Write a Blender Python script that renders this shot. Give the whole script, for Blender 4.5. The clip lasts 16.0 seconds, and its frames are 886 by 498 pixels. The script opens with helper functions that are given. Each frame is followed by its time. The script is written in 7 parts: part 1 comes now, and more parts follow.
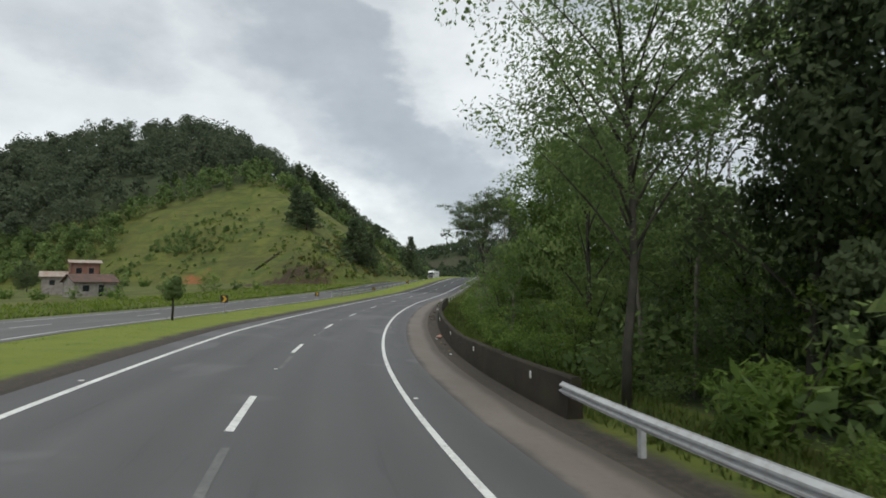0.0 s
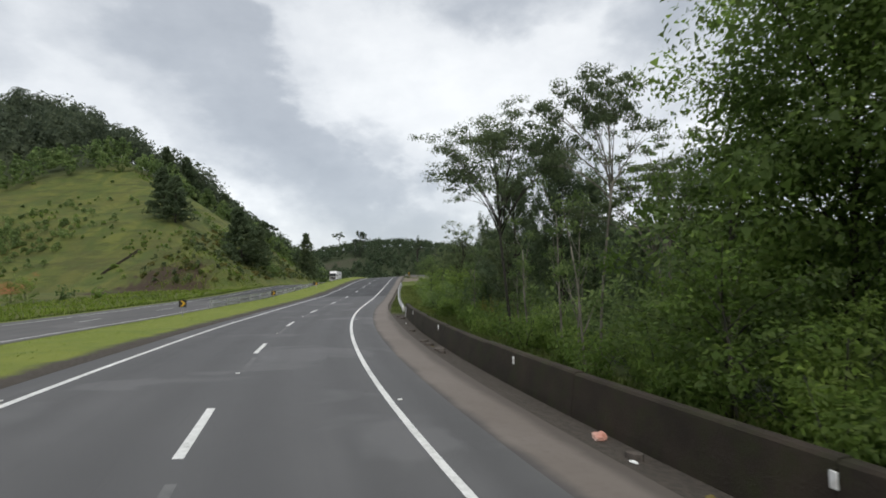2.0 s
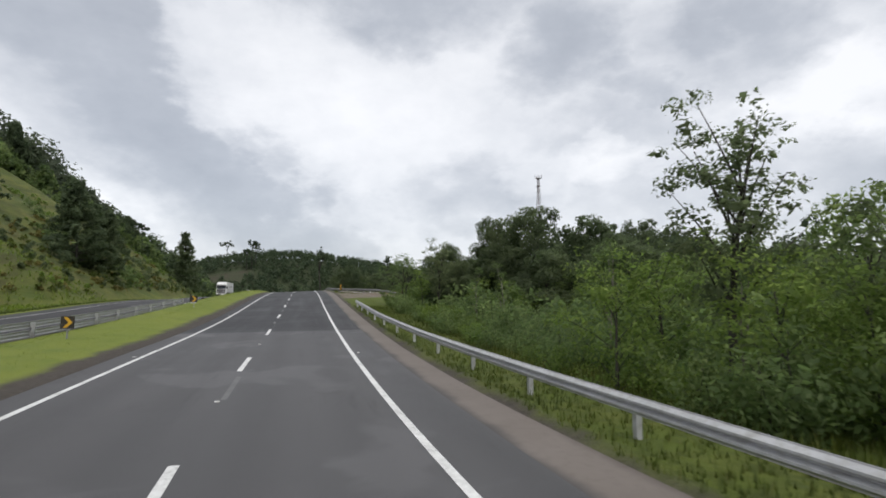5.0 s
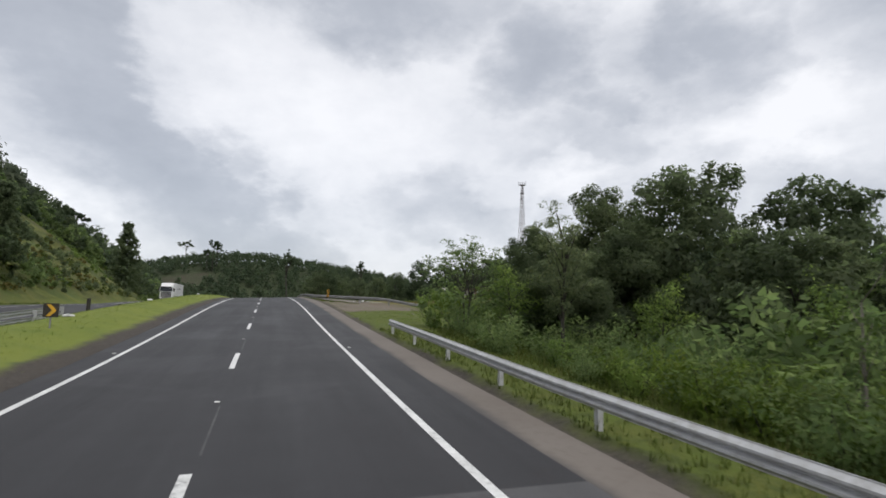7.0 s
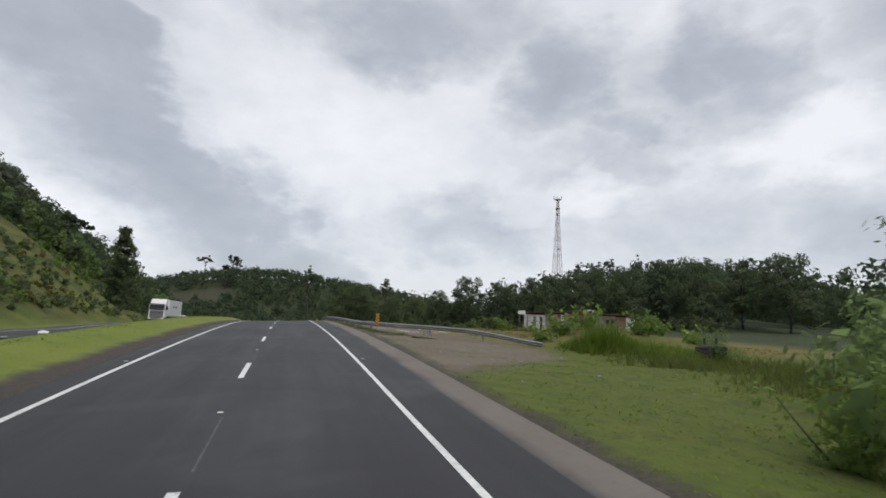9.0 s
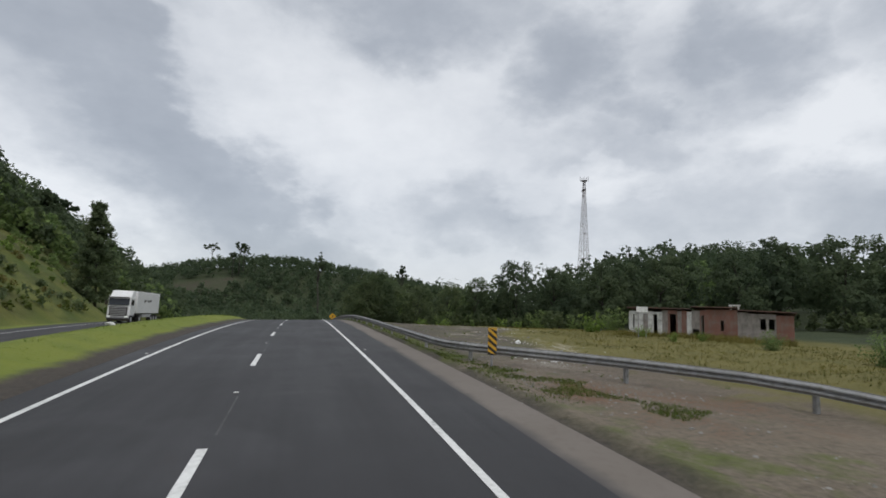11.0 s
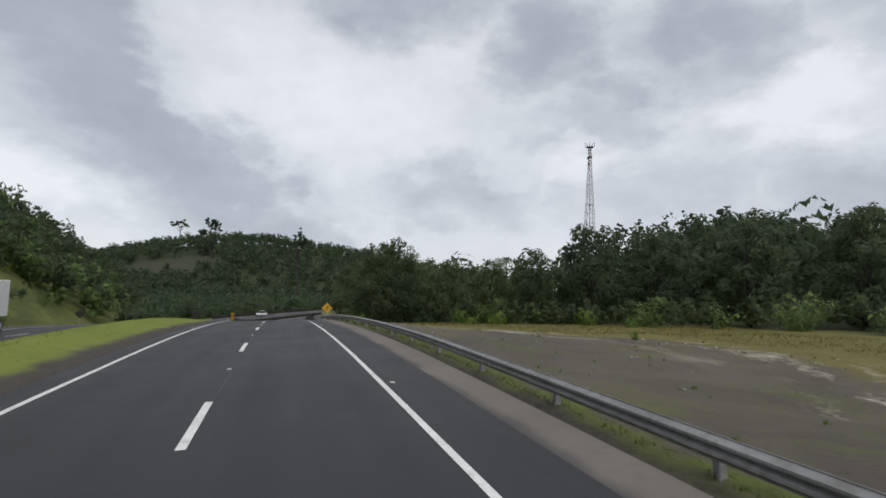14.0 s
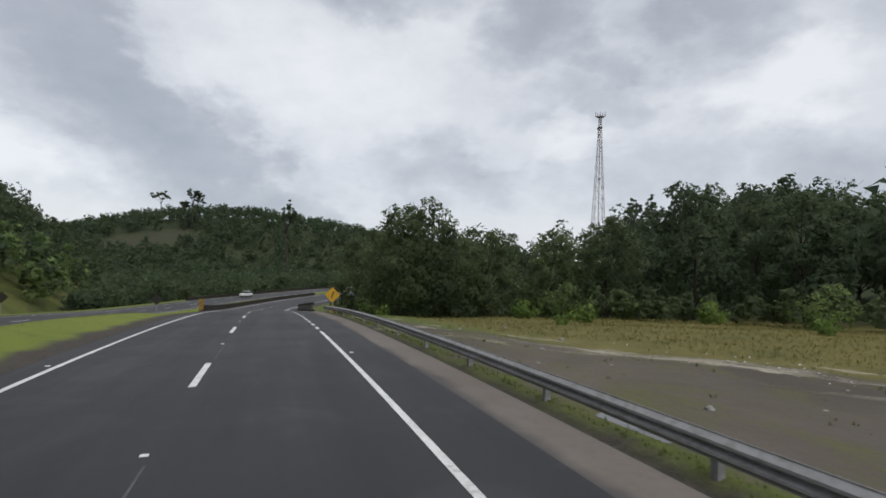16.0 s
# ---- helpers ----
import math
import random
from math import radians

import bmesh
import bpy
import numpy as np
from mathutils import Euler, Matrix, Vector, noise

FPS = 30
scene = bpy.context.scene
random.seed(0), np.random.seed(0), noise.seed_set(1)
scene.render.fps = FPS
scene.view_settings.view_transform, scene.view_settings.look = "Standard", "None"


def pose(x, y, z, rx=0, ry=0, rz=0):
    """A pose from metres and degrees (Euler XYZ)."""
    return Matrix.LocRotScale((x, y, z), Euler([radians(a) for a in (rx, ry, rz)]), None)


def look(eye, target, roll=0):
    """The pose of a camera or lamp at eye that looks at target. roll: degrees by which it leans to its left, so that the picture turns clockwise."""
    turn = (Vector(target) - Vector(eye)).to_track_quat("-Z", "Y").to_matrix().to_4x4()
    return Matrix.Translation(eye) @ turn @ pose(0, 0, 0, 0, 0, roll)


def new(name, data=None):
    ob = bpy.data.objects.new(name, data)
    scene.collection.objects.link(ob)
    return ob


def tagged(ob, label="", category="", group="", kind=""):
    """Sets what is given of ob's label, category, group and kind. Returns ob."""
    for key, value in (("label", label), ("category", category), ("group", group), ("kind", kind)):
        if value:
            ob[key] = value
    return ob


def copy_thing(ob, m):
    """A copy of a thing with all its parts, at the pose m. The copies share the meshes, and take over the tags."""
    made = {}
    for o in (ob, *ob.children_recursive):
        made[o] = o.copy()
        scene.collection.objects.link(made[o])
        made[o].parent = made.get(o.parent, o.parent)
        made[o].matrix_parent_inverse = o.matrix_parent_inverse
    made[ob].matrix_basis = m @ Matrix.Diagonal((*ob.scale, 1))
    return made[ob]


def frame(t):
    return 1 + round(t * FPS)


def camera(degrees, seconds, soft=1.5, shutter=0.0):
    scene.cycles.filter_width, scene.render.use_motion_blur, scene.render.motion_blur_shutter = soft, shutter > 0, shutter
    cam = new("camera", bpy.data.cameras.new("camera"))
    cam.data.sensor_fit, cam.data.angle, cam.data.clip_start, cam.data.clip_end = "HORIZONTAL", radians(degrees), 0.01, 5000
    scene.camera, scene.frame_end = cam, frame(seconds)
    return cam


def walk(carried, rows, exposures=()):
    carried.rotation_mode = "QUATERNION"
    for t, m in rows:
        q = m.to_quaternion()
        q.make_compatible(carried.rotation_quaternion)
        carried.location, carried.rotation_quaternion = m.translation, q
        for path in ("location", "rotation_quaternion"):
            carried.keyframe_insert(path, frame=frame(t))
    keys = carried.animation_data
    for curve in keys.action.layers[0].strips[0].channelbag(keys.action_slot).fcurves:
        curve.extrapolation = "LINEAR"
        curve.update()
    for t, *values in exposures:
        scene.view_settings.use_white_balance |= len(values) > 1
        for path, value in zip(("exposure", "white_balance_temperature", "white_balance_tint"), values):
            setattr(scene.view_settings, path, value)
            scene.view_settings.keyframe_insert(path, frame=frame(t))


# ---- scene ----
cam = camera(78.73, 16.0, 1.7, 0.12)
PATH = [
    (0, (1.273, -7.244, 2.477), (3.691, 2.441, 3.080), 0.24),
    (0.5, (1.279, -0.884, 2.312), (3.998, 8.729, 2.734), -0.56),
    (1, (1.319, 5.424, 2.152), (4.553, 14.858, 2.891), -0.66),
    (1.5, (1.759, 11.722, 2.019), (5.425, 20.986, 2.870), -1.79),
    (2, (2.382, 18.128, 1.934), (6.722, 27.115, 2.569), -1.18),
    (2.5, (3.385, 24.524, 1.896), (8.111, 33.323, 2.386), -0.93),
    (3, (4.595, 30.851, 1.895), (9.644, 39.459, 2.545), -0.85),
    (3.5, (5.973, 37.235, 1.927), (11.188, 45.717, 2.844), 0.52),
    (4, (7.569, 43.533, 1.977), (13.034, 51.874, 2.722), -0.28),
    (4.5, (9.215, 49.869, 2.055), (14.970, 57.997, 2.959), -0.40),
    (5, (11.049, 56.012, 2.152), (17.020, 63.978, 3.101), -0.04),
    (5.5, (13.030, 61.923, 2.257), (19.185, 69.742, 3.251), 0.32),
    (6, (15.136, 67.683, 2.373), (21.434, 75.381, 3.413), 0.69),
    (6.5, (17.325, 73.372, 2.509), (23.716, 80.987, 3.594), 1.05),
    (7, (19.562, 79.071, 2.669), (25.988, 86.649, 3.800), 1.42),
    (7.5, (22.023, 84.786, 2.877), (28.301, 92.466, 4.146), 2.19),
    (8, (24.469, 90.449, 3.130), (30.725, 98.139, 4.442), 1.41),
    (8.5, (26.834, 96.029, 3.422), (33.277, 103.571, 4.691), 1.47),
    (9, (29.190, 101.504, 3.729), (35.300, 109.281, 5.210), 2.32),
    (9.5, (31.481, 106.960, 4.050), (37.555, 114.775, 5.474), 2.29),
    (10, (33.684, 112.199, 4.376), (39.709, 120.062, 5.742), 2.25),
    (10.5, (35.829, 117.303, 4.700), (41.821, 125.201, 6.009), 2.22),
    (11, (37.948, 122.353, 4.997), (43.950, 130.253, 6.248), 2.18),
    (11.5, (40.074, 127.431, 5.268), (46.155, 135.279, 6.463), 2.15),
    (12, (42.305, 132.517, 5.520), (48.484, 140.292, 6.690), 1.41),
    (12.5, (44.322, 137.682, 5.733), (50.674, 145.302, 6.994), -0.18),
    (13, (46.320, 142.858, 5.921), (52.734, 150.446, 7.058), 1.98),
    (13.5, (48.430, 147.876, 6.088), (54.811, 155.500, 7.165), 0.81),
    (14, (50.574, 152.719, 6.231), (56.920, 160.399, 7.094), 1.45),
    (14.5, (52.578, 157.527, 6.346), (58.890, 165.253, 7.039), 1.84),
    (15, (54.704, 162.200, 6.441), (61.120, 169.844, 7.085), 1.07),
    (15.5, (56.702, 166.814, 6.508), (63.129, 174.444, 7.203), 1.51),
    (16, (58.682, 171.362, 6.545), (65.210, 178.924, 6.996), 1.90),
]
EXPOSURES = [(0.0, 0.02, 6500, 5), (0.5, 0.10, 6500, 6), (2.0, 0.10, 6480, 8), (4.5, 0.08, 6480, 10), (8.0, 0.0, 6450, 11), (11.5, -0.19, 6350, 9), (16.0, -0.16, 6350, 10)]
walk(cam, [(t, look(eye, target, roll)) for t, eye, target, roll in PATH], EXPOSURES)

# ---- sky and light ----
world = bpy.data.worlds.new("overcast_sky")
scene.world = world
world.use_nodes = True
wt = world.node_tree
wt.nodes.clear()


def node(tree, kind, **values):
    n = tree.nodes.new(kind)
    for key, value in values.items():
        if key in n.inputs:
            n.inputs[key].default_value = value
    return n


def wire(tree, a, out, b, into):
    tree.links.new(a.outputs[out], b.inputs[into])


def calc(tree, op, a, b=None, clamp=False):
    n = tree.nodes.new("ShaderNodeMath")
    n.operation, n.use_clamp = op, clamp
    for i, v in enumerate((a, b)):
        if v is None:
            continue
        if isinstance(v, (int, float)):
            n.inputs[i].default_value = v
        else:
            tree.links.new(v, n.inputs[i])
    return n.outputs[0]


def ramp(tree, fac, stops, smooth=False):
    n = tree.nodes.new("ShaderNodeValToRGB")
    el = n.color_ramp.elements
    n.color_ramp.interpolation = "EASE" if smooth else "LINEAR"
    while len(el) < len(stops):
        el.new(0.5)
    for e, (pos, col) in zip(el, stops):
        e.position, e.color = pos, (*col, 1)
    if fac is not None:
        tree.links.new(fac, n.inputs[0])
    return n.outputs[0]


def mixed(tree, fac, a, b, mode="MIX"):
    n = tree.nodes.new("ShaderNodeMix")
    n.data_type, n.blend_type = "RGBA", mode
    for i, v in ((0, fac), (6, a), (7, b)):
        if isinstance(v, (int, float)):
            n.inputs[i].default_value = v
        elif isinstance(v, tuple):
            n.inputs[i].default_value = (*v, 1)
        else:
            tree.links.new(v, n.inputs[i])
    return n.outputs[2]


def fbm(tree, vector, scale, detail=4.0, rough=0.55, warp=0.0):
    n = node(tree, "ShaderNodeTexNoise", Scale=scale, Detail=detail, Roughness=rough, Distortion=warp)
    if vector is not None:
        tree.links.new(vector, n.inputs["Vector"])
    return n.outputs["Fac"]


SUN_AZ, SUN_EL = radians(190.0), radians(52.0)


# clouds by bearing (right of +y) and elevation in degrees: place, half sizes, weight
GREY = [(51, 26, 9, 6, 0.95), (60, 21.5, 4.5, 3.5, 0.7), (67.5, 25, 7, 7, 0.8), (17, 15.3, 4, 1.9, 0.6), (33, 31, 16, 4.5, 0.75), (41, 11, 9, 4, 0.55), (57, 17.5, 9, 2.8, 0.5), (77, 9.5, 10, 4.5, 0.65),
        (62, 10, 9, 4.5, 0.45), (-19, 22, 10, 4, 0.5), (-2, 31, 13, 5, 0.6), (92, 26, 16, 8, 0.7), (-48, 20, 22, 10, 0.7), (25, 8, 7, 3, 0.4), (120, 14, 26, 9, 0.6), (160, 40, 40, 14, 0.6), (-100, 35, 40, 16, 0.6)]
WHITE = [(1.5, 9, 6, 3.2, 0.9), (72.5, 17, 8, 3.2, 1.0), (28, 19, 12, 7, 0.7), (64, 29, 3, 6, 0.5), (55, 14, 4, 2, 0.6), (46, 13, 3, 1.5, 0.5), (-30, 10, 14, 5, 0.5), (22, 26, 6, 4, 0.4)]


def build_sky():
    co = wt.nodes.new("ShaderNodeTexCoord").outputs["Generated"]
    sep = wt.nodes.new("ShaderNodeSeparateXYZ")
    wt.links.new(co, sep.inputs[0])
    x, y, z = sep.outputs
    sky = wt.nodes.new("ShaderNodeTexSky")
    sky.sky_type, sky.sun_disc = "NISHITA", False
    sky.sun_elevation, sky.sun_rotation = SUN_EL, SUN_AZ
    squash = wt.nodes.new("ShaderNodeCombineXYZ")
    wt.links.new(x, squash.inputs[0])
    wt.links.new(y, squash.inputs[1])
    wt.links.new(calc(wt, "MULTIPLY", z, 1.7), squash.inputs[2])
    layer = squash.outputs[0]

    def drift(scale, detail, rough):
        n = node(wt, "ShaderNodeTexNoise", Scale=scale, Detail=detail, Roughness=rough)
        wt.links.new(layer, n.inputs["Vector"])
        parts = wt.nodes.new("ShaderNodeSeparateXYZ")
        wt.links.new(n.outputs["Color"], parts.inputs[0])
        return [calc(wt, "SUBTRACT", o, 0.5) for o in parts.outputs]

    broad, fine = drift(4.5, 4.0, 0.5), drift(15.0, 6.0, 0.6)
    bearing = calc(wt, "MULTIPLY", calc(wt, "ARCTAN2", x, y), 57.3)
    rise = calc(wt, "MULTIPLY", calc(wt, "ARCSINE", z), 57.3)
    wb = calc(wt, "ADD", bearing, calc(wt, "ADD", calc(wt, "MULTIPLY", broad[0], 22.0), calc(wt, "MULTIPLY", fine[0], 7.0)))
    wr = calc(wt, "ADD", rise, calc(wt, "ADD", calc(wt, "MULTIPLY", broad[1], 10.0), calc(wt, "MULTIPLY", fine[1], 4.5)))

    def puff(b0, r0, hb, hr, weight):
        u = calc(wt, "DIVIDE", calc(wt, "SUBTRACT", wb, float(b0)), hb * 1.25)
        v = calc(wt, "DIVIDE", calc(wt, "SUBTRACT", wr, float(r0)), hr * 1.25)
        d = calc(wt, "ADD", calc(wt, "MULTIPLY", u, u), calc(wt, "MULTIPLY", v, v))
        return calc(wt, "MULTIPLY", calc(wt, "SUBTRACT", 1.0, d, clamp=True), float(weight))

    def gathered(rows):
        total = None
        for row in rows:
            p = puff(*row)
            total = p if total is None else calc(wt, "MAXIMUM", total, p)
        return total

    # the long slanting bank: sharp along its upper rim, soft below
    slope = calc(wt, "ADD", wb, calc(wt, "MULTIPLY", wr, 1.2))
    bank = ramp(wt, calc(wt, "DIVIDE", slope, 50.0), [(0.24, (0, 0, 0)), (0.38, (0.5, 0.5, 0.5)), (0.55, (1, 1, 1)), (0.67, (0.95, 0.95, 0.95)), (0.76, (0.25, 0.25, 0.25)), (0.84, (0, 0, 0))], True)
    bank = calc(wt, "MULTIPLY", bank, calc(wt, "SUBTRACT", 0.9, calc(wt, "MULTIPLY", calc(wt, "ABSOLUTE", calc(wt, "SUBTRACT", bearing, 6.0)), 0.012), clamp=True))
    grey = calc(wt, "MAXIMUM", gathered(GREY), bank)
    white = gathered(WHITE)
    tone = calc(wt, "ADD", 0.66, calc(wt, "ADD", calc(wt, "MULTIPLY", broad[2], 0.30), calc(wt, "MULTIPLY", fine[2], 0.22)))
    tone = calc(wt, "ADD", calc(wt, "SUBTRACT", tone, calc(wt, "MULTIPLY", grey, 0.42)), calc(wt, "MULTIPLY", white, 0.24))
    cloud = ramp(wt, tone, [(0.15, (0.36, 0.385, 0.43)), (0.35, (0.47, 0.495, 0.54)), (0.6, (0.72, 0.735, 0.765)), (0.85, (0.90, 0.905, 0.92))])
    whole = mixed(wt, 0.985, sky.outputs[0], cloud)
    bg = node(wt, "ShaderNodeBackground", Strength=1.0)
    wt.links.new(whole, bg.inputs[0])
    out = wt.nodes.new("ShaderNodeOutputWorld")
    wire(wt, bg, 0, out, 0)


build_sky()
sun = new("sun", bpy.data.lights.new("sun", "SUN"))
sun.data.energy, sun.data.angle, sun.data.color = 1.45, radians(30), (1.0, 0.97, 0.92)
sun.matrix_world = look((math.sin(SUN_AZ) * 60, math.cos(SUN_AZ) * 60, 100), (0, 0, 0))


# ---- materials ----
def material(name, base, rough=0.8, build=None, metal=0.0, translucent=0.0):
    """A principled material; build(tree, coord, shader) may wire colour, roughness and bump."""
    m = bpy.data.materials.new(name)
    m.use_nodes = True
    t = m.node_tree
    sh = t.nodes["Principled BSDF"]
    sh.inputs["Base Color"].default_value = (*base, 1)
    sh.inputs["Roughness"].default_value = rough
    sh.inputs["Metallic"].default_value = metal
    sh.inputs["Specular IOR Level"].default_value = 0.35
    co = t.nodes.new("ShaderNodeTexCoord").outputs["Object"]
    if build:
        build(t, co, sh)
    if translucent:
        tr = t.nodes.new("ShaderNodeBsdfTranslucent")
        src = sh.inputs["Base Color"]
        if src.links:
            t.links.new(src.links[0].from_socket, tr.inputs[0])
        else:
            tr.inputs[0].default_value = (*base, 1)
        mx = node(t, "ShaderNodeMixShader")
        mx.inputs[0].default_value = translucent
        t.links.new(sh.outputs[0], mx.inputs[1])
        t.links.new(tr.outputs[0], mx.inputs[2])
        t.links.new(mx.outputs[0], t.nodes["Material Output"].inputs[0])
    return m


def bump(t, height, sh, strength=0.3, distance=0.02):
    b = node(t, "ShaderNodeBump", Strength=strength, Distance=distance)
    t.links.new(height, b.inputs["Height"])
    t.links.new(b.outputs[0], sh.inputs["Normal"])


def two_scale(c1, c2, c3, s1, s2, bump_s=40.0, bump_k=0.3, bump_d=0.01, lo=0.35, hi=0.65):
    """Colour from a coarse and a fine noise, with fine relief."""
    def build(t, co, sh):
        a = fbm(t, co, s1, 4.0, 0.6)
        b = fbm(t, co, s2, 5.0, 0.65)
        col = mixed(t, ramp(t, a, [(lo, (0, 0, 0)), (hi, (1, 1, 1))]), c1, c2)
        col = mixed(t, ramp(t, b, [(0.45, (0, 0, 0)), (0.75, (1, 1, 1))]), col, c3)
        t.links.new(col, sh.inputs["Base Color"])
        bump(t, fbm(t, co, bump_s, 6.0, 0.7), sh, bump_k, bump_d)
    return build


def leafy(c1, c2, c3, grain=0.25, lo=(0.62, 0.66, 0.62), hi=(1.25, 1.22, 1.1)):
    """Leaf colour that varies from leaf to leaf and from bough to bough."""
    def build(t, co, sh):
        g = t.nodes.new("ShaderNodeNewGeometry")
        oi = t.nodes.new("ShaderNodeObjectInfo")
        r = g.outputs["Random Per Island"]
        col = ramp(t, r, [(0.0, c1), (0.6, c2), (1.0, c3)])
        n = fbm(t, g.outputs["Position"], grain, 3.0, 0.6)
        col = mixed(t, 1.0, col, ramp(t, n, [(0.3, lo), (0.7, hi)]), "MULTIPLY")
        col = mixed(t, 1.0, col, ramp(t, oi.outputs["Random"], [(0.0, (0.8, 0.84, 0.8)), (1.0, (1.16, 1.12, 1.05))]), "MULTIPLY")
        t.links.new(col, sh.inputs["Base Color"])
    return build


def between(t, v, lo, hi, soft):
    """1 where v lies between lo and hi, with soft rims."""
    def step(x, edge, width):
        n = t.nodes.new("ShaderNodeMapRange")
        n.interpolation_type = "SMOOTHSTEP"
        t.links.new(x, n.inputs[0])
        n.inputs[1].default_value, n.inputs[2].default_value = edge - width, edge + width
        return n.outputs[0]
    return calc(t, "MULTIPLY", step(v, lo, soft), calc(t, "SUBTRACT", 1.0, step(v, hi, soft)))


# far rim of the bare yard: stations and offsets
YARD = [(140, 11.5), (150, 13.0), (170, 16.5), (180, 22.0), (188, 22.5), (194, 18.0), (201, 13.0), (208, 9.5), (230, 7.5)]


def yard_rim(s):
    return np.interp(s, [p[0] for p in YARD], [p[1] for p in YARD])


def ground_colour(t, co, sh):
    """Turf, verge soil, the bare yard and its sand, dry field grass, red cuttings; the map's axes are offset and station."""
    uv = t.nodes.new("ShaderNodeUVMap").outputs[0]
    sep = t.nodes.new("ShaderNodeSeparateXYZ")
    t.links.new(uv, sep.inputs[0])
    off, st = sep.outputs[0], sep.outputs[1]
    a = fbm(t, co, 0.045, 5.0, 0.6)
    b = fbm(t, co, 0.5, 6.0, 0.65)
    c = fbm(t, co, 7.0, 5.0, 0.7)
    d = fbm(t, co, 0.16, 6.0, 0.62, 0.6)
    col = mixed(t, ramp(t, a, [(0.35, (0, 0, 0)), (0.65, (1, 1, 1))]), (0.142, 0.182, 0.022), (0.178, 0.202, 0.032))
    col = mixed(t, ramp(t, b, [(0.46, (0, 0, 0)), (0.70, (0.6, 0.6, 0.6))]), col, (0.080, 0.130, 0.020))
    col = mixed(t, ramp(t, c, [(0.38, (0, 0, 0)), (0.8, (0.4, 0.4, 0.4))]), col, (0.19, 0.205, 0.05))
    # rough hill grass away from the road, tawnier
    tawny = mixed(t, ramp(t, d, [(0.38, (0, 0, 0)), (0.60, (1, 1, 1))]), (0.054, 0.076, 0.016), (0.112, 0.120, 0.026))
    tread = t.nodes.new("ShaderNodeVectorMath")
    tread.operation = "MULTIPLY"
    t.links.new(co, tread.inputs[0])
    tread.inputs[1].default_value = (0.12, 0.12, 1.1)
    ledge = fbm(t, tread.outputs[0], 0.7, 5.0, 0.65, 0.4)
    tawny = mixed(t, ramp(t, ledge, [(0.50, (0, 0, 0)), (0.62, (0.8, 0.8, 0.8))]), tawny, (0.040, 0.048, 0.014))
    tawny = mixed(t, ramp(t, b, [(0.52, (0, 0, 0)), (0.74, (0.7, 0.7, 0.7))]), tawny, (0.050, 0.075, 0.020))
    tawny = mixed(t, ramp(t, fbm(t, co, 0.075, 4.0, 0.6, 0.8), [(0.46, (0, 0, 0)), (0.60, (0.35, 0.35, 0.35))]), tawny, (0.080, 0.066, 0.024))
    wild = between(t, off, -3000.0, -26.0, 3.0)
    col = mixed(t, calc(t, "MULTIPLY", wild, 0.92), col, tawny)
    lawn = mixed(t, ramp(t, b, [(0.42, (0, 0, 0)), (0.66, (1, 1, 1))]), (0.076, 0.106, 0.013), (0.104, 0.112, 0.021))
    clump = fbm(t, co, 1.9, 5.0, 0.6, 0.6)
    lawn = mixed(t, ramp(t, clump, [(0.46, (0, 0, 0)), (0.64, (0.9, 0.9, 0.9))]), lawn, (0.050, 0.068, 0.012))
    col = mixed(t, calc(t, "MULTIPLY", between(t, off, 6.0, 3000.0, 0.4), 0.9), col, lawn)
    jag = calc(t, "ADD", off, calc(t, "MULTIPLY", calc(t, "SUBTRACT", b, 0.5), 3.2))
    # dry field past the yard, then the yard itself
    far_s = between(t, st, 136.0, 229.0, 4.0)
    field = calc(t, "MULTIPLY", between(t, jag, 12.0, 48.0, 2.0), far_s)
    straw = mixed(t, ramp(t, b, [(0.4, (0, 0, 0)), (0.68, (1, 1, 1))]), (0.158, 0.134, 0.040), (0.106, 0.100, 0.028))
    col = mixed(t, calc(t, "MULTIPLY", field, 0.9), col, straw)
    spot = fbm(t, co, 0.24, 5.0, 0.65, 1.0)
    rim_at = ramp(t, calc(t, "DIVIDE", calc(t, "SUBTRACT", st, 140.0), 90.0), [((p - 140.0) / 90.0, (w / 30.0,) * 3) for p, w in YARD])
    slant = calc(t, "SUBTRACT", jag, calc(t, "MULTIPLY", rim_at, 30.0))
    yard = calc(t, "MULTIPLY", calc(t, "MULTIPLY", between(t, slant, -40.0, 0.0, 0.8), between(t, jag, 6.9, 60.0, 0.5)), between(t, st, 140.0, 224.0, 4.0))
    earth = mixed(t, ramp(t, d, [(0.38, (0, 0, 0)), (0.66, (1, 1, 1))]), (0.078, 0.067, 0.053), (0.124, 0.104, 0.083))
    earth = mixed(t, ramp(t, calc(t, "ADD", calc(t, "MULTIPLY", c, 0.4), calc(t, "MULTIPLY", spot, 0.6)), [(0.50, (0, 0, 0)), (0.60, (0.8, 0.8, 0.8))]), earth, (0.105, 0.105, 0.038))
    col = mixed(t, calc(t, "MULTIPLY", yard, ramp(t, b, [(0.22, (0.35, 0.35, 0.35)), (0.40, (1, 1, 1))])), col, earth)
    along = t.nodes.new("ShaderNodeCombineXYZ")
    t.links.new(calc(t, "MULTIPLY", slant, 0.5), along.inputs[0])
    t.links.new(calc(t, "MULTIPLY", st, 0.16), along.inputs[1])
    streaks = calc(t, "ADD", calc(t, "MULTIPLY", fbm(t, along.outputs[0], 1.0, 5.0, 0.65, 0.5), 0.8), calc(t, "MULTIPLY", c, 0.2))
    sand = calc(t, "MULTIPLY", between(t, slant, -4.5, 2.5, 1.5), between(t, st, 147.0, 229.0, 2.0))
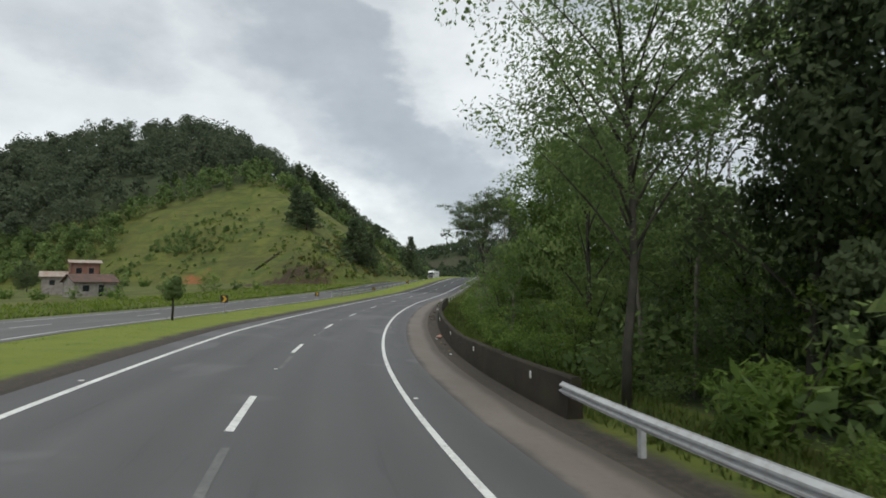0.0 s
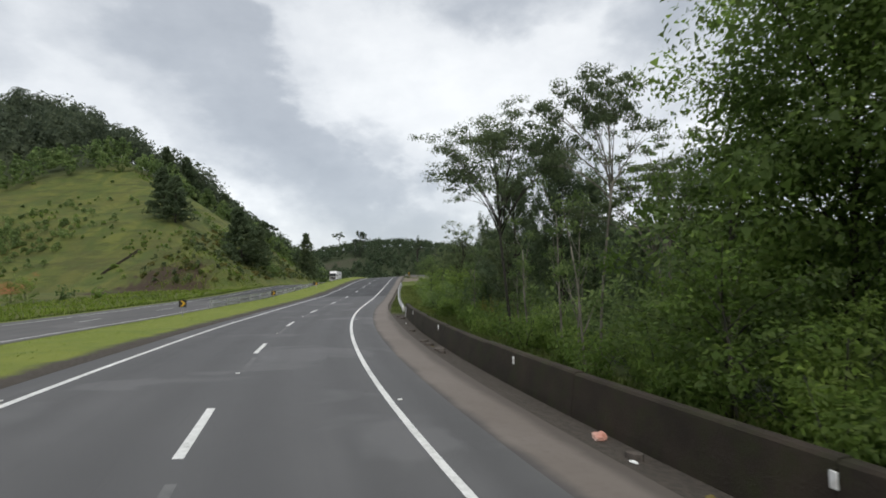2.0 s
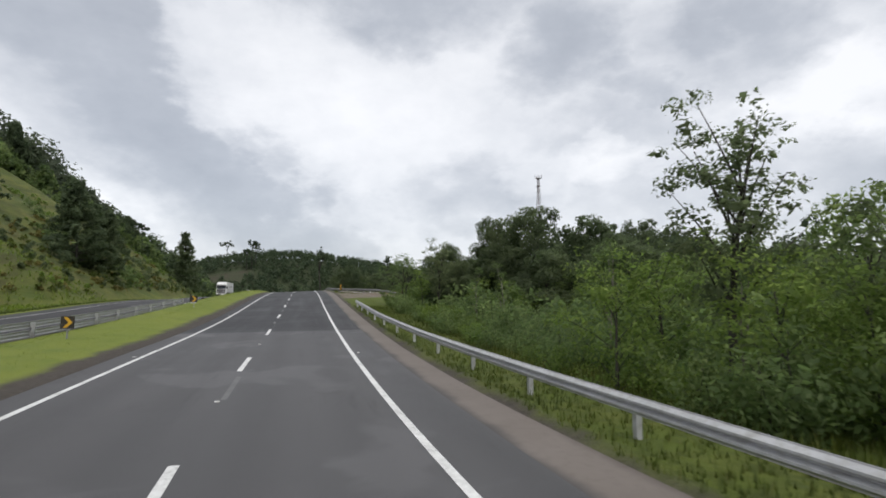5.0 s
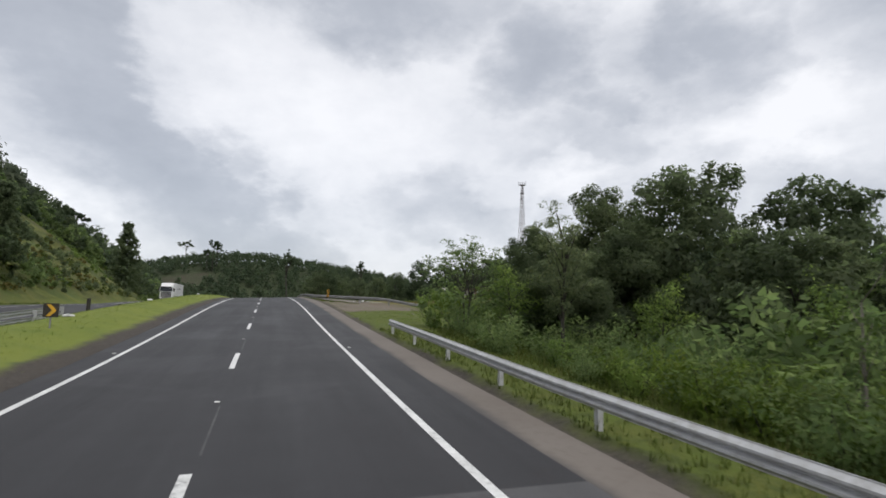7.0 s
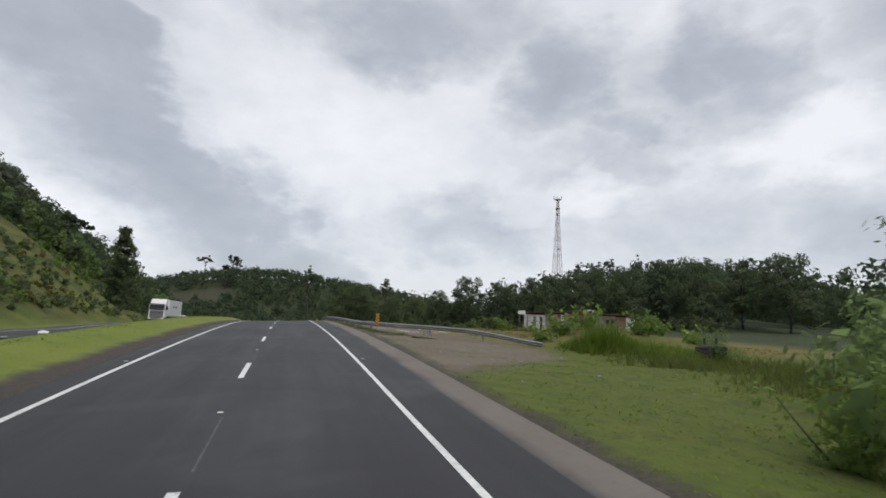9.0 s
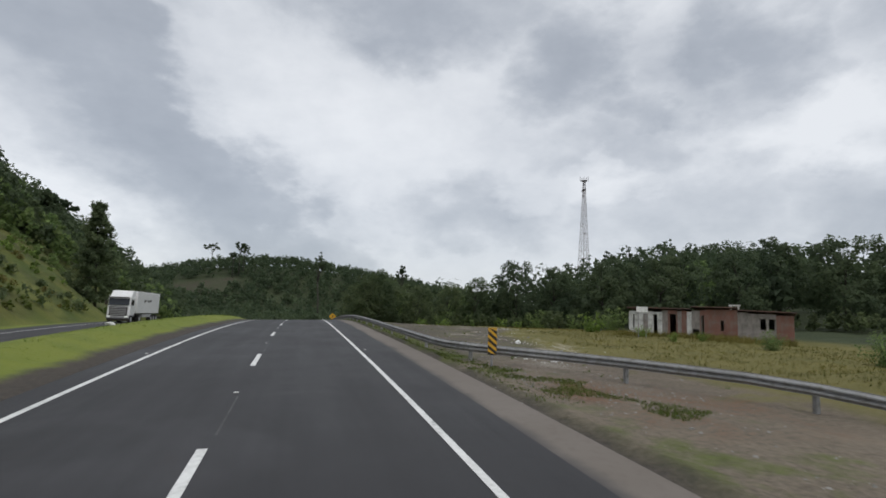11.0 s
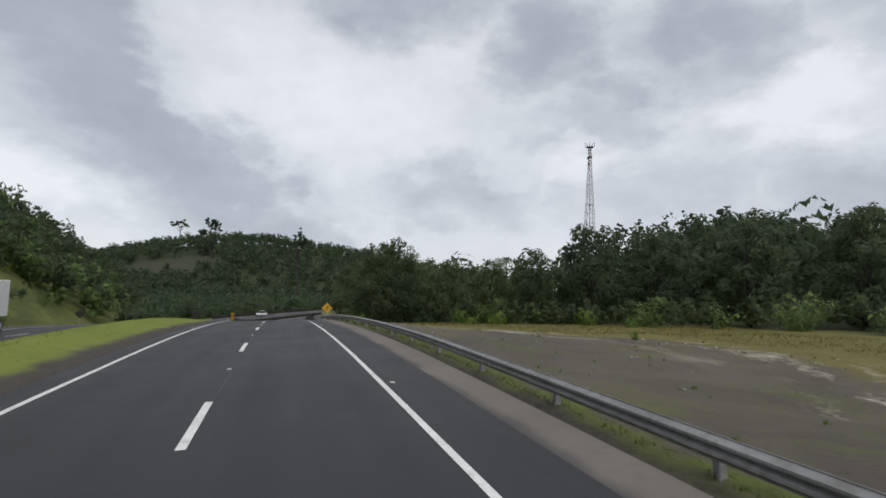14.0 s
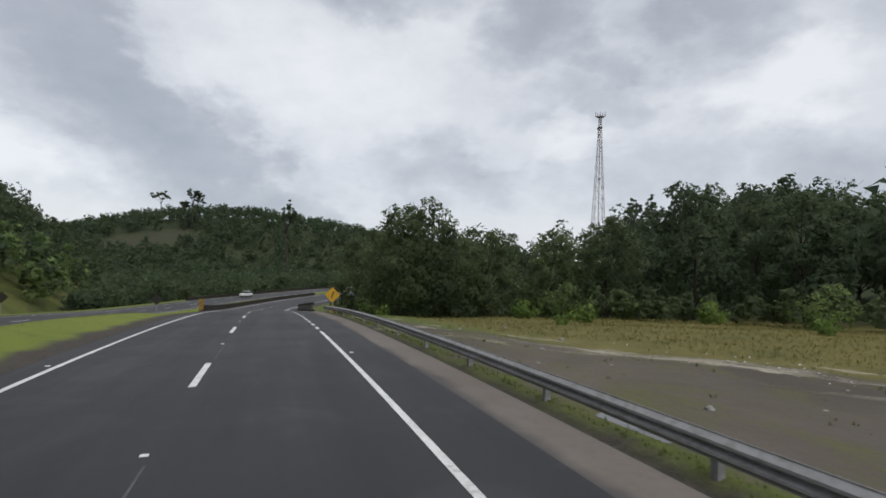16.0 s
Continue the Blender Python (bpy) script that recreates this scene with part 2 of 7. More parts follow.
    col = mixed(t, calc(t, "MULTIPLY", sand, ramp(t, streaks, [(0.535, (0, 0, 0)), (0.64, (0.8, 0.8, 0.8))])), col, (0.42, 0.38, 0.30))
    red = calc(t, "MULTIPLY", between(t, jag, 6.0, 14.5, 0.8), between(t, calc(t, "SUBTRACT", st, calc(t, "MULTIPLY", jag, 1.0)), 116.5, 140.0, 1.2))
    gravel = mixed(t, ramp(t, calc(t, "ADD", calc(t, "MULTIPLY", c, 0.6), calc(t, "MULTIPLY", d, 0.4)), [(0.40, (0, 0, 0)), (0.60, (1, 1, 1))]), (0.098, 0.079, 0.060), (0.196, 0.160, 0.124))
    col = mixed(t, calc(t, "MULTIPLY", red, ramp(t, b, [(0.30, (0.15, 0.15, 0.15)), (0.46, (0.95, 0.95, 0.95))])), col, gravel)
    rust = calc(t, "MULTIPLY", between(t, jag, 7.6, 12.5, 0.6), between(t, st, 137.5, 143.5, 1.0))
    col = mixed(t, calc(t, "MULTIPLY", rust, ramp(t, calc(t, "ADD", calc(t, "MULTIPLY", spot, 0.5), calc(t, "MULTIPLY", c, 0.5)), [(0.48, (0, 0, 0)), (0.58, (0.8, 0.8, 0.8))])), col, (0.15, 0.078, 0.042))
    rubble = calc(t, "MULTIPLY", between(t, jag, 8.6, 11.0, 0.7), between(t, st, 146.0, 156.0, 2.0))
    col = mixed(t, calc(t, "MULTIPLY", rubble, ramp(t, calc(t, "ADD", calc(t, "MULTIPLY", c, 0.5), calc(t, "MULTIPLY", b, 0.5)), [(0.50, (0, 0, 0)), (0.58, (0.6, 0.6, 0.6))])), col, (0.30, 0.28, 0.24))
    # bare dark soil along the tarmac
    rim = calc(t, "ADD", off, calc(t, "MULTIPLY", calc(t, "SUBTRACT", b, 0.5), 1.3))
    soil = between(t, rim, -5.5, 6.3, 0.35)
    near_s = between(t, st, -200.0, 60.0, 2.0)
    soil = calc(t, "MAXIMUM", soil, calc(t, "MULTIPLY", near_s, between(t, rim, 0.0, 7.6, 0.3)))
    mud = mixed(t, ramp(t, c, [(0.4, (0, 0, 0)), (0.65, (1, 1, 1))]), (0.048, 0.041, 0.034), (0.080, 0.067, 0.054))
    col = mixed(t, soil, col, mud)
    # darker green ground under the woods
    pos = t.nodes.new("ShaderNodeSeparateXYZ")
    t.links.new(co, pos.inputs[0])
    wood_floor = mixed(t, ramp(t, b, [(0.4, (0, 0, 0)), (0.65, (1, 1, 1))]), (0.030, 0.042, 0.018), (0.048, 0.060, 0.024))
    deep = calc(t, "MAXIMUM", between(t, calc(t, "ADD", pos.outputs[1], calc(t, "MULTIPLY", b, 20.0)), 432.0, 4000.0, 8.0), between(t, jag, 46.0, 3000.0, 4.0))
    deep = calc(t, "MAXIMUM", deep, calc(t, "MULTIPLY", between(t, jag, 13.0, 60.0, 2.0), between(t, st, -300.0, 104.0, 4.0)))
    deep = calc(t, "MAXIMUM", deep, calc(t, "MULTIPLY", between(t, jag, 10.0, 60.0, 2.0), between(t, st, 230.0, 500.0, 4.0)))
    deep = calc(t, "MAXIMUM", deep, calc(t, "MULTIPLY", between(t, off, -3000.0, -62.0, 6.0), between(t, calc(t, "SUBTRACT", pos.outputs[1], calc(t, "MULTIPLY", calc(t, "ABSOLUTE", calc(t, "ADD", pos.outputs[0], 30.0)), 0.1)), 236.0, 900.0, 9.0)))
    col = mixed(t, deep, col, wood_floor)
    # cleared brown field on the far hill, and cuttings in the hill foot
    clear = calc(t, "MULTIPLY", between(t, pos.outputs[0], 118.0, 166.0, 5.0), between(t, pos.outputs[1], 533.0, 563.0, 5.0))
    col = mixed(t, calc(t, "MULTIPLY", clear, 0.85), col, mixed(t, ramp(t, d, [(0.4, (0, 0, 0)), (0.6, (1, 1, 1))]), (0.050, 0.040, 0.028), (0.046, 0.052, 0.026)))
    wx = calc(t, "ADD", pos.outputs[0], calc(t, "MULTIPLY", calc(t, "SUBTRACT", calc(t, "ADD", b, d), 1.0), 12.0))
    wy = calc(t, "ADD", pos.outputs[1], calc(t, "MULTIPLY", calc(t, "SUBTRACT", fbm(t, co, 0.11, 5.0, 0.65, 1.4), 0.5), 26.0))
    for x0, x1, y0, y1, tone in ((-41.0, -30.0, 158.0, 173.0, (0.24, 0.090, 0.036)), (-15.0, 7.0, 134.0, 148.0, (0.044, 0.029, 0.018))):
        cut = calc(t, "MULTIPLY", between(t, wx, x0, x1, 2.0), between(t, wy, y0, y1, 2.0))
        col = mixed(t, calc(t, "MULTIPLY", cut, ramp(t, d, [(0.36, (0.35, 0.35, 0.35)), (0.5, (1, 1, 1))])), col, tone)
    t.links.new(col, sh.inputs["Base Color"])
    bump(t, calc(t, "ADD", calc(t, "ADD", c, calc(t, "MULTIPLY", b, 2.0)), calc(t, "MULTIPLY", calc(t, "MULTIPLY", wild, d), 12.0)), sh, 0.8, 0.08)


def asphalt_build(tone):
    def build(t, co, sh):
        uv = t.nodes.new("ShaderNodeUVMap").outputs[0]
        sep = t.nodes.new("ShaderNodeSeparateXYZ")
        t.links.new(uv, sep.inputs[0])
        st = t.nodes.new("ShaderNodeCombineXYZ")
        t.links.new(sep.outputs[0], st.inputs[0])
        t.links.new(calc(t, "MULTIPLY", sep.outputs[1], 0.06), st.inputs[1])
        streak = fbm(t, st.outputs[0], 1.1, 4.0, 0.6)
        blot = fbm(t, uv, 0.22, 5.0, 0.65)
        fine = fbm(t, uv, 60.0, 3.0, 0.8)
        # darker wheel paths, two to a lane
        track = calc(t, "PINGPONG", calc(t, "ADD", sep.outputs[0], 0.0), 0.9)
        track = ramp(t, calc(t, "DIVIDE", track, 0.9), [(0.25, (0, 0, 0)), (0.95, (1, 1, 1))], True)
        k = calc(t, "ADD", calc(t, "MULTIPLY", streak, 0.5), calc(t, "MULTIPLY", blot, 0.5))
        col = ramp(t, k, [(0.3, tuple(v * 0.78 for v in tone)), (0.5, tone), (0.72, tuple(v * 1.35 for v in tone))])
        col = mixed(t, calc(t, "MULTIPLY", track, 0.35), col, tuple(v * 0.72 for v in tone))
        col = mixed(t, 1.0, col, ramp(t, fine, [(0.3, (0.75, 0.75, 0.75)), (0.7, (1.2, 1.2, 1.2))]), "MULTIPLY")
        worn = fbm(t, uv, 0.21, 3.0, 0.5, 0.8)
        col = mixed(t, ramp(t, worn, [(0.57, (0, 0, 0)), (0.62, (0.5, 0.5, 0.5))]), col, tuple(v * 1.55 for v in tone))
        oil = fbm(t, st.outputs[0], 2.3, 5.0, 0.7, 0.5)
        col = mixed(t, ramp(t, oil, [(0.60, (0, 0, 0)), (0.72, (0.55, 0.55, 0.55))]), col, tuple(v * 0.55 for v in tone))
        # an older course, then a darker one past the joint
        age = t.nodes.new("ShaderNodeMapRange")
        t.links.new(sep.outputs[1], age.inputs[0])
        age.inputs[1].default_value, age.inputs[2].default_value = 20.0, 60.0
        col = mixed(t, age.outputs[0], col, mixed(t, 1.0, col, (0.80, 0.79, 0.80), "MULTIPLY"))
        seam = calc(t, "GREATER_THAN", sep.outputs[1], 88.5)
        col = mixed(t, seam, col, mixed(t, 1.0, col, (0.365, 0.365, 0.385), "MULTIPLY"))
        # a few fine cracks
        v = node(t, "ShaderNodeTexVoronoi", Scale=0.55)
        v.feature = "DISTANCE_TO_EDGE"
        warp = t.nodes.new("ShaderNodeVectorMath")
        warp.operation = "ADD"
        nz = node(t, "ShaderNodeTexNoise", Scale=1.3, Detail=5.0)
        t.links.new(uv, nz.inputs["Vector"])
        t.links.new(uv, warp.inputs[0])
        t.links.new(nz.outputs["Color"], warp.inputs[1])
        t.links.new(warp.outputs[0], v.inputs["Vector"])
        crack = ramp(t, v.outputs["Distance"], [(0.0, (1, 1, 1)), (0.02, (0, 0, 0))])
        gate = ramp(t, fbm(t, uv, 0.09, 2.0), [(0.60, (0, 0, 0)), (0.66, (1, 1, 1))])
        col = mixed(t, calc(t, "MULTIPLY", calc(t, "MULTIPLY", crack, gate), 0.45), col, (0.03, 0.02, 0.02))
        t.links.new(col, sh.inputs["Base Color"])
        t.links.new(ramp(t, k, [(0.3, (0.55, 0.55, 0.55)), (0.7, (0.8, 0.8, 0.8))]), sh.inputs["Roughness"])
        bump(t, fine, sh, 0.35, 0.006)
    return build


def gutter_build(t, co, sh):
    """Worn concrete, stained dark along the tarmac, greyer and darker past the bend."""
    uv = t.nodes.new("ShaderNodeUVMap").outputs[0]
    sep = t.nodes.new("ShaderNodeSeparateXYZ")
    t.links.new(uv, sep.inputs[0])
    a = fbm(t, co, 0.35, 5.0, 0.6)
    c = fbm(t, co, 6.0, 5.0, 0.65)
    col = mixed(t, ramp(t, a, [(0.35, (0, 0, 0)), (0.65, (1, 1, 1))]), (0.150, 0.127, 0.110), (0.178, 0.154, 0.136))
    col = mixed(t, ramp(t, c, [(0.5, (0, 0, 0)), (0.8, (0.6, 0.6, 0.6))]), col, (0.120, 0.100, 0.086))
    late = between(t, sep.outputs[1], 84.0, 2000.0, 6.0)
    col = mixed(t, late, col, mixed(t, 1.0, col, (0.95, 0.96, 0.94), "MULTIPLY"))
    rim = calc(t, "ADD", sep.outputs[0], calc(t, "MULTIPLY", calc(t, "SUBTRACT", a, 0.5), 0.8))
    col = mixed(t, calc(t, "MULTIPLY", between(t, rim, -50.0, 5.05, 0.18), 0.8), col, (0.058, 0.056, 0.056))
    col = mixed(t, calc(t, "MULTIPLY", between(t, rim, 6.05, 50.0, 0.2), 0.7), col, (0.060, 0.050, 0.042))
    t.links.new(col, sh.inputs["Base Color"])
    bump(t, c, sh, 0.3, 0.01)


def paint_build(t, co, sh):
    n = fbm(t, co, 9.0, 6.0, 0.7)
    b = fbm(t, co, 1.2, 4.0, 0.6)
    worn = calc(t, "ADD", calc(t, "MULTIPLY", n, 0.6), calc(t, "MULTIPLY", b, 0.4))
    col = ramp(t, worn, [(0.34, (0.20, 0.20, 0.20)), (0.42, (0.55, 0.55, 0.53)), (0.6, (0.74, 0.74, 0.72))])
    t.links.new(col, sh.inputs["Base Color"])


M = {
    "asphalt": material("asphalt", (0.07, 0.07, 0.07), 0.7, asphalt_build((0.096, 0.095, 0.096))),
    "asphalt_side": material("asphalt_side", (0.08, 0.08, 0.08), 0.75, asphalt_build((0.108, 0.105, 0.104))),
    "asphalt_patch": material("asphalt_patch", (0.05, 0.05, 0.05), 0.7, asphalt_build((0.046, 0.047, 0.05))),
    "gutter": material("gutter", (0.17, 0.14, 0.12), 0.85, gutter_build),
    "soil": material("soil", (0.08, 0.07, 0.05), 0.95, two_scale((0.060, 0.052, 0.042), (0.10, 0.085, 0.065), (0.065, 0.075, 0.025), 0.5, 2.2, 18.0, 0.8, 0.03)),
    "paint": material("road_paint", (0.72, 0.72, 0.7), 0.55, paint_build),
    "paint_old": material("worn_paint", (0.16, 0.16, 0.16), 0.7, two_scale((0.055, 0.055, 0.056), (0.115, 0.115, 0.112), (0.04, 0.04, 0.041), 1.5, 9.0)),
    "paint_ghost": material("ghost_paint", (0.18, 0.18, 0.18), 0.7, two_scale((0.120, 0.120, 0.120), (0.165, 0.165, 0.162), (0.10, 0.10, 0.10), 1.5, 9.0)),
    "turf": material("turf", (0.1, 0.15, 0.03), 0.95, ground_colour),
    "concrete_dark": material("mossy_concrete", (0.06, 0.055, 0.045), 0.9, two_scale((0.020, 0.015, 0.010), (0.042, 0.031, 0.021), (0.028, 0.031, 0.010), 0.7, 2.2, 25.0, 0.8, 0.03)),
    "galv": material("galvanised_steel", (0.4, 0.41, 0.42), 0.6, two_scale((0.40, 0.405, 0.41), (0.48, 0.485, 0.49), (0.31, 0.30, 0.28), 0.8, 6.0, 60.0, 0.08, 0.004), 0.2),
    "galv_old": material("weathered_steel", (0.27, 0.27, 0.27), 0.65, two_scale((0.22, 0.222, 0.225), (0.30, 0.30, 0.30), (0.16, 0.15, 0.135), 0.8, 6.0, 60.0, 0.08, 0.004), 0.25),
    "bark": material("bark", (0.12, 0.1, 0.08), 0.9, two_scale((0.038, 0.033, 0.028), (0.072, 0.063, 0.052), (0.034, 0.040, 0.026), 0.8, 4.0, 20.0, 0.8, 0.02)),
    "bark_pale": material("pale_bark", (0.2, 0.18, 0.15), 0.9, two_scale((0.15, 0.135, 0.11), (0.25, 0.23, 0.19), (0.09, 0.085, 0.06), 0.8, 4.0, 20.0, 0.6, 0.02)),
    # leaf tones paler than real foliage, with haze over the shaded woods coloured in
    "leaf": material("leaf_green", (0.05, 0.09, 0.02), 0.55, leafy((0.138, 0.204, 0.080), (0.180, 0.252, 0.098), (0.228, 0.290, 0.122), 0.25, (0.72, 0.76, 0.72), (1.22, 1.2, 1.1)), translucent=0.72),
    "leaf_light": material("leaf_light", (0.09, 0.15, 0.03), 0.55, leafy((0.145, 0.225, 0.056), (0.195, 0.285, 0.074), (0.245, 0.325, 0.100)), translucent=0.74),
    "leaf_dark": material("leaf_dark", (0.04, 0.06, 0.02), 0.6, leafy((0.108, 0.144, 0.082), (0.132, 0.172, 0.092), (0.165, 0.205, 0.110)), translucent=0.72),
    "leaf_deep": material("leaf_deep", (0.05, 0.07, 0.04), 0.8, leafy((0.070, 0.096, 0.056), (0.083, 0.113, 0.063), (0.100, 0.130, 0.069), 0.13, (0.72, 0.78, 0.78), (1.25, 1.22, 1.12)), translucent=0.5),
    # crest and far leaves lifted and greyed: distance haze put into their colour
    "leaf_crest": material("leaf_crest", (0.04, 0.06, 0.04), 0.8, leafy((0.068, 0.090, 0.064), (0.080, 0.104, 0.071), (0.096, 0.120, 0.078), 0.13, (0.72, 0.78, 0.78), (1.25, 1.22, 1.12)), translucent=0.5),
    "leaf_far": material("leaf_far", (0.05, 0.07, 0.04), 0.8, leafy((0.086, 0.116, 0.070), (0.100, 0.134, 0.076), (0.116, 0.152, 0.082), 0.11, (0.72, 0.78, 0.80), (1.25, 1.22, 1.12)), translucent=0.55),
    "needle": material("pine_needle", (0.03, 0.055, 0.025), 0.65, leafy((0.110, 0.150, 0.092), (0.140, 0.186, 0.110), (0.172, 0.218, 0.128)), translucent=0.65),
    "blade": material("grass_blade", (0.12, 0.18, 0.03), 0.7, leafy((0.120, 0.190, 0.022), (0.155, 0.225, 0.032), (0.200, 0.245, 0.055), 0.15), translucent=0.5),
    "blade_wild": material("wild_grass", (0.1, 0.14, 0.03), 0.75, leafy((0.068, 0.098, 0.020), (0.092, 0.126, 0.027), (0.135, 0.145, 0.044), 0.3), translucent=0.5),
    "blade_dry": material("dry_grass", (0.25, 0.22, 0.09), 0.8, leafy((0.125, 0.122, 0.032), (0.165, 0.150, 0.046), (0.215, 0.180, 0.072), 0.15), translucent=0.5),
}


# ---- the line of the road ----
# stations along the lane line, in metres: curvature in 1/km, slope and crossfall in percent
KNOTS = [-90, -60, -20, 0, 20, 40, 60, 80, 100, 120, 140, 160, 180, 200, 220, 240, 256, 275, 300, 340, 420, 480, 700]
KAPPA = [0, -3, -7.27, -7.33, -5.70, -4.78, -5.48, 0.03, -0.21, 0.07, 0.23, -0.54, -0.20, 0.15, 0.33, -0.3, -3.5, -6, -6, -6, -4, 0, 0]
SLOPE = [0, 0, -0.50, -2.755, -0.765, 0.403, 1.528, 2.581, 4.92, 5.936, 4.18, 2.569, 0.771, -2.034, -4.6, -7.0, -7.0, -4.0, -1.0, 2.0, 3.0, 2.0, 0]
FALL = [0, 4, 7.882, 8.48, 10.045, 4.397, 0.44, 0.445, -2.777, -3.127, -3.857, -3.73, -4.70, -3.158, -2.683, -1.9, 0, 2, 4, 4, 2, 0, 0]
ST = np.arange(-500.0, 901.0, 1.0)


def summed(v):
    c = np.concatenate([[0], np.cumsum((v[1:] + v[:-1]) / 2)])
    return c - np.interp(0, ST, c)


TH = summed(np.interp(ST, KNOTS, KAPPA) / 1000)
CX, CY = summed(-np.sin(TH)), summed(np.cos(TH))
CZ = summed(np.interp(ST, KNOTS, SLOPE) / 100)
CF = np.interp(ST, KNOTS, FALL) / 100


def sm(v, a, b):
    u = np.clip((np.asarray(v, float) - a) / (b - a), 0, 1)
    return u * u * (3 - 2 * u)


def road_z(s, off):
    return np.interp(s, ST, CZ) - np.interp(s, ST, CF) * np.clip(off, -4.5, 7.0)


def place(s, off):
    """Plan position of a station and an offset (right positive)."""
    th = np.interp(s, ST, TH)
    return np.interp(s, ST, CX) + np.cos(th) * off, np.interp(s, ST, CY) + np.sin(th) * off


def station(x, y):
    """The nearest station and offset of plan points."""
    x, y = np.atleast_1d(np.asarray(x, float)), np.atleast_1d(np.asarray(y, float))
    s, off = np.empty(len(x)), np.empty(len(x))
    for i in range(0, len(x), 4000):
        a, b = x[i:i + 4000, None], y[i:i + 4000, None]
        j = ((CX[None, ::2] - a) ** 2 + (CY[None, ::2] - b) ** 2).argmin(1) * 2
        dx, dy, th = a[:, 0] - CX[j], b[:, 0] - CY[j], TH[j]
        s[i:i + 4000] = ST[j] - np.sin(th) * dx + np.cos(th) * dy
        off[i:i + 4000] = np.cos(th) * dx + np.sin(th) * dy
    return s, off


FOOT = [(-420, 330), (-140, 222), (-44, 176), (-22, 162), (-2, 139), (14, 135), (20, 152), (39, 198), (59, 245), (74, 290), (88, 340), (100, 400), (60, 520), (-420, 700)]


def inside(x, y):
    """Distance into the left hill from its foot line, negative outside."""
    best, sign = np.full(x.shape, 1e9), np.zeros(x.shape, bool)
    n = len(FOOT)
    for i in range(n):
        (ax, ay), (bx, by) = FOOT[i], FOOT[(i + 1) % n]
        dx, dy = bx - ax, by - ay
        u = np.clip(((x - ax) * dx + (y - ay) * dy) / (dx * dx + dy * dy), 0, 1)
        best = np.minimum(best, np.hypot(x - ax - u * dx, y - ay - u * dy))
        sign ^= ((ay > y) != (by > y)) & (x < (bx - ax) * (y - ay) / (by - ay + 1e-9) + ax)
    return np.where(sign, best, -best)


def bell(x, y, cx, cy, sx, sy, turn=0.0):
    c, s = math.cos(radians(turn)), math.sin(radians(turn))
    u, v = (x - cx) * c + (y - cy) * s, -(x - cx) * s + (y - cy) * c
    return np.exp(-0.5 * ((u / sx) ** 2 + (v / sy) ** 2))


def wob(x, y, size, seed=0.0):
    """Cheap rolling unevenness between -1 and 1."""
    a, b = x / size + seed, y / size - seed
    return (np.sin(a * 1.3 + 1.7 * np.sin(b * 0.9 + seed)) + np.sin(b * 1.7 + 1.3 * np.sin(a * 1.1)) + np.sin((a + b) * 2.3 + seed * 3)) / 3


def opposite_drop(s):
    return np.interp(s, [95, 120, 137, 150, 163, 180, 215, 240, 300], [0, -0.25, -0.56, -0.95, -1.2, -1.0, -0.6, -0.5, -0.25])


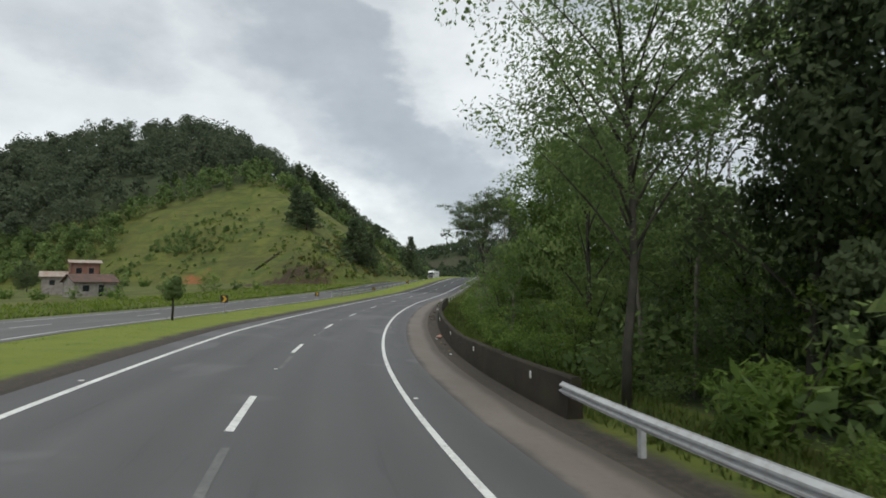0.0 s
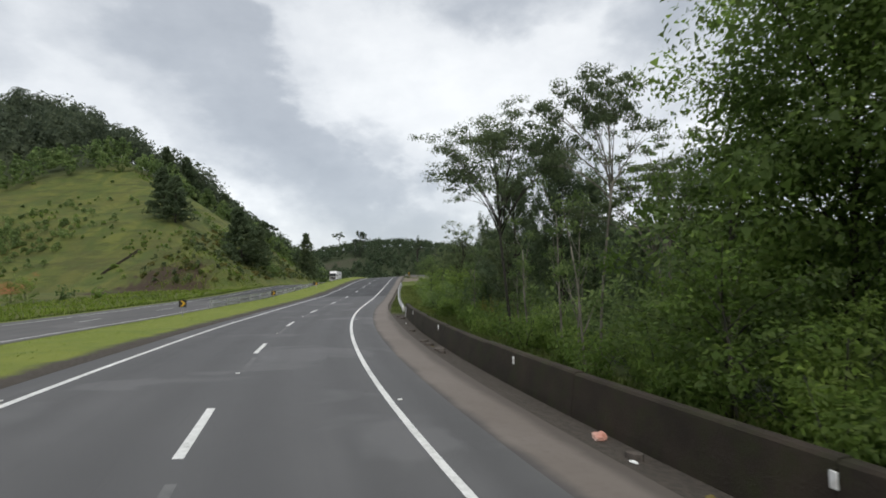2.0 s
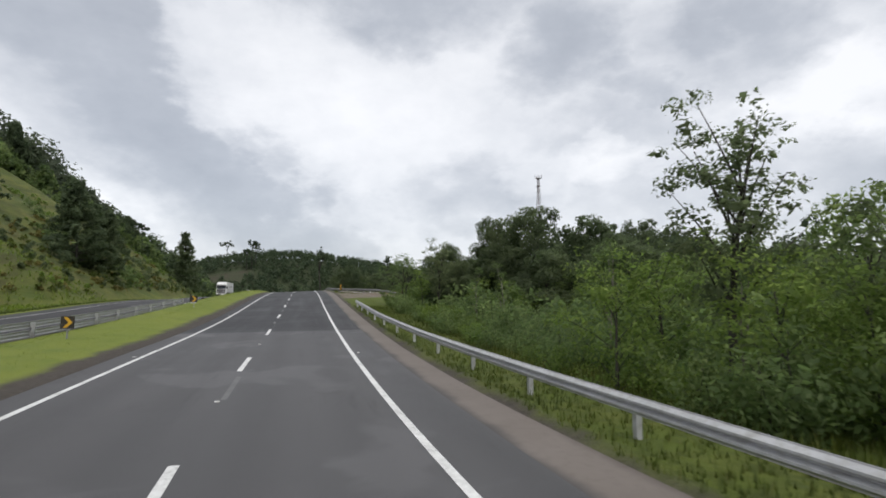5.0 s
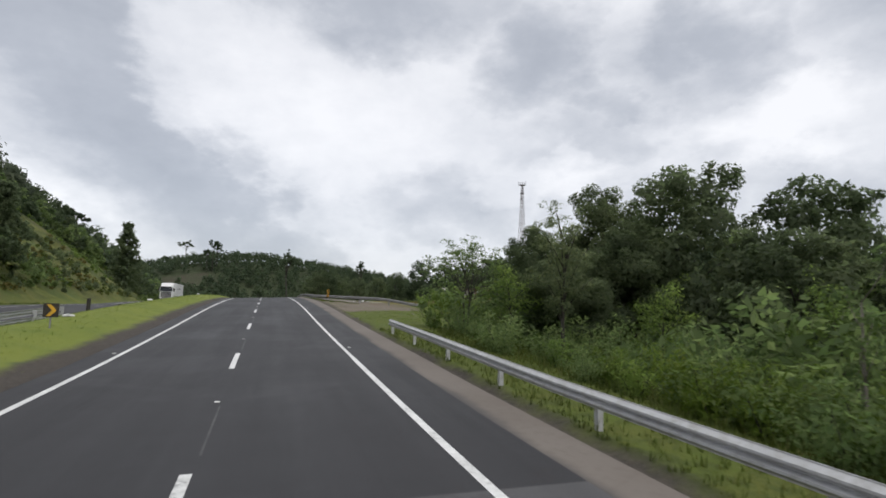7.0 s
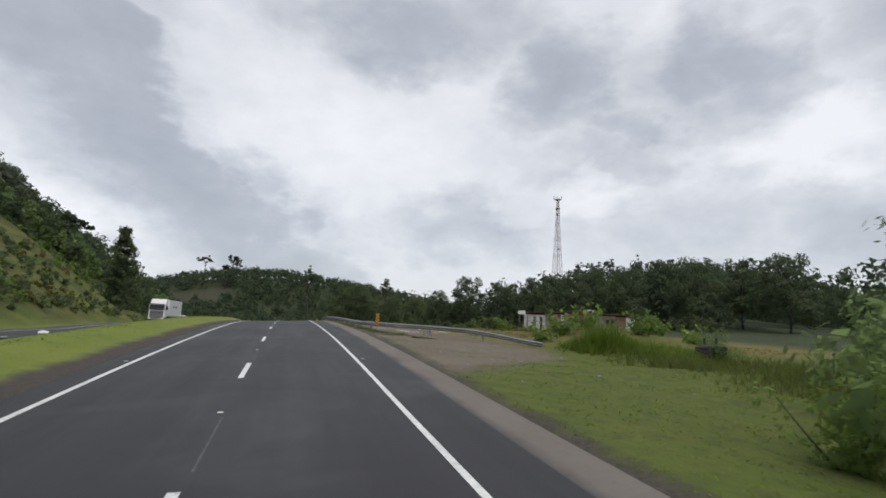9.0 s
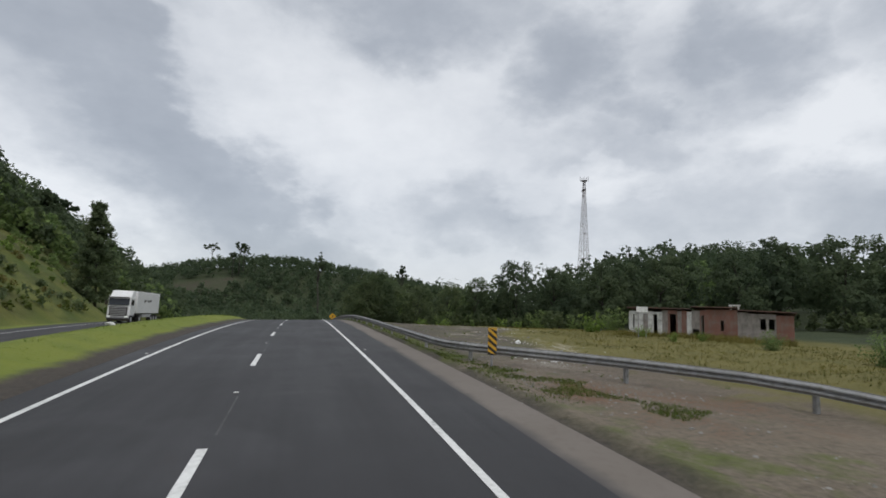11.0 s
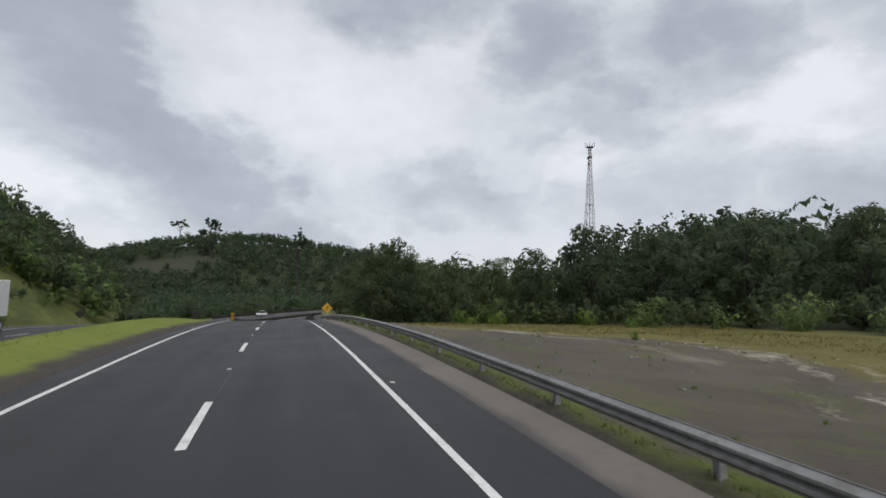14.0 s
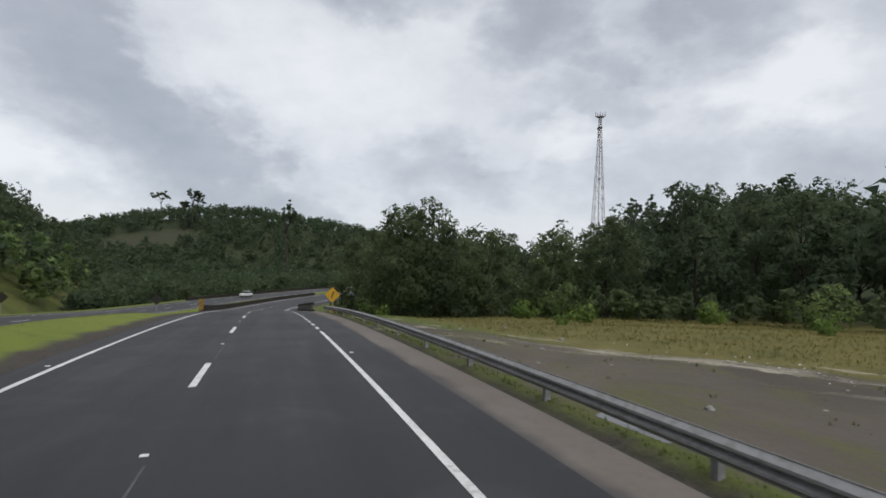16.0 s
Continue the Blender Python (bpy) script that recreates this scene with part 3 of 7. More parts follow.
def height(x, y):
    x, y = np.atleast_1d(np.asarray(x, float)), np.atleast_1d(np.asarray(y, float))
    s, off = station(x, y)
    far = sm(np.abs(off), 60, 150)
    z = road_z(s, off) * (1 - far)
    # right of the road
    r = np.maximum(off - 6.3, 0)
    wood = 1 - sm(s, 104, 122)
    dip = -0.05 * sm(r, 0, 0.5) - 0.13 * np.clip(r - 2.0, 0, 26) + 0.16 * np.clip(r - 34, 0, 120)
    lot = -0.10 * sm(r, 0, 0.6) - 0.25 * sm(r, 2, 8) + 0.10 * wob(x, y, 3.0) * sm(r, 2, 6)
    lot += 0.5 * sm(off, 38, 60) + 1.3 * bell(s, off, 139, 22.5, 3.5, 4.0)
    vale = -0.35 * np.clip(r - 0.6, 0, 12)
    end = sm(s, 226, 240)
    z += wood * dip + (1 - wood) * ((1 - end) * lot + end * vale)
    z += 9 * sm(off, 16, 40) * sm(s, 250, 285) * (1 - sm(s, 340, 420))
    # left: median, the other carriageway, verge
    l = np.maximum(-off - 4.5, 0)
    z += opposite_drop(s) * sm(l, 3.0, 6.3) + (0.10 + 0.34 * sm(s, 80, 106) * (1 - sm(s, 205, 232))) * sm(l, 0.8, 3.0) * (1 - sm(l, 4.8, 6.2))
    z += -0.5 * sm(l, 16.6, 20) * (1 - end)
    z -= end * (2.5 * sm(l, 1.0, 3.0) * (1 - sm(l, 4.5, 6.0)) + 3.0 * sm(l, 17.5, 26))
    band = ((off > -4.55) & (off < 6.25)) | ((off > -20.6) & (off < -10.75))
    z -= 0.09 * band
    # hills
    d = inside(x, y)
    crest = 131 * bell(x, y, -80, 378, 112, 82, 0) + 10 * bell(x, y, -200, 370, 60, 60, 0) + 34 * bell(x, y, -8, 262, 58, 46, 20) + 26 * bell(x, y, -80, 250, 80, 45, 0) + 13 * bell(x, y, 40, 275, 40, 60, 0) + 9
    up = 0.66 * np.clip(d, 0, 400) + 1.4 * wob(x, y, 11.0, 1.3) * sm(d, 4, 15)
    z += np.where(d > 0, crest * np.tanh(1.15 * up / np.maximum(crest, 1)), 0)
    side = sm(off, 45, 110)
    z += side * (35 * bell(x, y, 400, 285, 130, 95, 10) + 20 * bell(x, y, 300, 335, 60, 80, 0) + 21 * bell(x, y, 240, 360, 60, 60, 0) + 6 * bell(x, y, 150, 220, 40, 60, 0))
    z += sm(y, 430, 520) * (37 * bell(x, y, 185, 620, 88, 70, -8) + 30 * bell(x, y, 330, 560, 110, 70, -20) + 12 * bell(x, y, -150, 640, 150, 90, 0))
    z += sm(np.hypot(x - 60, y - 150), 500, 1200) * (40 + 22 * wob(x, y, 190.0, 2.1))
    z += 0.05 * wob(x, y, 1.7, 0.4) * (sm(off, 8, 11) + sm(-off, 22, 25))
    return z


def gz(x, y):
    return float(height(x, y)[0])


# ---- building helpers ----
def mesh_of(name, verts, faces, mat, smooth=False, uvs=None, mats=None, index=None):
    me = bpy.data.meshes.new(name)
    me.from_pydata([tuple(v) for v in verts], [], faces)
    for m in ([mat] if mats is None else mats):
        me.materials.append(m)
    if index is not None:
        me.polygons.foreach_set("material_index", np.asarray(index, dtype=np.int32))
    if uvs is not None:
        layer = me.uv_layers.new(name="UVMap")
        loops = np.empty(len(me.loops), dtype=np.int32)
        me.loops.foreach_get("vertex_index", loops)
        layer.data.foreach_set("uv", np.asarray(uvs, dtype=np.float32)[loops].ravel())
    if smooth:
        me.polygons.foreach_set("use_smooth", np.ones(len(me.polygons), dtype=bool))
    me.update()
    return me


def part(name, me, parent, label="", m=None):
    """One mesh object under a thing or a part; me: a mesh or a bmesh with its material."""
    ob = new(name, me)
    ob.parent = parent
    if m is not None:
        ob.matrix_basis = m
    if label:
        ob["label"] = label
    return ob


def empty(name, m, label, category, group="", kind=""):
    ob = new(name)
    ob.matrix_basis = m
    ob.empty_display_size = 0.2
    return tagged(ob, label, category, group, kind)


def bm_mesh(name, bm, mat, smooth=False):
    me = bpy.data.meshes.new(name)
    bm.normal_update()
    bm.to_mesh(me)
    bm.free()
    me.materials.append(mat)
    if smooth:
        me.polygons.foreach_set("use_smooth", np.ones(len(me.polygons), dtype=bool))
    return me


def box_bm(bm, size, at=(0, 0, 0), turn=None, bevel=0.0):
    m = Matrix.Translation(at) @ (turn if turn else Matrix()) @ Matrix.Diagonal((*size, 1))
    r = bmesh.ops.create_cube(bm, size=1.0, matrix=m)
    if bevel:
        edges = list({e for v in r["verts"] for e in v.link_edges})
        bmesh.ops.bevel(bm, geom=edges, offset=bevel, segments=1, affect="EDGES")
    return bm


def box_mesh(name, size, mat, at=(0, 0, 0), turn=None, bevel=0.01):
    return bm_mesh(name, box_bm(bmesh.new(), size, at, turn, bevel), mat)


def tube(points, radii, sides=6):
    """Vertices and faces of a tapered tube along points."""
    pts = [Vector(p) for p in points]
    vs, fs = [], []
    for i, p in enumerate(pts):
        d = (pts[min(i + 1, len(pts) - 1)] - pts[max(i - 1, 0)]).normalized()
        a = d.cross(Vector((0.31, 0.95, 0.02))).normalized() if abs(d.z) > 0.5 else d.cross(Vector((0, 0, 1))).normalized()
        b = d.cross(a)
        for k in range(sides):
            an = 2 * math.pi * k / sides
            vs.append(p + (a * math.cos(an) + b * math.sin(an)) * radii[i])
    for i in range(len(pts) - 1):
        for k in range(sides):
            j = (k + 1) % sides
            fs.append((i * sides + k, i * sides + j, (i + 1) * sides + j, (i + 1) * sides + k))
    fs.append(tuple(range(sides - 1, -1, -1)))
    fs.append(tuple((len(pts) - 1) * sides + k for k in range(sides)))
    return vs, fs


def strip(name, ss, edges, lift, mat, thick=0.0):
    """A ribbon along the road between offsets edges (numbers or functions of s), at a lift over the road plane."""
    ss = np.asarray(ss, float)
    cols = [np.array([e(v) if callable(e) else e for v in ss]) for e in edges]
    n = len(cols)
    verts, uvs, faces = [], [], []
    for i, s in enumerate(ss):
        for c in cols:
            px, py = place(s, c[i])
            add = opposite_drop(s) if c[i] < -10 else 0.0
            verts.append((float(px), float(py), float(road_z(s, c[i]) + add) + lift))
            uvs.append((c[i], s))
    for i in range(len(ss) - 1):
        for k in range(n - 1):
            a = i * n + k
            faces.append((a, a + 1, a + n + 1, a + n))
    if thick:
        m = len(verts)
        for i in range(len(ss)):
            for k in (0, n - 1):
                v = verts[i * n + k]
                verts.append((v[0], v[1], v[2] - thick))
                uvs.append(uvs[i * n + k])
        for i in range(len(ss) - 1):
            faces.append((i * n, (i + 1) * n, m + 2 * i + 2, m + 2 * i))
            faces.append((i * n + n - 1, m + 2 * i + 1, m + 2 * i + 3, (i + 1) * n + n - 1))
    return mesh_of(name, verts, faces, mat, uvs=uvs)


# ---- ground: one sheet to the horizon ----
def spread(lo, hi, fine_lo, fine_hi, step, grow=1.16):
    v = list(np.arange(fine_lo, fine_hi + step / 2, step))
    d, a = step, fine_hi
    while a < hi:
        d *= grow
        a += d
        v.append(a)
    d, a = step, fine_lo
    while a > lo:
        d *= grow
        a -= d
        v.insert(0, a)
    return np.array(v)


def build_ground():
    ss = spread(-900, 1500, -15, 262, 1.5, 1.12)
    offs = np.unique(np.concatenate([spread(-1100, 1100, -32, 34, 1.0, 1.12), [-20.75, -20.5, -10.85, -10.6, -4.65, -4.4, 6.1, 6.4, 7.3]]))
    S, O = np.meshgrid(ss, offs, indexing="ij")
    mean = float(np.interp(60, ST, TH))
    w = sm(np.abs(O), 25, 140)
    sc = np.clip(S, -499, 899)
    th = np.interp(sc, ST, TH)
    th2 = th * (1 - w) + mean * w
    X = np.interp(sc, ST, CX) + np.cos(th2) * O - np.sin(th) * (S - sc)
    Y = np.interp(sc, ST, CY) + np.sin(th2) * O + np.cos(th) * (S - sc)
    Z = height(X.ravel(), Y.ravel())
    n = len(offs)
    verts = np.stack([X.ravel(), Y.ravel(), Z], 1)
    idx = np.arange(len(ss) * n).reshape(len(ss), n)
    faces = np.stack([idx[:-1, :-1], idx[:-1, 1:], idx[1:, 1:], idx[1:, :-1]], -1).reshape(-1, 4).tolist()
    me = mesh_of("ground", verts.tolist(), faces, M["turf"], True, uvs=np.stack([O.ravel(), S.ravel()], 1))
    return tagged(new("ground", me), "rolling green grass land with hills and bare earth", "ground", kind="structure")


ground = build_ground()

# ---- roads and markings ----
RS = np.concatenate([np.arange(-70, -10, 4.0), np.arange(-10, 260, 2.0), np.arange(260, 520, 4.0)])


def structure(name, me, label, category="road"):
    return tagged(new(name, me), label, category, kind="structure")


road = structure("road", strip("road", RS, [-4.45, -1.8, 0, 1.8, 3.6, 4.92], 0.0, M["asphalt"], 0.12), "grey worn asphalt two-lane carriageway")
road_far = structure("road_opposite", strip("road_opposite", RS, [-20.5, -18.6, -15.0, -11.3, -10.75], 0.0, M["asphalt_side"], 0.12), "grey asphalt carriageway of the opposite direction")
gutter = structure("gutter_strip", strip("gutter_strip", RS[RS < 245], [4.92, 5.5, lambda s: 6.45 - 0.6 * float(sm(s, 50, 74))], -0.004, M["gutter"], 0.12), "pale brown concrete gutter along the road", "gutter")


def marking(name, s0, s1, off, wide, step=2.0, parent=road, lift=0.006):
    ss = np.linspace(s0, s1, max(2, int((s1 - s0) / step) + 1))
    part(name, strip(name, ss, [off - wide / 2, off + wide / 2], lift, M["paint"]), parent)


DASH0 = 2.65
for k in range(-4, 24):
    marking("dash_line", DASH0 + 12 * k, DASH0 + 12 * k + 3.25, 0.0, 0.15)
for k in range(-1, 22):
    a = DASH0 + 12 * k + (4.0 if k > 6 else -4.2)
    wide = 0.03 if k > 6 else 0.10
    part("old_dash", strip("old_dash", np.linspace(a, a + 3.2, 3), [0.07 - wide / 3, 0.07 + wide], 0.005, M["paint_old" if k > 6 else "paint_ghost"]), road, "faint ghost of an older dash")
marking("edge_line", -60, 100, 3.6, 0.15)
marking("edge_line", 100, 206, 3.6, 0.125)
for k in range(14):
    marking("edge_dash", 207.2 + 2.4 * k, 208.4 + 2.4 * k, 3.6, 0.15, 0.6)
marking("edge_line", 242, 500, 3.6, 0.15)
marking("edge_line", -60, 500, -3.6, 0.15)
marking("edge_line", -60, 500, -11.35, 0.13, parent=road_far)
marking("edge_line", -60, 500, -18.6, 0.13, parent=road_far)
for k in range(-4, 24):
    marking("dash_line", 24.0 + 12 * k - 1.6, 24.0 + 12 * k + 1.6, -15.05, 0.13, parent=road_far)


# ---- more materials ----
M.update({
    "yellow": material("sign_yellow", (0.65, 0.36, 0.02), 0.5, two_scale((0.66, 0.37, 0.02), (0.56, 0.30, 0.02), (0.38, 0.23, 0.05), 0.8, 7.0, 30.0, 0.05)),
    "black": material("sign_black", (0.02, 0.018, 0.016), 0.6, two_scale((0.016, 0.015, 0.014), (0.03, 0.026, 0.02), (0.06, 0.045, 0.03), 0.8, 7.0, 30.0, 0.05)),
    "white": material("white_plastic", (0.75, 0.75, 0.73), 0.5, two_scale((0.76, 0.76, 0.74), (0.66, 0.66, 0.64), (0.5, 0.48, 0.44), 0.8, 6.0, 30.0, 0.05)),
    "truck_white": material("truck_white", (0.78, 0.78, 0.78), 0.35, two_scale((0.78, 0.78, 0.78), (0.72, 0.72, 0.71), (0.6, 0.58, 0.55), 0.4, 3.0, 30.0, 0.02)),
    "rubber": material("rubber", (0.02, 0.02, 0.02), 0.85, two_scale((0.02, 0.02, 0.02), (0.03, 0.03, 0.03), (0.06, 0.055, 0.05), 2.0, 9.0, 40.0, 0.3)),
    "glass": material("dark_glass", (0.02, 0.025, 0.03), 0.08),
    "plaster": material("worn_white_plaster", (0.6, 0.6, 0.57), 0.9, two_scale((0.66, 0.66, 0.63), (0.50, 0.50, 0.47), (0.20, 0.19, 0.17), 0.5, 1.6, 12.0, 0.3, 0.02)),
    "plaster_grey": material("grey_plaster", (0.28, 0.26, 0.24), 0.9, two_scale((0.30, 0.27, 0.25), (0.22, 0.20, 0.18), (0.12, 0.11, 0.09), 0.5, 1.8, 12.0, 0.3, 0.02)),
    "brick": material("bare_red_brick", (0.3, 0.1, 0.06), 0.9, two_scale((0.225, 0.105, 0.078), (0.17, 0.092, 0.072), (0.19, 0.165, 0.14), 0.55, 1.6, 16.0, 0.6, 0.02)),
    "roof": material("weathered_roof", (0.14, 0.08, 0.06), 0.9, two_scale((0.15, 0.085, 0.065), (0.10, 0.065, 0.055), (0.06, 0.055, 0.05), 0.6, 2.5, 12.0, 0.4, 0.02)),
    "tin": material("pale_tin", (0.38, 0.34, 0.3), 0.6, two_scale((0.40, 0.35, 0.31), (0.32, 0.25, 0.20), (0.24, 0.15, 0.10), 0.6, 2.5, 12.0, 0.1), 0.3),
    "concrete": material("grey_concrete", (0.3, 0.29, 0.27), 0.9, two_scale((0.30, 0.29, 0.27), (0.20, 0.19, 0.17), (0.10, 0.10, 0.08), 0.6, 2.5, 20.0, 0.3)),
    "steel": material("tower_steel", (0.3, 0.31, 0.33), 0.5, two_scale((0.30, 0.31, 0.33), (0.22, 0.22, 0.23), (0.34, 0.2, 0.16), 0.1, 2.0, 20.0, 0.1), 0.4),
    "pink": material("pink_plastic_bag", (0.55, 0.22, 0.16), 0.5, two_scale((0.60, 0.26, 0.20), (0.66, 0.48, 0.40), (0.40, 0.14, 0.08), 3.0, 9.0, 30.0, 0.3)),
    "gutter_slab": material("broken_gutter_concrete", (0.12, 0.1, 0.085), 0.9, two_scale((0.085, 0.070, 0.058), (0.115, 0.097, 0.082), (0.045, 0.039, 0.033), 1.4, 5.0, 25.0, 0.4, 0.015)),
    "lamp": material("headlamp", (0.9, 0.9, 0.85), 0.15),
})


def on_road(s, off, up=0.0):
    x, y = place(s, off)
    add = float(opposite_drop(s)) if off < -10 else 0.0
    return Vector((float(x), float(y), float(road_z(s, off)) + add + up))


def heading(s):
    """Degrees by which a thing that faces +y turns to face along the road."""
    return math.degrees(float(np.interp(s, ST, TH)))


def sweep(name, profile, stations, mat, ends=True, smooth=False):
    """A closed profile of (offset, height) pairs run along stations of (s, offset shift, height shift)."""
    n, V, F = len(profile), [], []
    mid = sum(d for d, _ in profile) / n
    for s, do, dz in stations:
        for d, z in profile:
            V.append(on_road(s, do + d) + Vector((0, 0, 0)))
            V[-1].z = on_road(s, do + mid).z + z + dz
    for i in range(len(stations) - 1):
        for k in range(n):
            j = (k + 1) % n
            F.append((i * n + k, i * n + j, (i + 1) * n + j, (i + 1) * n + k))
    if ends:
        F.append(tuple(range(n - 1, -1, -1)))
        F.append(tuple((len(stations) - 1) * n + k for k in range(n)))
    me = mesh_of(name, V, F, mat, smooth)
    bm = bmesh.new()
    bm.from_mesh(me)
    bmesh.ops.recalc_face_normals(bm, faces=bm.faces)
    bm.to_mesh(me)
    bm.free()
    return me


# ---- concrete barrier on the inside of the bend ----
barrier = empty("concrete_barrier", Matrix(), "dark mossy concrete barrier wall along the bend", "barrier")
FACE = [(7.24, -0.2), (7.26, 0.10), (7.35, 0.84), (7.40, 0.88), (7.58, 0.88), (7.63, 0.84), (7.68, -0.5), (7.26, -0.5)]
for i in range(9):
    a, b = 5.0 + 6 * i, 5.0 + 6 * i + 5.985
    ss = [(a + (b - a) * k / 4, 0.0, 0.02 * math.sin(i * 2.1) + 0.06 - 0.14 * (a + (b - a) * k / 4 - 5) / 54) for k in range(5)]
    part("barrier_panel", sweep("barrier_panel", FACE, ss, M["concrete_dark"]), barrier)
for s in (7.7, 15.4, 23.0, 32.4, 42.2, 51.5):
    p = on_road(s, 7.29, 0.66)
    part("reflector", box_mesh("reflector", (0.03, 0.09, 0.20), M["white"], bevel=0.006), barrier, "small white reflector plate", pose(*p, 0, 0, heading(s)))


# ---- guard rails ----
def guardrail(label, s0, s1, off, face=-1, spacing=4.0, top=0.76, sink=None, shoe=False, steel="galv"):
    """A W-beam rail on posts; face -1: its beam looks to the left of the road's line."""
    rail = empty("guard_rail", Matrix(), label, "guardrail", "guard rails")
    zz = [0.0, 0.02, 0.075, 0.11, 0.145, 0.165, 0.20, 0.235, 0.29, 0.31]
    dd = [0.0, 0.0, 0.082, 0.082, 0.0, 0.0, 0.082, 0.082, 0.0, 0.0]
    front = [(face * d, top - 0.31 + z) for d, z in zip(dd, zz)]
    back = [(face * d - face * 0.012, top - 0.31 + z) for d, z in zip(dd, zz)][::-1]
    drop_at = sink or (lambda s: 0.0)
    n = max(1, round((s1 - s0) / spacing))
    step = (s1 - s0) / n
    for i in range(n):
        a, b = s0 + i * step, s0 + (i + 1) * step
        ss = [(a + (b - a) * k / 3, off(a + (b - a) * k / 3) + 0.004 * (i % 2), drop_at(a + (b - a) * k / 3)) for k in range(4)]
        part("beam", sweep("beam", front + back, ss, M[steel]), rail)
    for i in range(n + 1):
        s = min(s0 + i * step + 0.15, s1 - 0.05)
        p = on_road(s, off(s))
        x, y = on_road(s, off(s) - face * 0.13).xy
        low = min(gz(x, y), p.z) - 0.25
        high = p.z + top - 0.06 + drop_at(s)
        if high - low < 0.35:
            continue
        bm = bmesh.new()
        box_bm(bm, (0.012, 0.10, high - low), (face * 0.05, 0, 0))
        box_bm(bm, (0.11, 0.012, high - low), (0, 0.05, 0))
        box_bm(bm, (0.11, 0.012, high - low), (0, -0.05, 0))
        part("post", bm_mesh("post", bm, M[steel]), rail, "", pose(x, y, (low + high) / 2, 0, 0, heading(s)))
        q = on_road(s, off(s) - face * 0.045, top - 0.16 + drop_at(s))
        part("spacer", box_mesh("spacer", (0.07, 0.14, 0.20), M[steel], bevel=0.008), rail, "", pose(*q, 0, 0, heading(s)))
    if shoe:
        p = on_road(s0, off(s0) + face * 0.05, top - 0.155)
        part("end_shoe", box_mesh("end_shoe", (0.16, 0.42, 0.36), M["white"], bevel=0.05), rail, "white rounded end piece", pose(*p, 0, 0, heading(s0)))
    return rail


def lane(pairs):
    return lambda s: float(np.interp(s, [p[0] for p in pairs], [p[1] for p in pairs]))


guardrail("galvanised steel guard rail before the concrete barrier", -14.0, 5.4, lane([(-14, 6.7), (-2, 6.85), (5.4, 7.30)]), top=0.80)
guardrail("galvanised steel guard rail beside the grassy bank", 57.2, 107.2, lane([(57, 7.12), (66, 7.05), (82, 6.65), (92, 6.4), (107, 6.35)]), shoe=True, top=0.70)
guardrail("long galvanised steel guard rail along the gravel yard", 135.5, 231.0, lane([(135.5, 15.4), (138.5, 13.8), (140.5, 12.6), (142.1, 11.6), (143.8, 10.5), (145.3, 9.1), (146.5, 7.85), (148, 6.75), (149.6, 6.46), (153, 6.34), (160, 6.25), (231, 6.2)]), top=0.53, steel="galv_old", sink=lambda s: -0.4 * (1 - float(sm(s, 135, 141))))
guardrail("galvanised steel guard rail between median and far carriageway", 71.0, 119.0, lane([(71, -10.6), (119, -10.6)]), face=-1, top=0.80)
guardrail("lower galvanised guard rail between median and far carriageway", 71.0, 119.0, lane([(71, -10.6), (119, -10.6)]), face=-1, top=0.40)


# ---- signs ----
def poly_plate(name, points, mat, thick=0.012, y=0.0):
    """A flat plate in the x-z plane that faces -y."""
    n = len(points)
    V = [(x, y, z) for x, z in points] + [(x, y + thick, z) for x, z in points]
    F = [tuple(range(n)), tuple(range(2 * n - 1, n - 1, -1))]
    F += [(k, k + n, (k + 1) % n + n, (k + 1) % n) for k in range(n)]
    me = mesh_of(name, V, F, mat)
    bm = bmesh.new()
    bm.from_mesh(me)
    bmesh.ops.recalc_face_normals(bm, faces=bm.faces)
    bm.to_mesh(me)
    bm.free()
    return me


def rect(x0, z0, x1, z1):
    return [(x0, z0), (x1, z0), (x1, z1), (x0, z1)]


def chevron_sign(x, y, z, turn, w=0.54, lean=0.0):
    """A black square with a yellow chevron on a thin post; z is the panel's middle."""
    g0 = gz(x, y)
    t = empty("chevron_sign", pose(x, y, g0, 0, lean, turn), "black square road sign with a yellow chevron", "road sign", "chevron signs of the bend")
    up = z - g0
    h = w * 0.5
    part("panel", poly_plate("panel", rect(-h, up - h, h, up + h), M["black"]), t)
    part("chevron", poly_plate("chevron", [(-0.30 * w, up - 0.42 * w), (-0.02 * w, up - 0.42 * w), (0.36 * w, up), (-0.02 * w, up + 0.42 * w), (-0.30 * w, up + 0.42 * w), (0.06 * w, up)], M["yellow"], 0.006, -0.009), t, "yellow chevron arrow")
    v, f = tube([(0, 0.035, -0.25), (0, 0.035, up + h * 0.9)], [0.03, 0.03], 8)
    part("post", mesh_of("post", v, f, M["steel"]), t)
    return t


chevron_sign(-4.6, 34.9, 1.15, heading(20) - 4)
chevron_sign(2.4, 62.2, 0.85, heading(44) - 4)
chevron_sign(12.2, 85.2, 1.2, heading(66))
chevron_sign(21.7, 105.3, 2.3, heading(85))


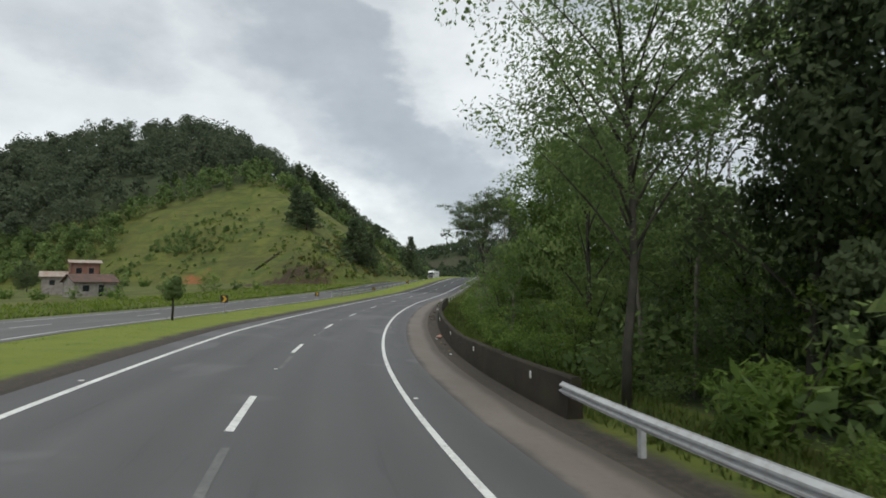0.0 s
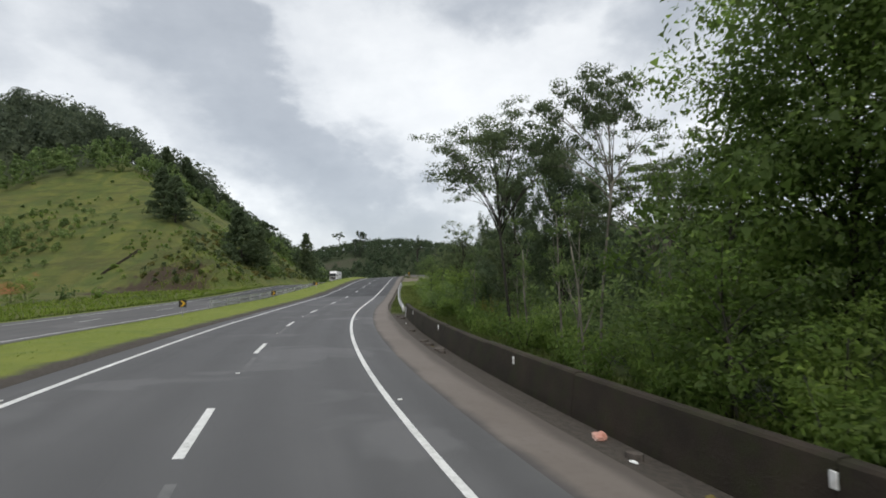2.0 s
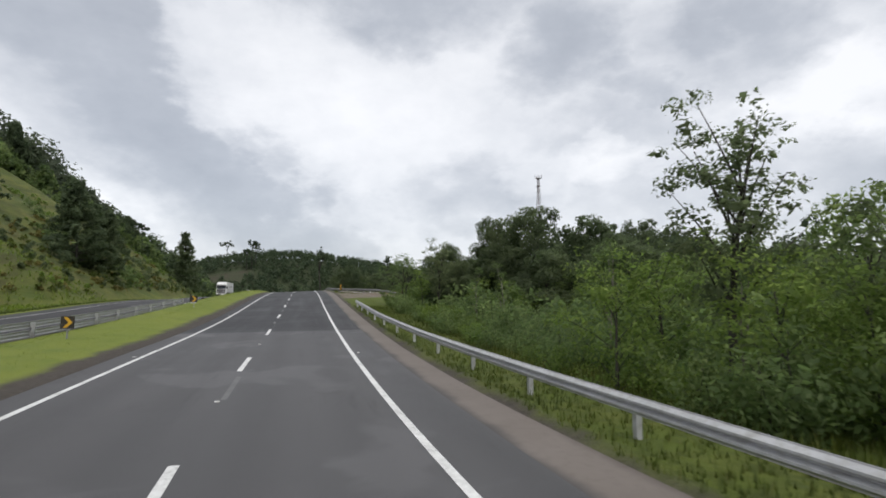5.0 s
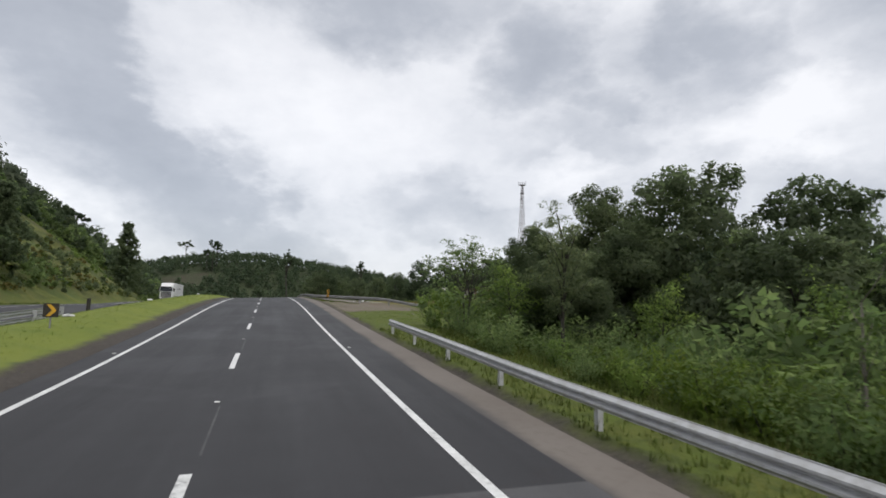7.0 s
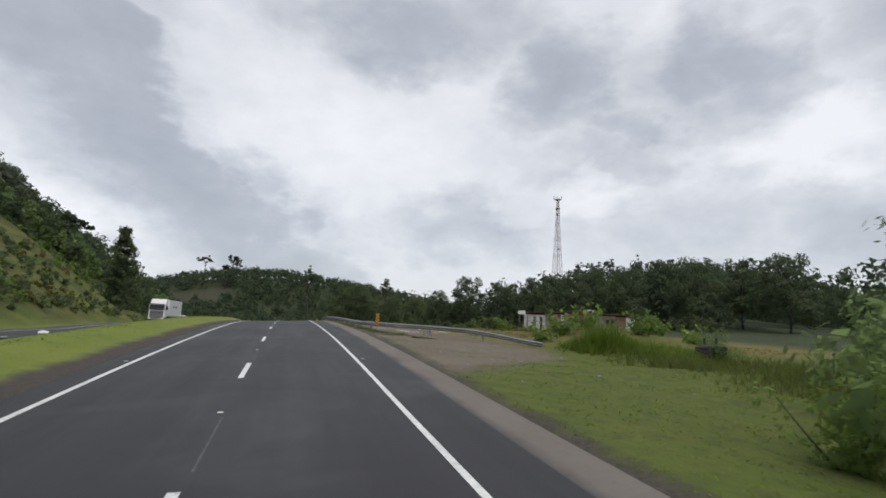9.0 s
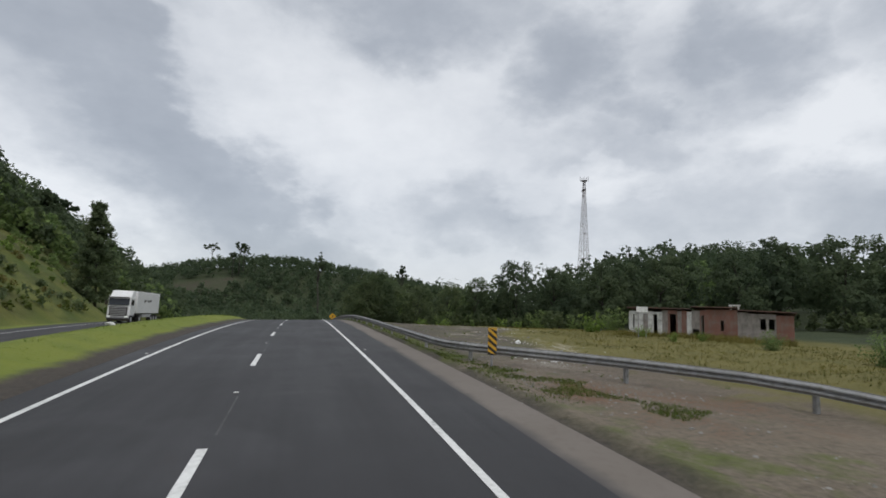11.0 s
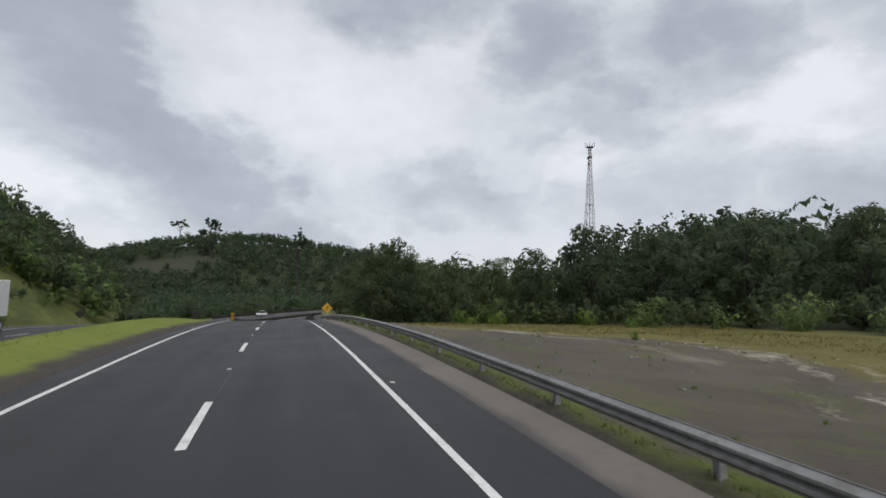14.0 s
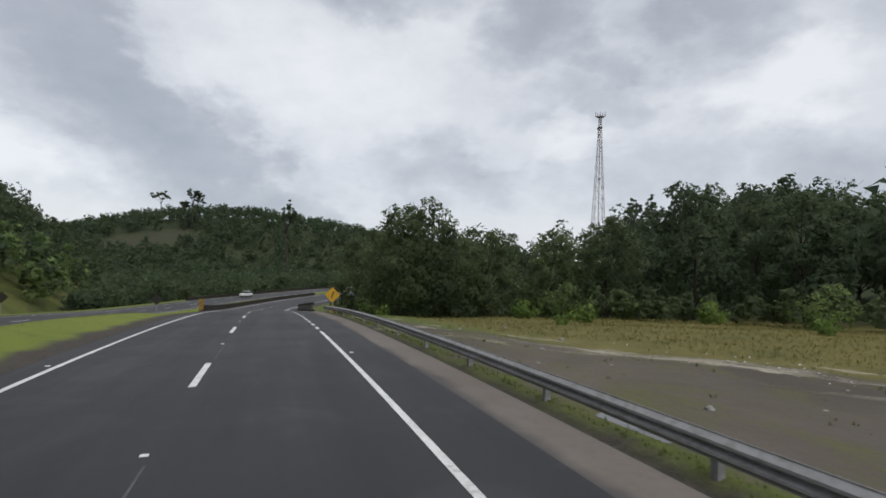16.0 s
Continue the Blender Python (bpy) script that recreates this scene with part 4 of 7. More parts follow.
def striped_marker(x, y, z0, z1, turn, w=0.32, mirror=1):
    """A yellow and black object marker with slanting stripes on a post."""
    g0 = min(gz(x, y), z0)
    t = empty("marker_sign", pose(x, y, g0, 0, 0, turn), "yellow and black striped marker sign on a post", "road sign", "striped marker signs")
    a, b = z0 - g0, z1 - g0
    part("panel", poly_plate("panel", rect(-w / 2, a, w / 2, b), M["yellow"]), t)
    n, slant = 5, w * 0.8
    pitch = (b - a + slant) / n
    for k in range(n):
        lo = a - slant + pitch * k
        pts = [(-w / 2, lo + slant), (w / 2, lo), (w / 2, lo + pitch * 0.5), (-w / 2, lo + slant + pitch * 0.5)]
        pts = [(px * mirror, min(max(pz, a), b)) for px, pz in pts]
        if max(p[1] for p in pts) - min(p[1] for p in pts) > 0.02:
            part("stripe", poly_plate("stripe", pts, M["black"], 0.004, -0.007), t, "black stripe")
    v, f = tube([(0, 0.04, -0.25), (0, 0.04, b * 0.95)], [0.035, 0.035], 8)
    part("post", mesh_of("post", v, f, M["steel"]), t)
    return t


zr = on_road(146.3, 7.5).z
striped_marker(50.1, 135.5, zr + 0.26, zr + 1.14, heading(146) - 8, 0.29)


def diamond_sign(x, y, z, turn, side=0.95, back=False, base=None):
    g0 = gz(x, y) if base is None else base
    t = empty("diamond_sign", pose(x, y, g0, 0, 0, turn), "back of a dark diamond road sign on a post" if back else "yellow diamond warning sign with a black curve arrow", "road sign", "diamond signs")
    up, r = z - g0, side * 0.707
    ring = [(0, up - r), (r, up), (0, up + r), (-r, up)]
    part("panel", poly_plate("panel", ring, M["black"] if back else M["yellow"]), t)
    if not back:
        k = side * 0.5
        part("arrow", poly_plate("arrow", [(-0.22 * k, up - 0.62 * k), (-0.04 * k, up - 0.62 * k), (-0.04 * k, up - 0.2 * k), (0.22 * k, up + 0.15 * k), (0.22 * k, up + 0.32 * k), (0.40 * k, up + 0.32 * k), (0.13 * k, up + 0.70 * k), (-0.14 * k, up + 0.32 * k), (0.04 * k, up + 0.32 * k), (0.04 * k, up + 0.2 * k), (-0.22 * k, up - 0.12 * k)], M["black"], 0.004, -0.007), t, "black curve arrow")
    v, f = tube([(0, 0.045, -0.3), (0, 0.045, up + r * 0.6)], [0.04, 0.04], 8)
    part("post", mesh_of("post", v, f, M["steel"]), t)
    return t


diamond_sign(82.4, 213.4, 4.35, heading(225) - 12)
striped_marker(82.0, 212.6, 2.3, 3.45, heading(225) - 12, 0.36)
diamond_sign(76.1, 246.1, 2.1, heading(240) + 6, 1.0, True)
diamond_sign(61.2, 254.0, 2.0, heading(240) + 6, 1.0, True)
striped_marker(76.4, 229.5, 1.9, 3.1, heading(235), 0.42, -1)
wx, wy = 78.8, 148.3
wb = empty("board_sign", pose(wx, wy, gz(wx, wy), 0, 0, heading(160) - 35), "small white rectangular board sign on two posts", "road sign")
part("board", poly_plate("board", rect(-0.45, 2.2, 0.45, 2.65), M["white"]), wb)
for dx in (-0.3, 0.3):
    v, f = tube([(dx, 0.04, -0.2), (dx, 0.04, 2.6)], [0.03, 0.03], 6)
    part("post", mesh_of("post", v, f, M["steel"]), wb)


# ---- bridge over the stream ----
bridge = empty("bridge_parapet", Matrix(), "low dark concrete bridge parapet with balusters", "bridge", "bridge parapets")
part("coping", sweep("coping", [(5.25, 0.62), (5.25, 0.80), (5.55, 0.80), (5.55, 0.62)], [(s, 0, 0) for s in np.arange(233, 272, 3.0)], M["concrete_dark"]), bridge)
part("kerb", sweep("kerb", [(5.2, -0.4), (5.2, 0.16), (5.6, 0.16), (5.6, -0.4)], [(s, 0, 0) for s in np.arange(233, 272, 3.0)], M["concrete_dark"]), bridge)
for s in np.arange(233.4, 269, 1.2):
    p = on_road(float(s), 5.4, 0.38)
    part("baluster", box_mesh("baluster", (0.18, 0.22, 0.52), M["concrete"], bevel=0.02), bridge, "", pose(*p, 0, 0, heading(float(s))))
wall_mid = empty("bridge_parapet", Matrix(), "long low dark concrete wall between the carriageways", "bridge", "bridge parapets")
for i in range(10):
    a = 243 + 9 * i
    part("wall_panel", sweep("wall_panel", [(-5.15, -1.2), (-5.15, 0.62), (-4.85, 0.62), (-4.75, -1.2)], [(a, 0, 0), (a + 3, 0, 0), (a + 6, 0, 0), (a + 8.98, 0, 0)], M["concrete_dark"]), wall_mid)
wall_far = empty("bridge_parapet", Matrix(), "dark outer wall of the far carriageway", "bridge", "bridge parapets")
for i in range(12):
    a = 299 + 9 * i
    part("wall_panel", sweep("wall_panel", [(-21.0, -1.2), (-21.0, 0.62), (-20.7, 0.62), (-20.65, -1.2)], [(a, 0, 0), (a + 3, 0, 0), (a + 6, 0, 0), (a + 8.98, 0, 0)], M["concrete_dark"]), wall_far)


# ---- lattice mast on the hill ----
def mast(x, y, top):
    g0 = gz(x, y)
    h = top - g0
    t = empty("radio_mast", pose(x, y, g0, 0, 0, 20), "grey steel lattice radio mast with antennas", "radio mast")
    half = lambda k: 4.2 * (1 - k) ** 1.15 + 0.62
    corners = [(1, 1), (-1, 1), (-1, -1), (1, -1)]
    n = 17
    levels = [1 - (1 - i / n) ** 1.0 for i in range(n + 1)]
    pts = [[Vector((cx * half(k), cy * half(k), h * 0.965 * k)) for cx, cy in corners] for k in levels]
    for c in range(4):
        v, f = tube([pts[i][c] for i in range(n + 1)], [0.17 - 0.08 * k for k in levels], 5)
        part("leg", mesh_of("leg", v, f, M["steel"]), t)
    for i in range(n):
        V, F = [], []
        for c in range(4):
            d = (c + 1) % 4
            for a, b in ((pts[i][c], pts[i + 1][d]), (pts[i][d], pts[i + 1][c]), (pts[i + 1][c], pts[i + 1][d])):
                v, f = tube([a, b], [0.075, 0.075], 4)
                F += [tuple(q + len(V) for q in face) for face in f]
                V += v
        part("bracing", mesh_of("bracing", V, F, M["steel"]), t)
    v, f = tube([(0, 0, h * 0.05), (0, 0, h * 0.96)], [0.22, 0.22], 5)
    part("cable_ladder", mesh_of("cable_ladder", v, f, M["steel"]), t)
    for zc, rr in ((h * 0.905, 1.5), (h * 0.965, 2.2)):
        v, f = tube([(0, 0, zc - 0.08), (0, 0, zc + 0.08)], [rr, rr], 12)
        part("platform", mesh_of("platform", v, f, M["steel"]), t)
    for k in range(6):
        an = k * math.pi / 3 + 0.3
        r = 2.9 if k % 2 == 0 else 1.5
        part("antenna", box_mesh("antenna", (0.32, 0.22, 2.9), M["steel"], bevel=0.04), t, "tall panel antenna", pose(r * math.cos(an), r * math.sin(an), h * 0.975, 0, 0, math.degrees(an)))
        v, f = tube([(0, 0, h * 0.968), (r * math.cos(an), r * math.sin(an), h * 0.968)], [0.07, 0.07], 4)
        part("arm", mesh_of("arm", v, f, M["steel"]), t)
    for zc, an in ((0.62, 0.2), (0.86, 3.0), (0.9, 1.2)):
        v, f = tube([(half(zc) + 0.3, 0, h * zc), (half(zc) + 0.75, 0, h * zc)], [0.75, 0.55], 10)
        part("dish", mesh_of("dish", v, f, M["steel"]), t, "round dish antenna", pose(0, 0, 0, 0, 0, math.degrees(an)))


mast(315.1, 339.2, 99.2)


# ---- buildings ----
def wall_with_holes(name, length, high, thick, holes, mat):
    """A wall along +x that faces -y, with rectangular openings (x0, x1, z0, z1) cut through it."""
    xs = sorted({0.0, length, *[h[0] for h in holes], *[h[1] for h in holes]})
    zs = sorted({0.0, high, *[h[2] for h in holes], *[h[3] for h in holes]})
    bm = bmesh.new()
    for a, b in zip(xs, xs[1:]):
        for c, d in zip(zs, zs[1:]):
            mx, mz = (a + b) / 2, (c + d) / 2
            if any(h[0] < mx < h[1] and h[2] < mz < h[3] for h in holes):
                continue
            box_bm(bm, (b - a, thick, d - c), (mx, thick / 2, mz))
    bmesh.ops.remove_doubles(bm, verts=bm.verts, dist=0.0005)
    bad = [f for f in bm.faces if len([1 for e in f.edges if len(e.link_faces) > 2]) == len(f.edges)]
    if bad:
        bmesh.ops.delete(bm, geom=bad, context="FACES_ONLY")
    return bm_mesh(name, bm, mat)


def ruin():
    """A long roofed shell: peeling bays, bare brick, pilasters and empty openings."""
    x0, y0 = 84.9, 153.6
    z0 = gz(88, 150) - 0.15
    t = empty("abandoned_building", pose(x0, y0, z0, 0, 0, heading(170) - 45), "long abandoned single-storey building with peeling walls", "building")
    deep, long = 6.0, 13.6
    bays = [(0.0, 2.15, "plaster", 2.5, [(0.38, 0.52, 0.9, 2.2)]), (2.15, 3.05, "plaster", 2.46, [(2.25, 2.62, 0.2, 2.2)]), (3.05, 3.55, "plaster_grey", 2.6, []), (3.55, 4.4, "brick", 2.62, [(3.72, 4.28, 0.2, 2.3)]),
            (4.4, 4.75, "plaster_grey", 2.58, []), (4.75, 5.2, "brick", 2.62, []), (5.2, 5.6, "plaster", 2.55, []), (5.6, 6.3, "plaster_grey", 2.66, [(5.68, 6.24, 0.0, 0.95)]), (6.3, 6.7, "brick", 2.7, [(6.36, 6.64, 0.0, 2.2)]),
            (6.7, 8.45, "brick", 2.78, [(8.0, 8.28, 0.9, 1.8)]), (8.45, 9.35, "brick", 2.8, []), (9.35, 10.2, "plaster_grey", 2.6, []), (10.2, 12.3, "plaster_grey", 2.5, [(11.1, 11.52, 1.1, 2.05), (11.75, 12.18, 1.1, 2.05)]), (12.3, long, "brick", 2.4, [])]
    for a, b, m, hh, holes in bays:
        me = wall_with_holes("wall", b - a - 0.006, hh, 0.2, [(p - a, q - a, r, s) for p, q, r, s in holes], M[m])
        part("wall", me, t, m.replace("_", " ") + " wall bay", pose(a, 0.02 * math.sin(a * 5.0), 0))
    part("panel", box_mesh("panel", (0.42, 0.03, 1.5), M["plaster_grey"], (1.55, -0.02, 1.5), None, 0.008), t, "grey boarded panel")
    part("wall", wall_with_holes("wall", long, 2.35, 0.2, [], M["plaster_grey"]), t, "", pose(0, deep, 0))
    for x in (0.0, long - 0.2):
        part("wall", wall_with_holes("wall", deep - 0.25, 2.35, 0.2, [], M["plaster"]), t, "", pose(x + 0.2, 0.24, 0, 0, 0, 90))
    for x in (3.3, 6.5, 9.6):
        part("inner_wall", wall_with_holes("inner_wall", deep - 0.3, 2.3, 0.14, [(2.0, 2.8, 0.0, 2.0)], M["plaster_grey"]), t, "grey partition wall", pose(x, 0.26, 0, 0, 0, 90))
    for a, b, z, tilt in ((-0.2, 5.5, 2.70, 0.4), (5.5, 9.4, 2.88, 0.2), (9.4, 13.85, 2.60, 1.6)):
        turn = Matrix.Rotation(radians(-2.0), 4, "X") @ Matrix.Rotation(radians(tilt), 4, "Y")
        part("roof", box_mesh("roof", (b - a, deep + 0.6, 0.09), M["roof"], ((a + b) / 2, deep / 2, z), turn, 0.02), t, "thin weathered roof slab")
    part("beam", box_mesh("beam", (0.95, 0.22, 0.12), M["plaster"], (9.15, 0.1, 3.2), None, 0.02), t)
    for x in (8.85, 9.45):
        part("pillar", box_mesh("pillar", (0.16, 0.18, 0.42), M["plaster"], (x, 0.1, 2.96), None, 0.01), t)


ruin()


def gable_house(x, y, turn, w, d, h, peak, wall, roof, label, holes, name="house", base=0.0):
    t = empty(name, pose(x, y, gz(x, y) - 0.2 + base, 0, 0, turn), label, "house", "houses below the hill")
    part("wall", wall_with_holes("wall", w, h, 0.2, holes, M[wall]), t, "", pose(-w / 2, -d / 2, 0))
    part("wall", wall_with_holes("wall", w, h, 0.2, [], M[wall]), t, "", pose(-w / 2, d / 2 - 0.2, 0))
    for s in (-1, 1):
        pts = [(-d / 2, 0), (d / 2, 0), (d / 2, h), (0, h + peak), (-d / 2, h)]
        me = poly_plate("gable_wall", pts, M[wall], 0.2)
        part("gable_wall", me, t, "", pose(s * (w / 2 - 0.1) + 0.1, 0, 0, 0, 0, 90))
        ln = math.hypot(d / 2 + 0.4, peak * (d / 2 + 0.4) / (d / 2))
        an = math.atan2(peak, d / 2)
        part("roof", box_mesh("roof", (w + 0.8, ln, 0.12), M[roof], (0, s * (d / 4 + 0.2), h + peak / 2 + 0.0), Matrix.Rotation(-s * an, 4, "X"), 0.02), t, "sloping weathered roof")
    if base:
        part("plinth", box_mesh("plinth", (w + 0.6, d + 0.6, base + 0.6), M["plaster_grey"], (0, 0, -(base + 0.6) / 2), None, 0.03), t, "rough grey plinth")
    for a, b, c, e in holes:
        part("window", box_mesh("window", (b - a, 0.05, e - c), M["glass"], (-w / 2 + (a + b) / 2, -d / 2 + 0.13, (c + e) / 2), None, 0.01), t, "dark window")
    return t


gable_house(-35.3, 98.6, 40, 6.5, 5.0, 2.5, 1.2, "plaster_grey", "roof", "small grey plastered house with a dark gable roof", [(1.2, 2.2, 0.9, 1.9), (3.6, 4.5, 0.0, 2.0)], base=0.2)
gable_house(-40.0, 109.0, 25, 4.6, 4.4, 4.4, 0.5, "brick", "tin", "narrow two-storey red brick house with a tin roof", [(0.8, 1.7, 2.4, 3.4), (2.8, 3.6, 2.4, 3.4)], base=1.6)
gable_house(-44.2, 107.0, 20, 3.6, 3.2, 2.6, 0.8, "plaster_grey", "tin", "small grey shack with a tin roof", [(1.2, 2.0, 1.0, 1.9)], base=1.0)


# ---- vehicles ----
def wheel(parent, x, y, r, w=0.3):
    v, f = tube([(x - w / 2, y, r), (x - w / 2 + 0.04, y, r), (x + w / 2 - 0.04, y, r), (x + w / 2, y, r)], [r * 0.9, r, r, r * 0.9], 18)
    ob = part("wheel", mesh_of("wheel", v, f, M["rubber"], True), parent)
    v, f = tube([(x - w / 2 - 0.01, y, r), (x + w / 2 + 0.01, y, r)], [r * 0.55, r * 0.55], 14)
    part("rim", mesh_of("rim", v, f, M["galv"]), ob, "grey steel rim")


def lorry(s, off):
    """A tractor with a box trailer; its front looks to -y of its own axes."""
    p = on_road(s, off)
    t = empty("lorry", pose(*p, 0, 0, heading(s)) @ Matrix.Scale(0.9, 4), "white lorry with a box trailer on the far carriageway", "truck")
    bm = box_bm(bmesh.new(), (2.45, 2.0, 2.35), (0, 1.05, 2.05), None, 0.12)
    for v in bm.verts:
        if v.co.z > 2.6 and v.co.y < 0.6:
            v.co.y += 0.22
    cab = part("cab", bm_mesh("cab", bm, M["truck_white"]), t)
    part("windscreen", box_mesh("windscreen", (2.2, 0.06, 0.82), M["glass"], (0, 0.10, 2.55), Matrix.Rotation(radians(-12), 4, "X"), 0.02), cab, "dark windscreen")
    bm = box_bm(bmesh.new(), (2.3, 1.5, 0.75), (0, 1.35, 3.55), None, 0.08)
    for v in bm.verts:
        if v.co.z > 3.6 and v.co.y < 1.0:
            v.co.y += 0.6
    part("roof_fairing", bm_mesh("roof_fairing", bm, M["truck_white"]), cab)
    part("grille", box_mesh("grille", (1.95, 0.06, 1.08), M["black"], (0, 0.03, 1.42), None, 0.03), cab, "black grille panel")
    for k in range(5):
        part("grille_slat", box_mesh("grille_slat", (1.7, 0.06, 0.07), M["galv"], (0, -0.02, 1.02 + 0.2 * k), None, 0.01), cab, "bright grille slat")
    part("visor", box_mesh("visor", (2.2, 0.3, 0.14), M["black"], (0, 0.0, 3.06), None, 0.03), cab, "black sun visor")
    part("bumper", box_mesh("bumper", (2.45, 0.3, 0.34), M["galv_old"], (0, 0.08, 0.72), None, 0.06), cab, "grey bumper")
    part("skirt", box_mesh("skirt", (2.3, 0.2, 0.26), M["black"], (0, 0.12, 0.42), None, 0.04), cab, "black skirt under the bumper")
    for sx in (-1, 1):
        part("headlight", box_mesh("headlight", (0.42, 0.08, 0.2), M["lamp"], (sx * 0.95, -0.06, 0.78), None, 0.03), cab, "round clear headlight")
        part("mirror", box_mesh("mirror", (0.22, 0.14, 0.62), M["black"], (sx * 1.45, 0.3, 2.45), None, 0.03), cab, "black wing mirror")
        part("side_window", box_mesh("side_window", (0.04, 0.8, 0.7), M["glass"], (sx * 1.225, 0.85, 2.5), None, 0.01), cab, "dark side window")
        wheel(t, sx * 1.05, 0.9, 0.5)
        wheel(t, sx * 1.0, 4.2, 0.5, 0.5)
        for k in range(3):
            wheel(t, sx * 1.0, 9.6 + 1.25 * k, 0.5, 0.5)
    part("chassis", box_mesh("chassis", (1.0, 11.6, 0.3), M["black"], (0, 6.95, 0.95), None, 0.03), t)
    box = part("trailer_box", box_mesh("trailer_box", (2.55, 10.4, 2.7), M["truck_white"], (0, 7.9, 2.55), None, 0.04), t, "plain white trailer box")
    for k, (a, b) in enumerate([(5.0, 5.5), (5.7, 6.0), (6.3, 6.4), (6.7, 7.5), (7.8, 8.3)]):
        part("lettering_bar", box_mesh("lettering_bar", (0.01, b - a, 0.34 - 0.05 * (k % 2)), M["black"], (1.283, a + 0.6 + (b - a) / 2, 2.75 + 0.08 * (k % 3)), None, 0.002), box, "dark bar of unreadable lettering")
    part("side_guard", box_mesh("side_guard", (2.4, 4.2, 0.4), M["galv"], (0, 7.6, 0.9), None, 0.03), t)
    return t


lorry(194.0, -17.6)


def small_car(s, off, turn, mat, label):
    p = on_road(s, off)
    t = empty("car", pose(*p, 0, 0, heading(s) + turn), label, "car", "cars")
    bm = box_bm(bmesh.new(), (1.7, 4.0, 0.62), (0, 0, 0.62), None, 0.14)
    body = part("body", bm_mesh("body", bm, mat), t)
    bm = box_bm(bmesh.new(), (1.5, 2.3, 0.62), (0, 0.25, 1.18), None, 0.12)
    for v in bm.verts:
        if v.co.z > 1.25:
            v.co.x *= 0.82
            v.co.y = 0.25 + (v.co.y - 0.25) * 0.72
    part("cabin", bm_mesh("cabin", bm, M["glass"]), body, "dark glazed cabin")
    part("roof_panel", box_mesh("roof_panel", (1.2, 1.5, 0.05), mat, (0, 0.25, 1.5), None, 0.02), body)
    for sx in (-1, 1):
        part("headlight", box_mesh("headlight", (0.35, 0.06, 0.16), M["lamp"], (sx * 0.58, -2.0, 0.7), None, 0.02), body, "clear headlight")
        for y in (-1.25, 1.25):
            wheel(t, sx * 0.78, y, 0.3, 0.2)


small_car(318, -16.5, 0, M["truck_white"], "small white car on the far carriageway")


# ---- litter and small things ----
def crumple(name, x, y, size, mat, label, category, seed):
    rng = random.Random(seed)
    bm = bmesh.new()
    bmesh.ops.create_icosphere(bm, subdivisions=2, radius=1.0)
    for v in bm.verts:
        k = 0.65 + 0.55 * rng.random()
        v.co = Vector((v.co.x * size[0] * k, v.co.y * size[1] * k, max(v.co.z * size[2] * k, -0.25 * size[2])))
    ob = new(name, bm_mesh(name, bm, mat))
    s, off = station(x, y)
    on = float(road_z(s, off)[0]) if abs(off[0]) < 6.3 else gz(x, y)
    ob.matrix_basis = pose(x, y, on + 0.22 * size[2], 0, 0, rng.random() * 360)
    return tagged(ob, label, category)


crumple("plastic_bag", 9.35, 26.1, (0.26, 0.14, 0.10), M["pink"], "crumpled pink plastic bag by the barrier", "litter", 3)
for i, (s, off) in enumerate([(24.5, 6.9), (26.0, 6.75), (21.0, 7.0), (19.5, 6.9), (41.0, 6.8), (52.0, 6.9), (55.5, 6.8)]):
    x, y = place(s, off)
    crumple("litter_scrap", float(x), float(y), (0.09, 0.05, 0.04), M["white"] if i % 2 else M["blade_dry"], "small pale scrap of litter in the gutter dirt", "litter", 10 + i)
rs = random.Random(5)
for i in range(70):
    s, off = 121 + rs.random() * 95, 7.6 + rs.random() * 9
    x, y = place(s, off)
    k = 0.04 + 0.08 * rs.random() ** 2
    tagged(crumple("stone", float(x), float(y), (k * 1.3, k, k * 0.7), M["concrete"], "small grey stone on the bare yard", "stone", 100 + i), group="stones of the yard")
for i, (s, off) in enumerate([(160.5, -8.0), (133, -8.6), (113, -8.4)]):
    x, y = place(s, off)
    crumple("stone", float(x), float(y), (0.28, 0.18, 0.14), M["plaster"], "pale stone lying in the median grass", "stone", 300 + i)
for k in range(30):
    s = 2.65 + 12 * k - 24.0 + 7.6
    p = on_road(s, 0.0, 0.012)
    part("road_stud", box_mesh("road_stud", (0.11, 0.09, 0.022), M["white"], bevel=0.008), road, "small white road stud", pose(*p, 0, 0, heading(s)))
for k in range(15):
    s = 2.65 + 24 * k - 20
    p = on_road(s, 3.85, 0.012)
    part("road_stud", box_mesh("road_stud", (0.11, 0.09, 0.022), M["white"], bevel=0.008), road, "small white road stud", pose(*p, 0, 0, heading(s)))
    p = on_road(s, -3.85, 0.012)
    part("road_stud", box_mesh("road_stud", (0.11, 0.09, 0.022), M["white"], bevel=0.008), road, "small white road stud", pose(*p, 0, 0, heading(s)))
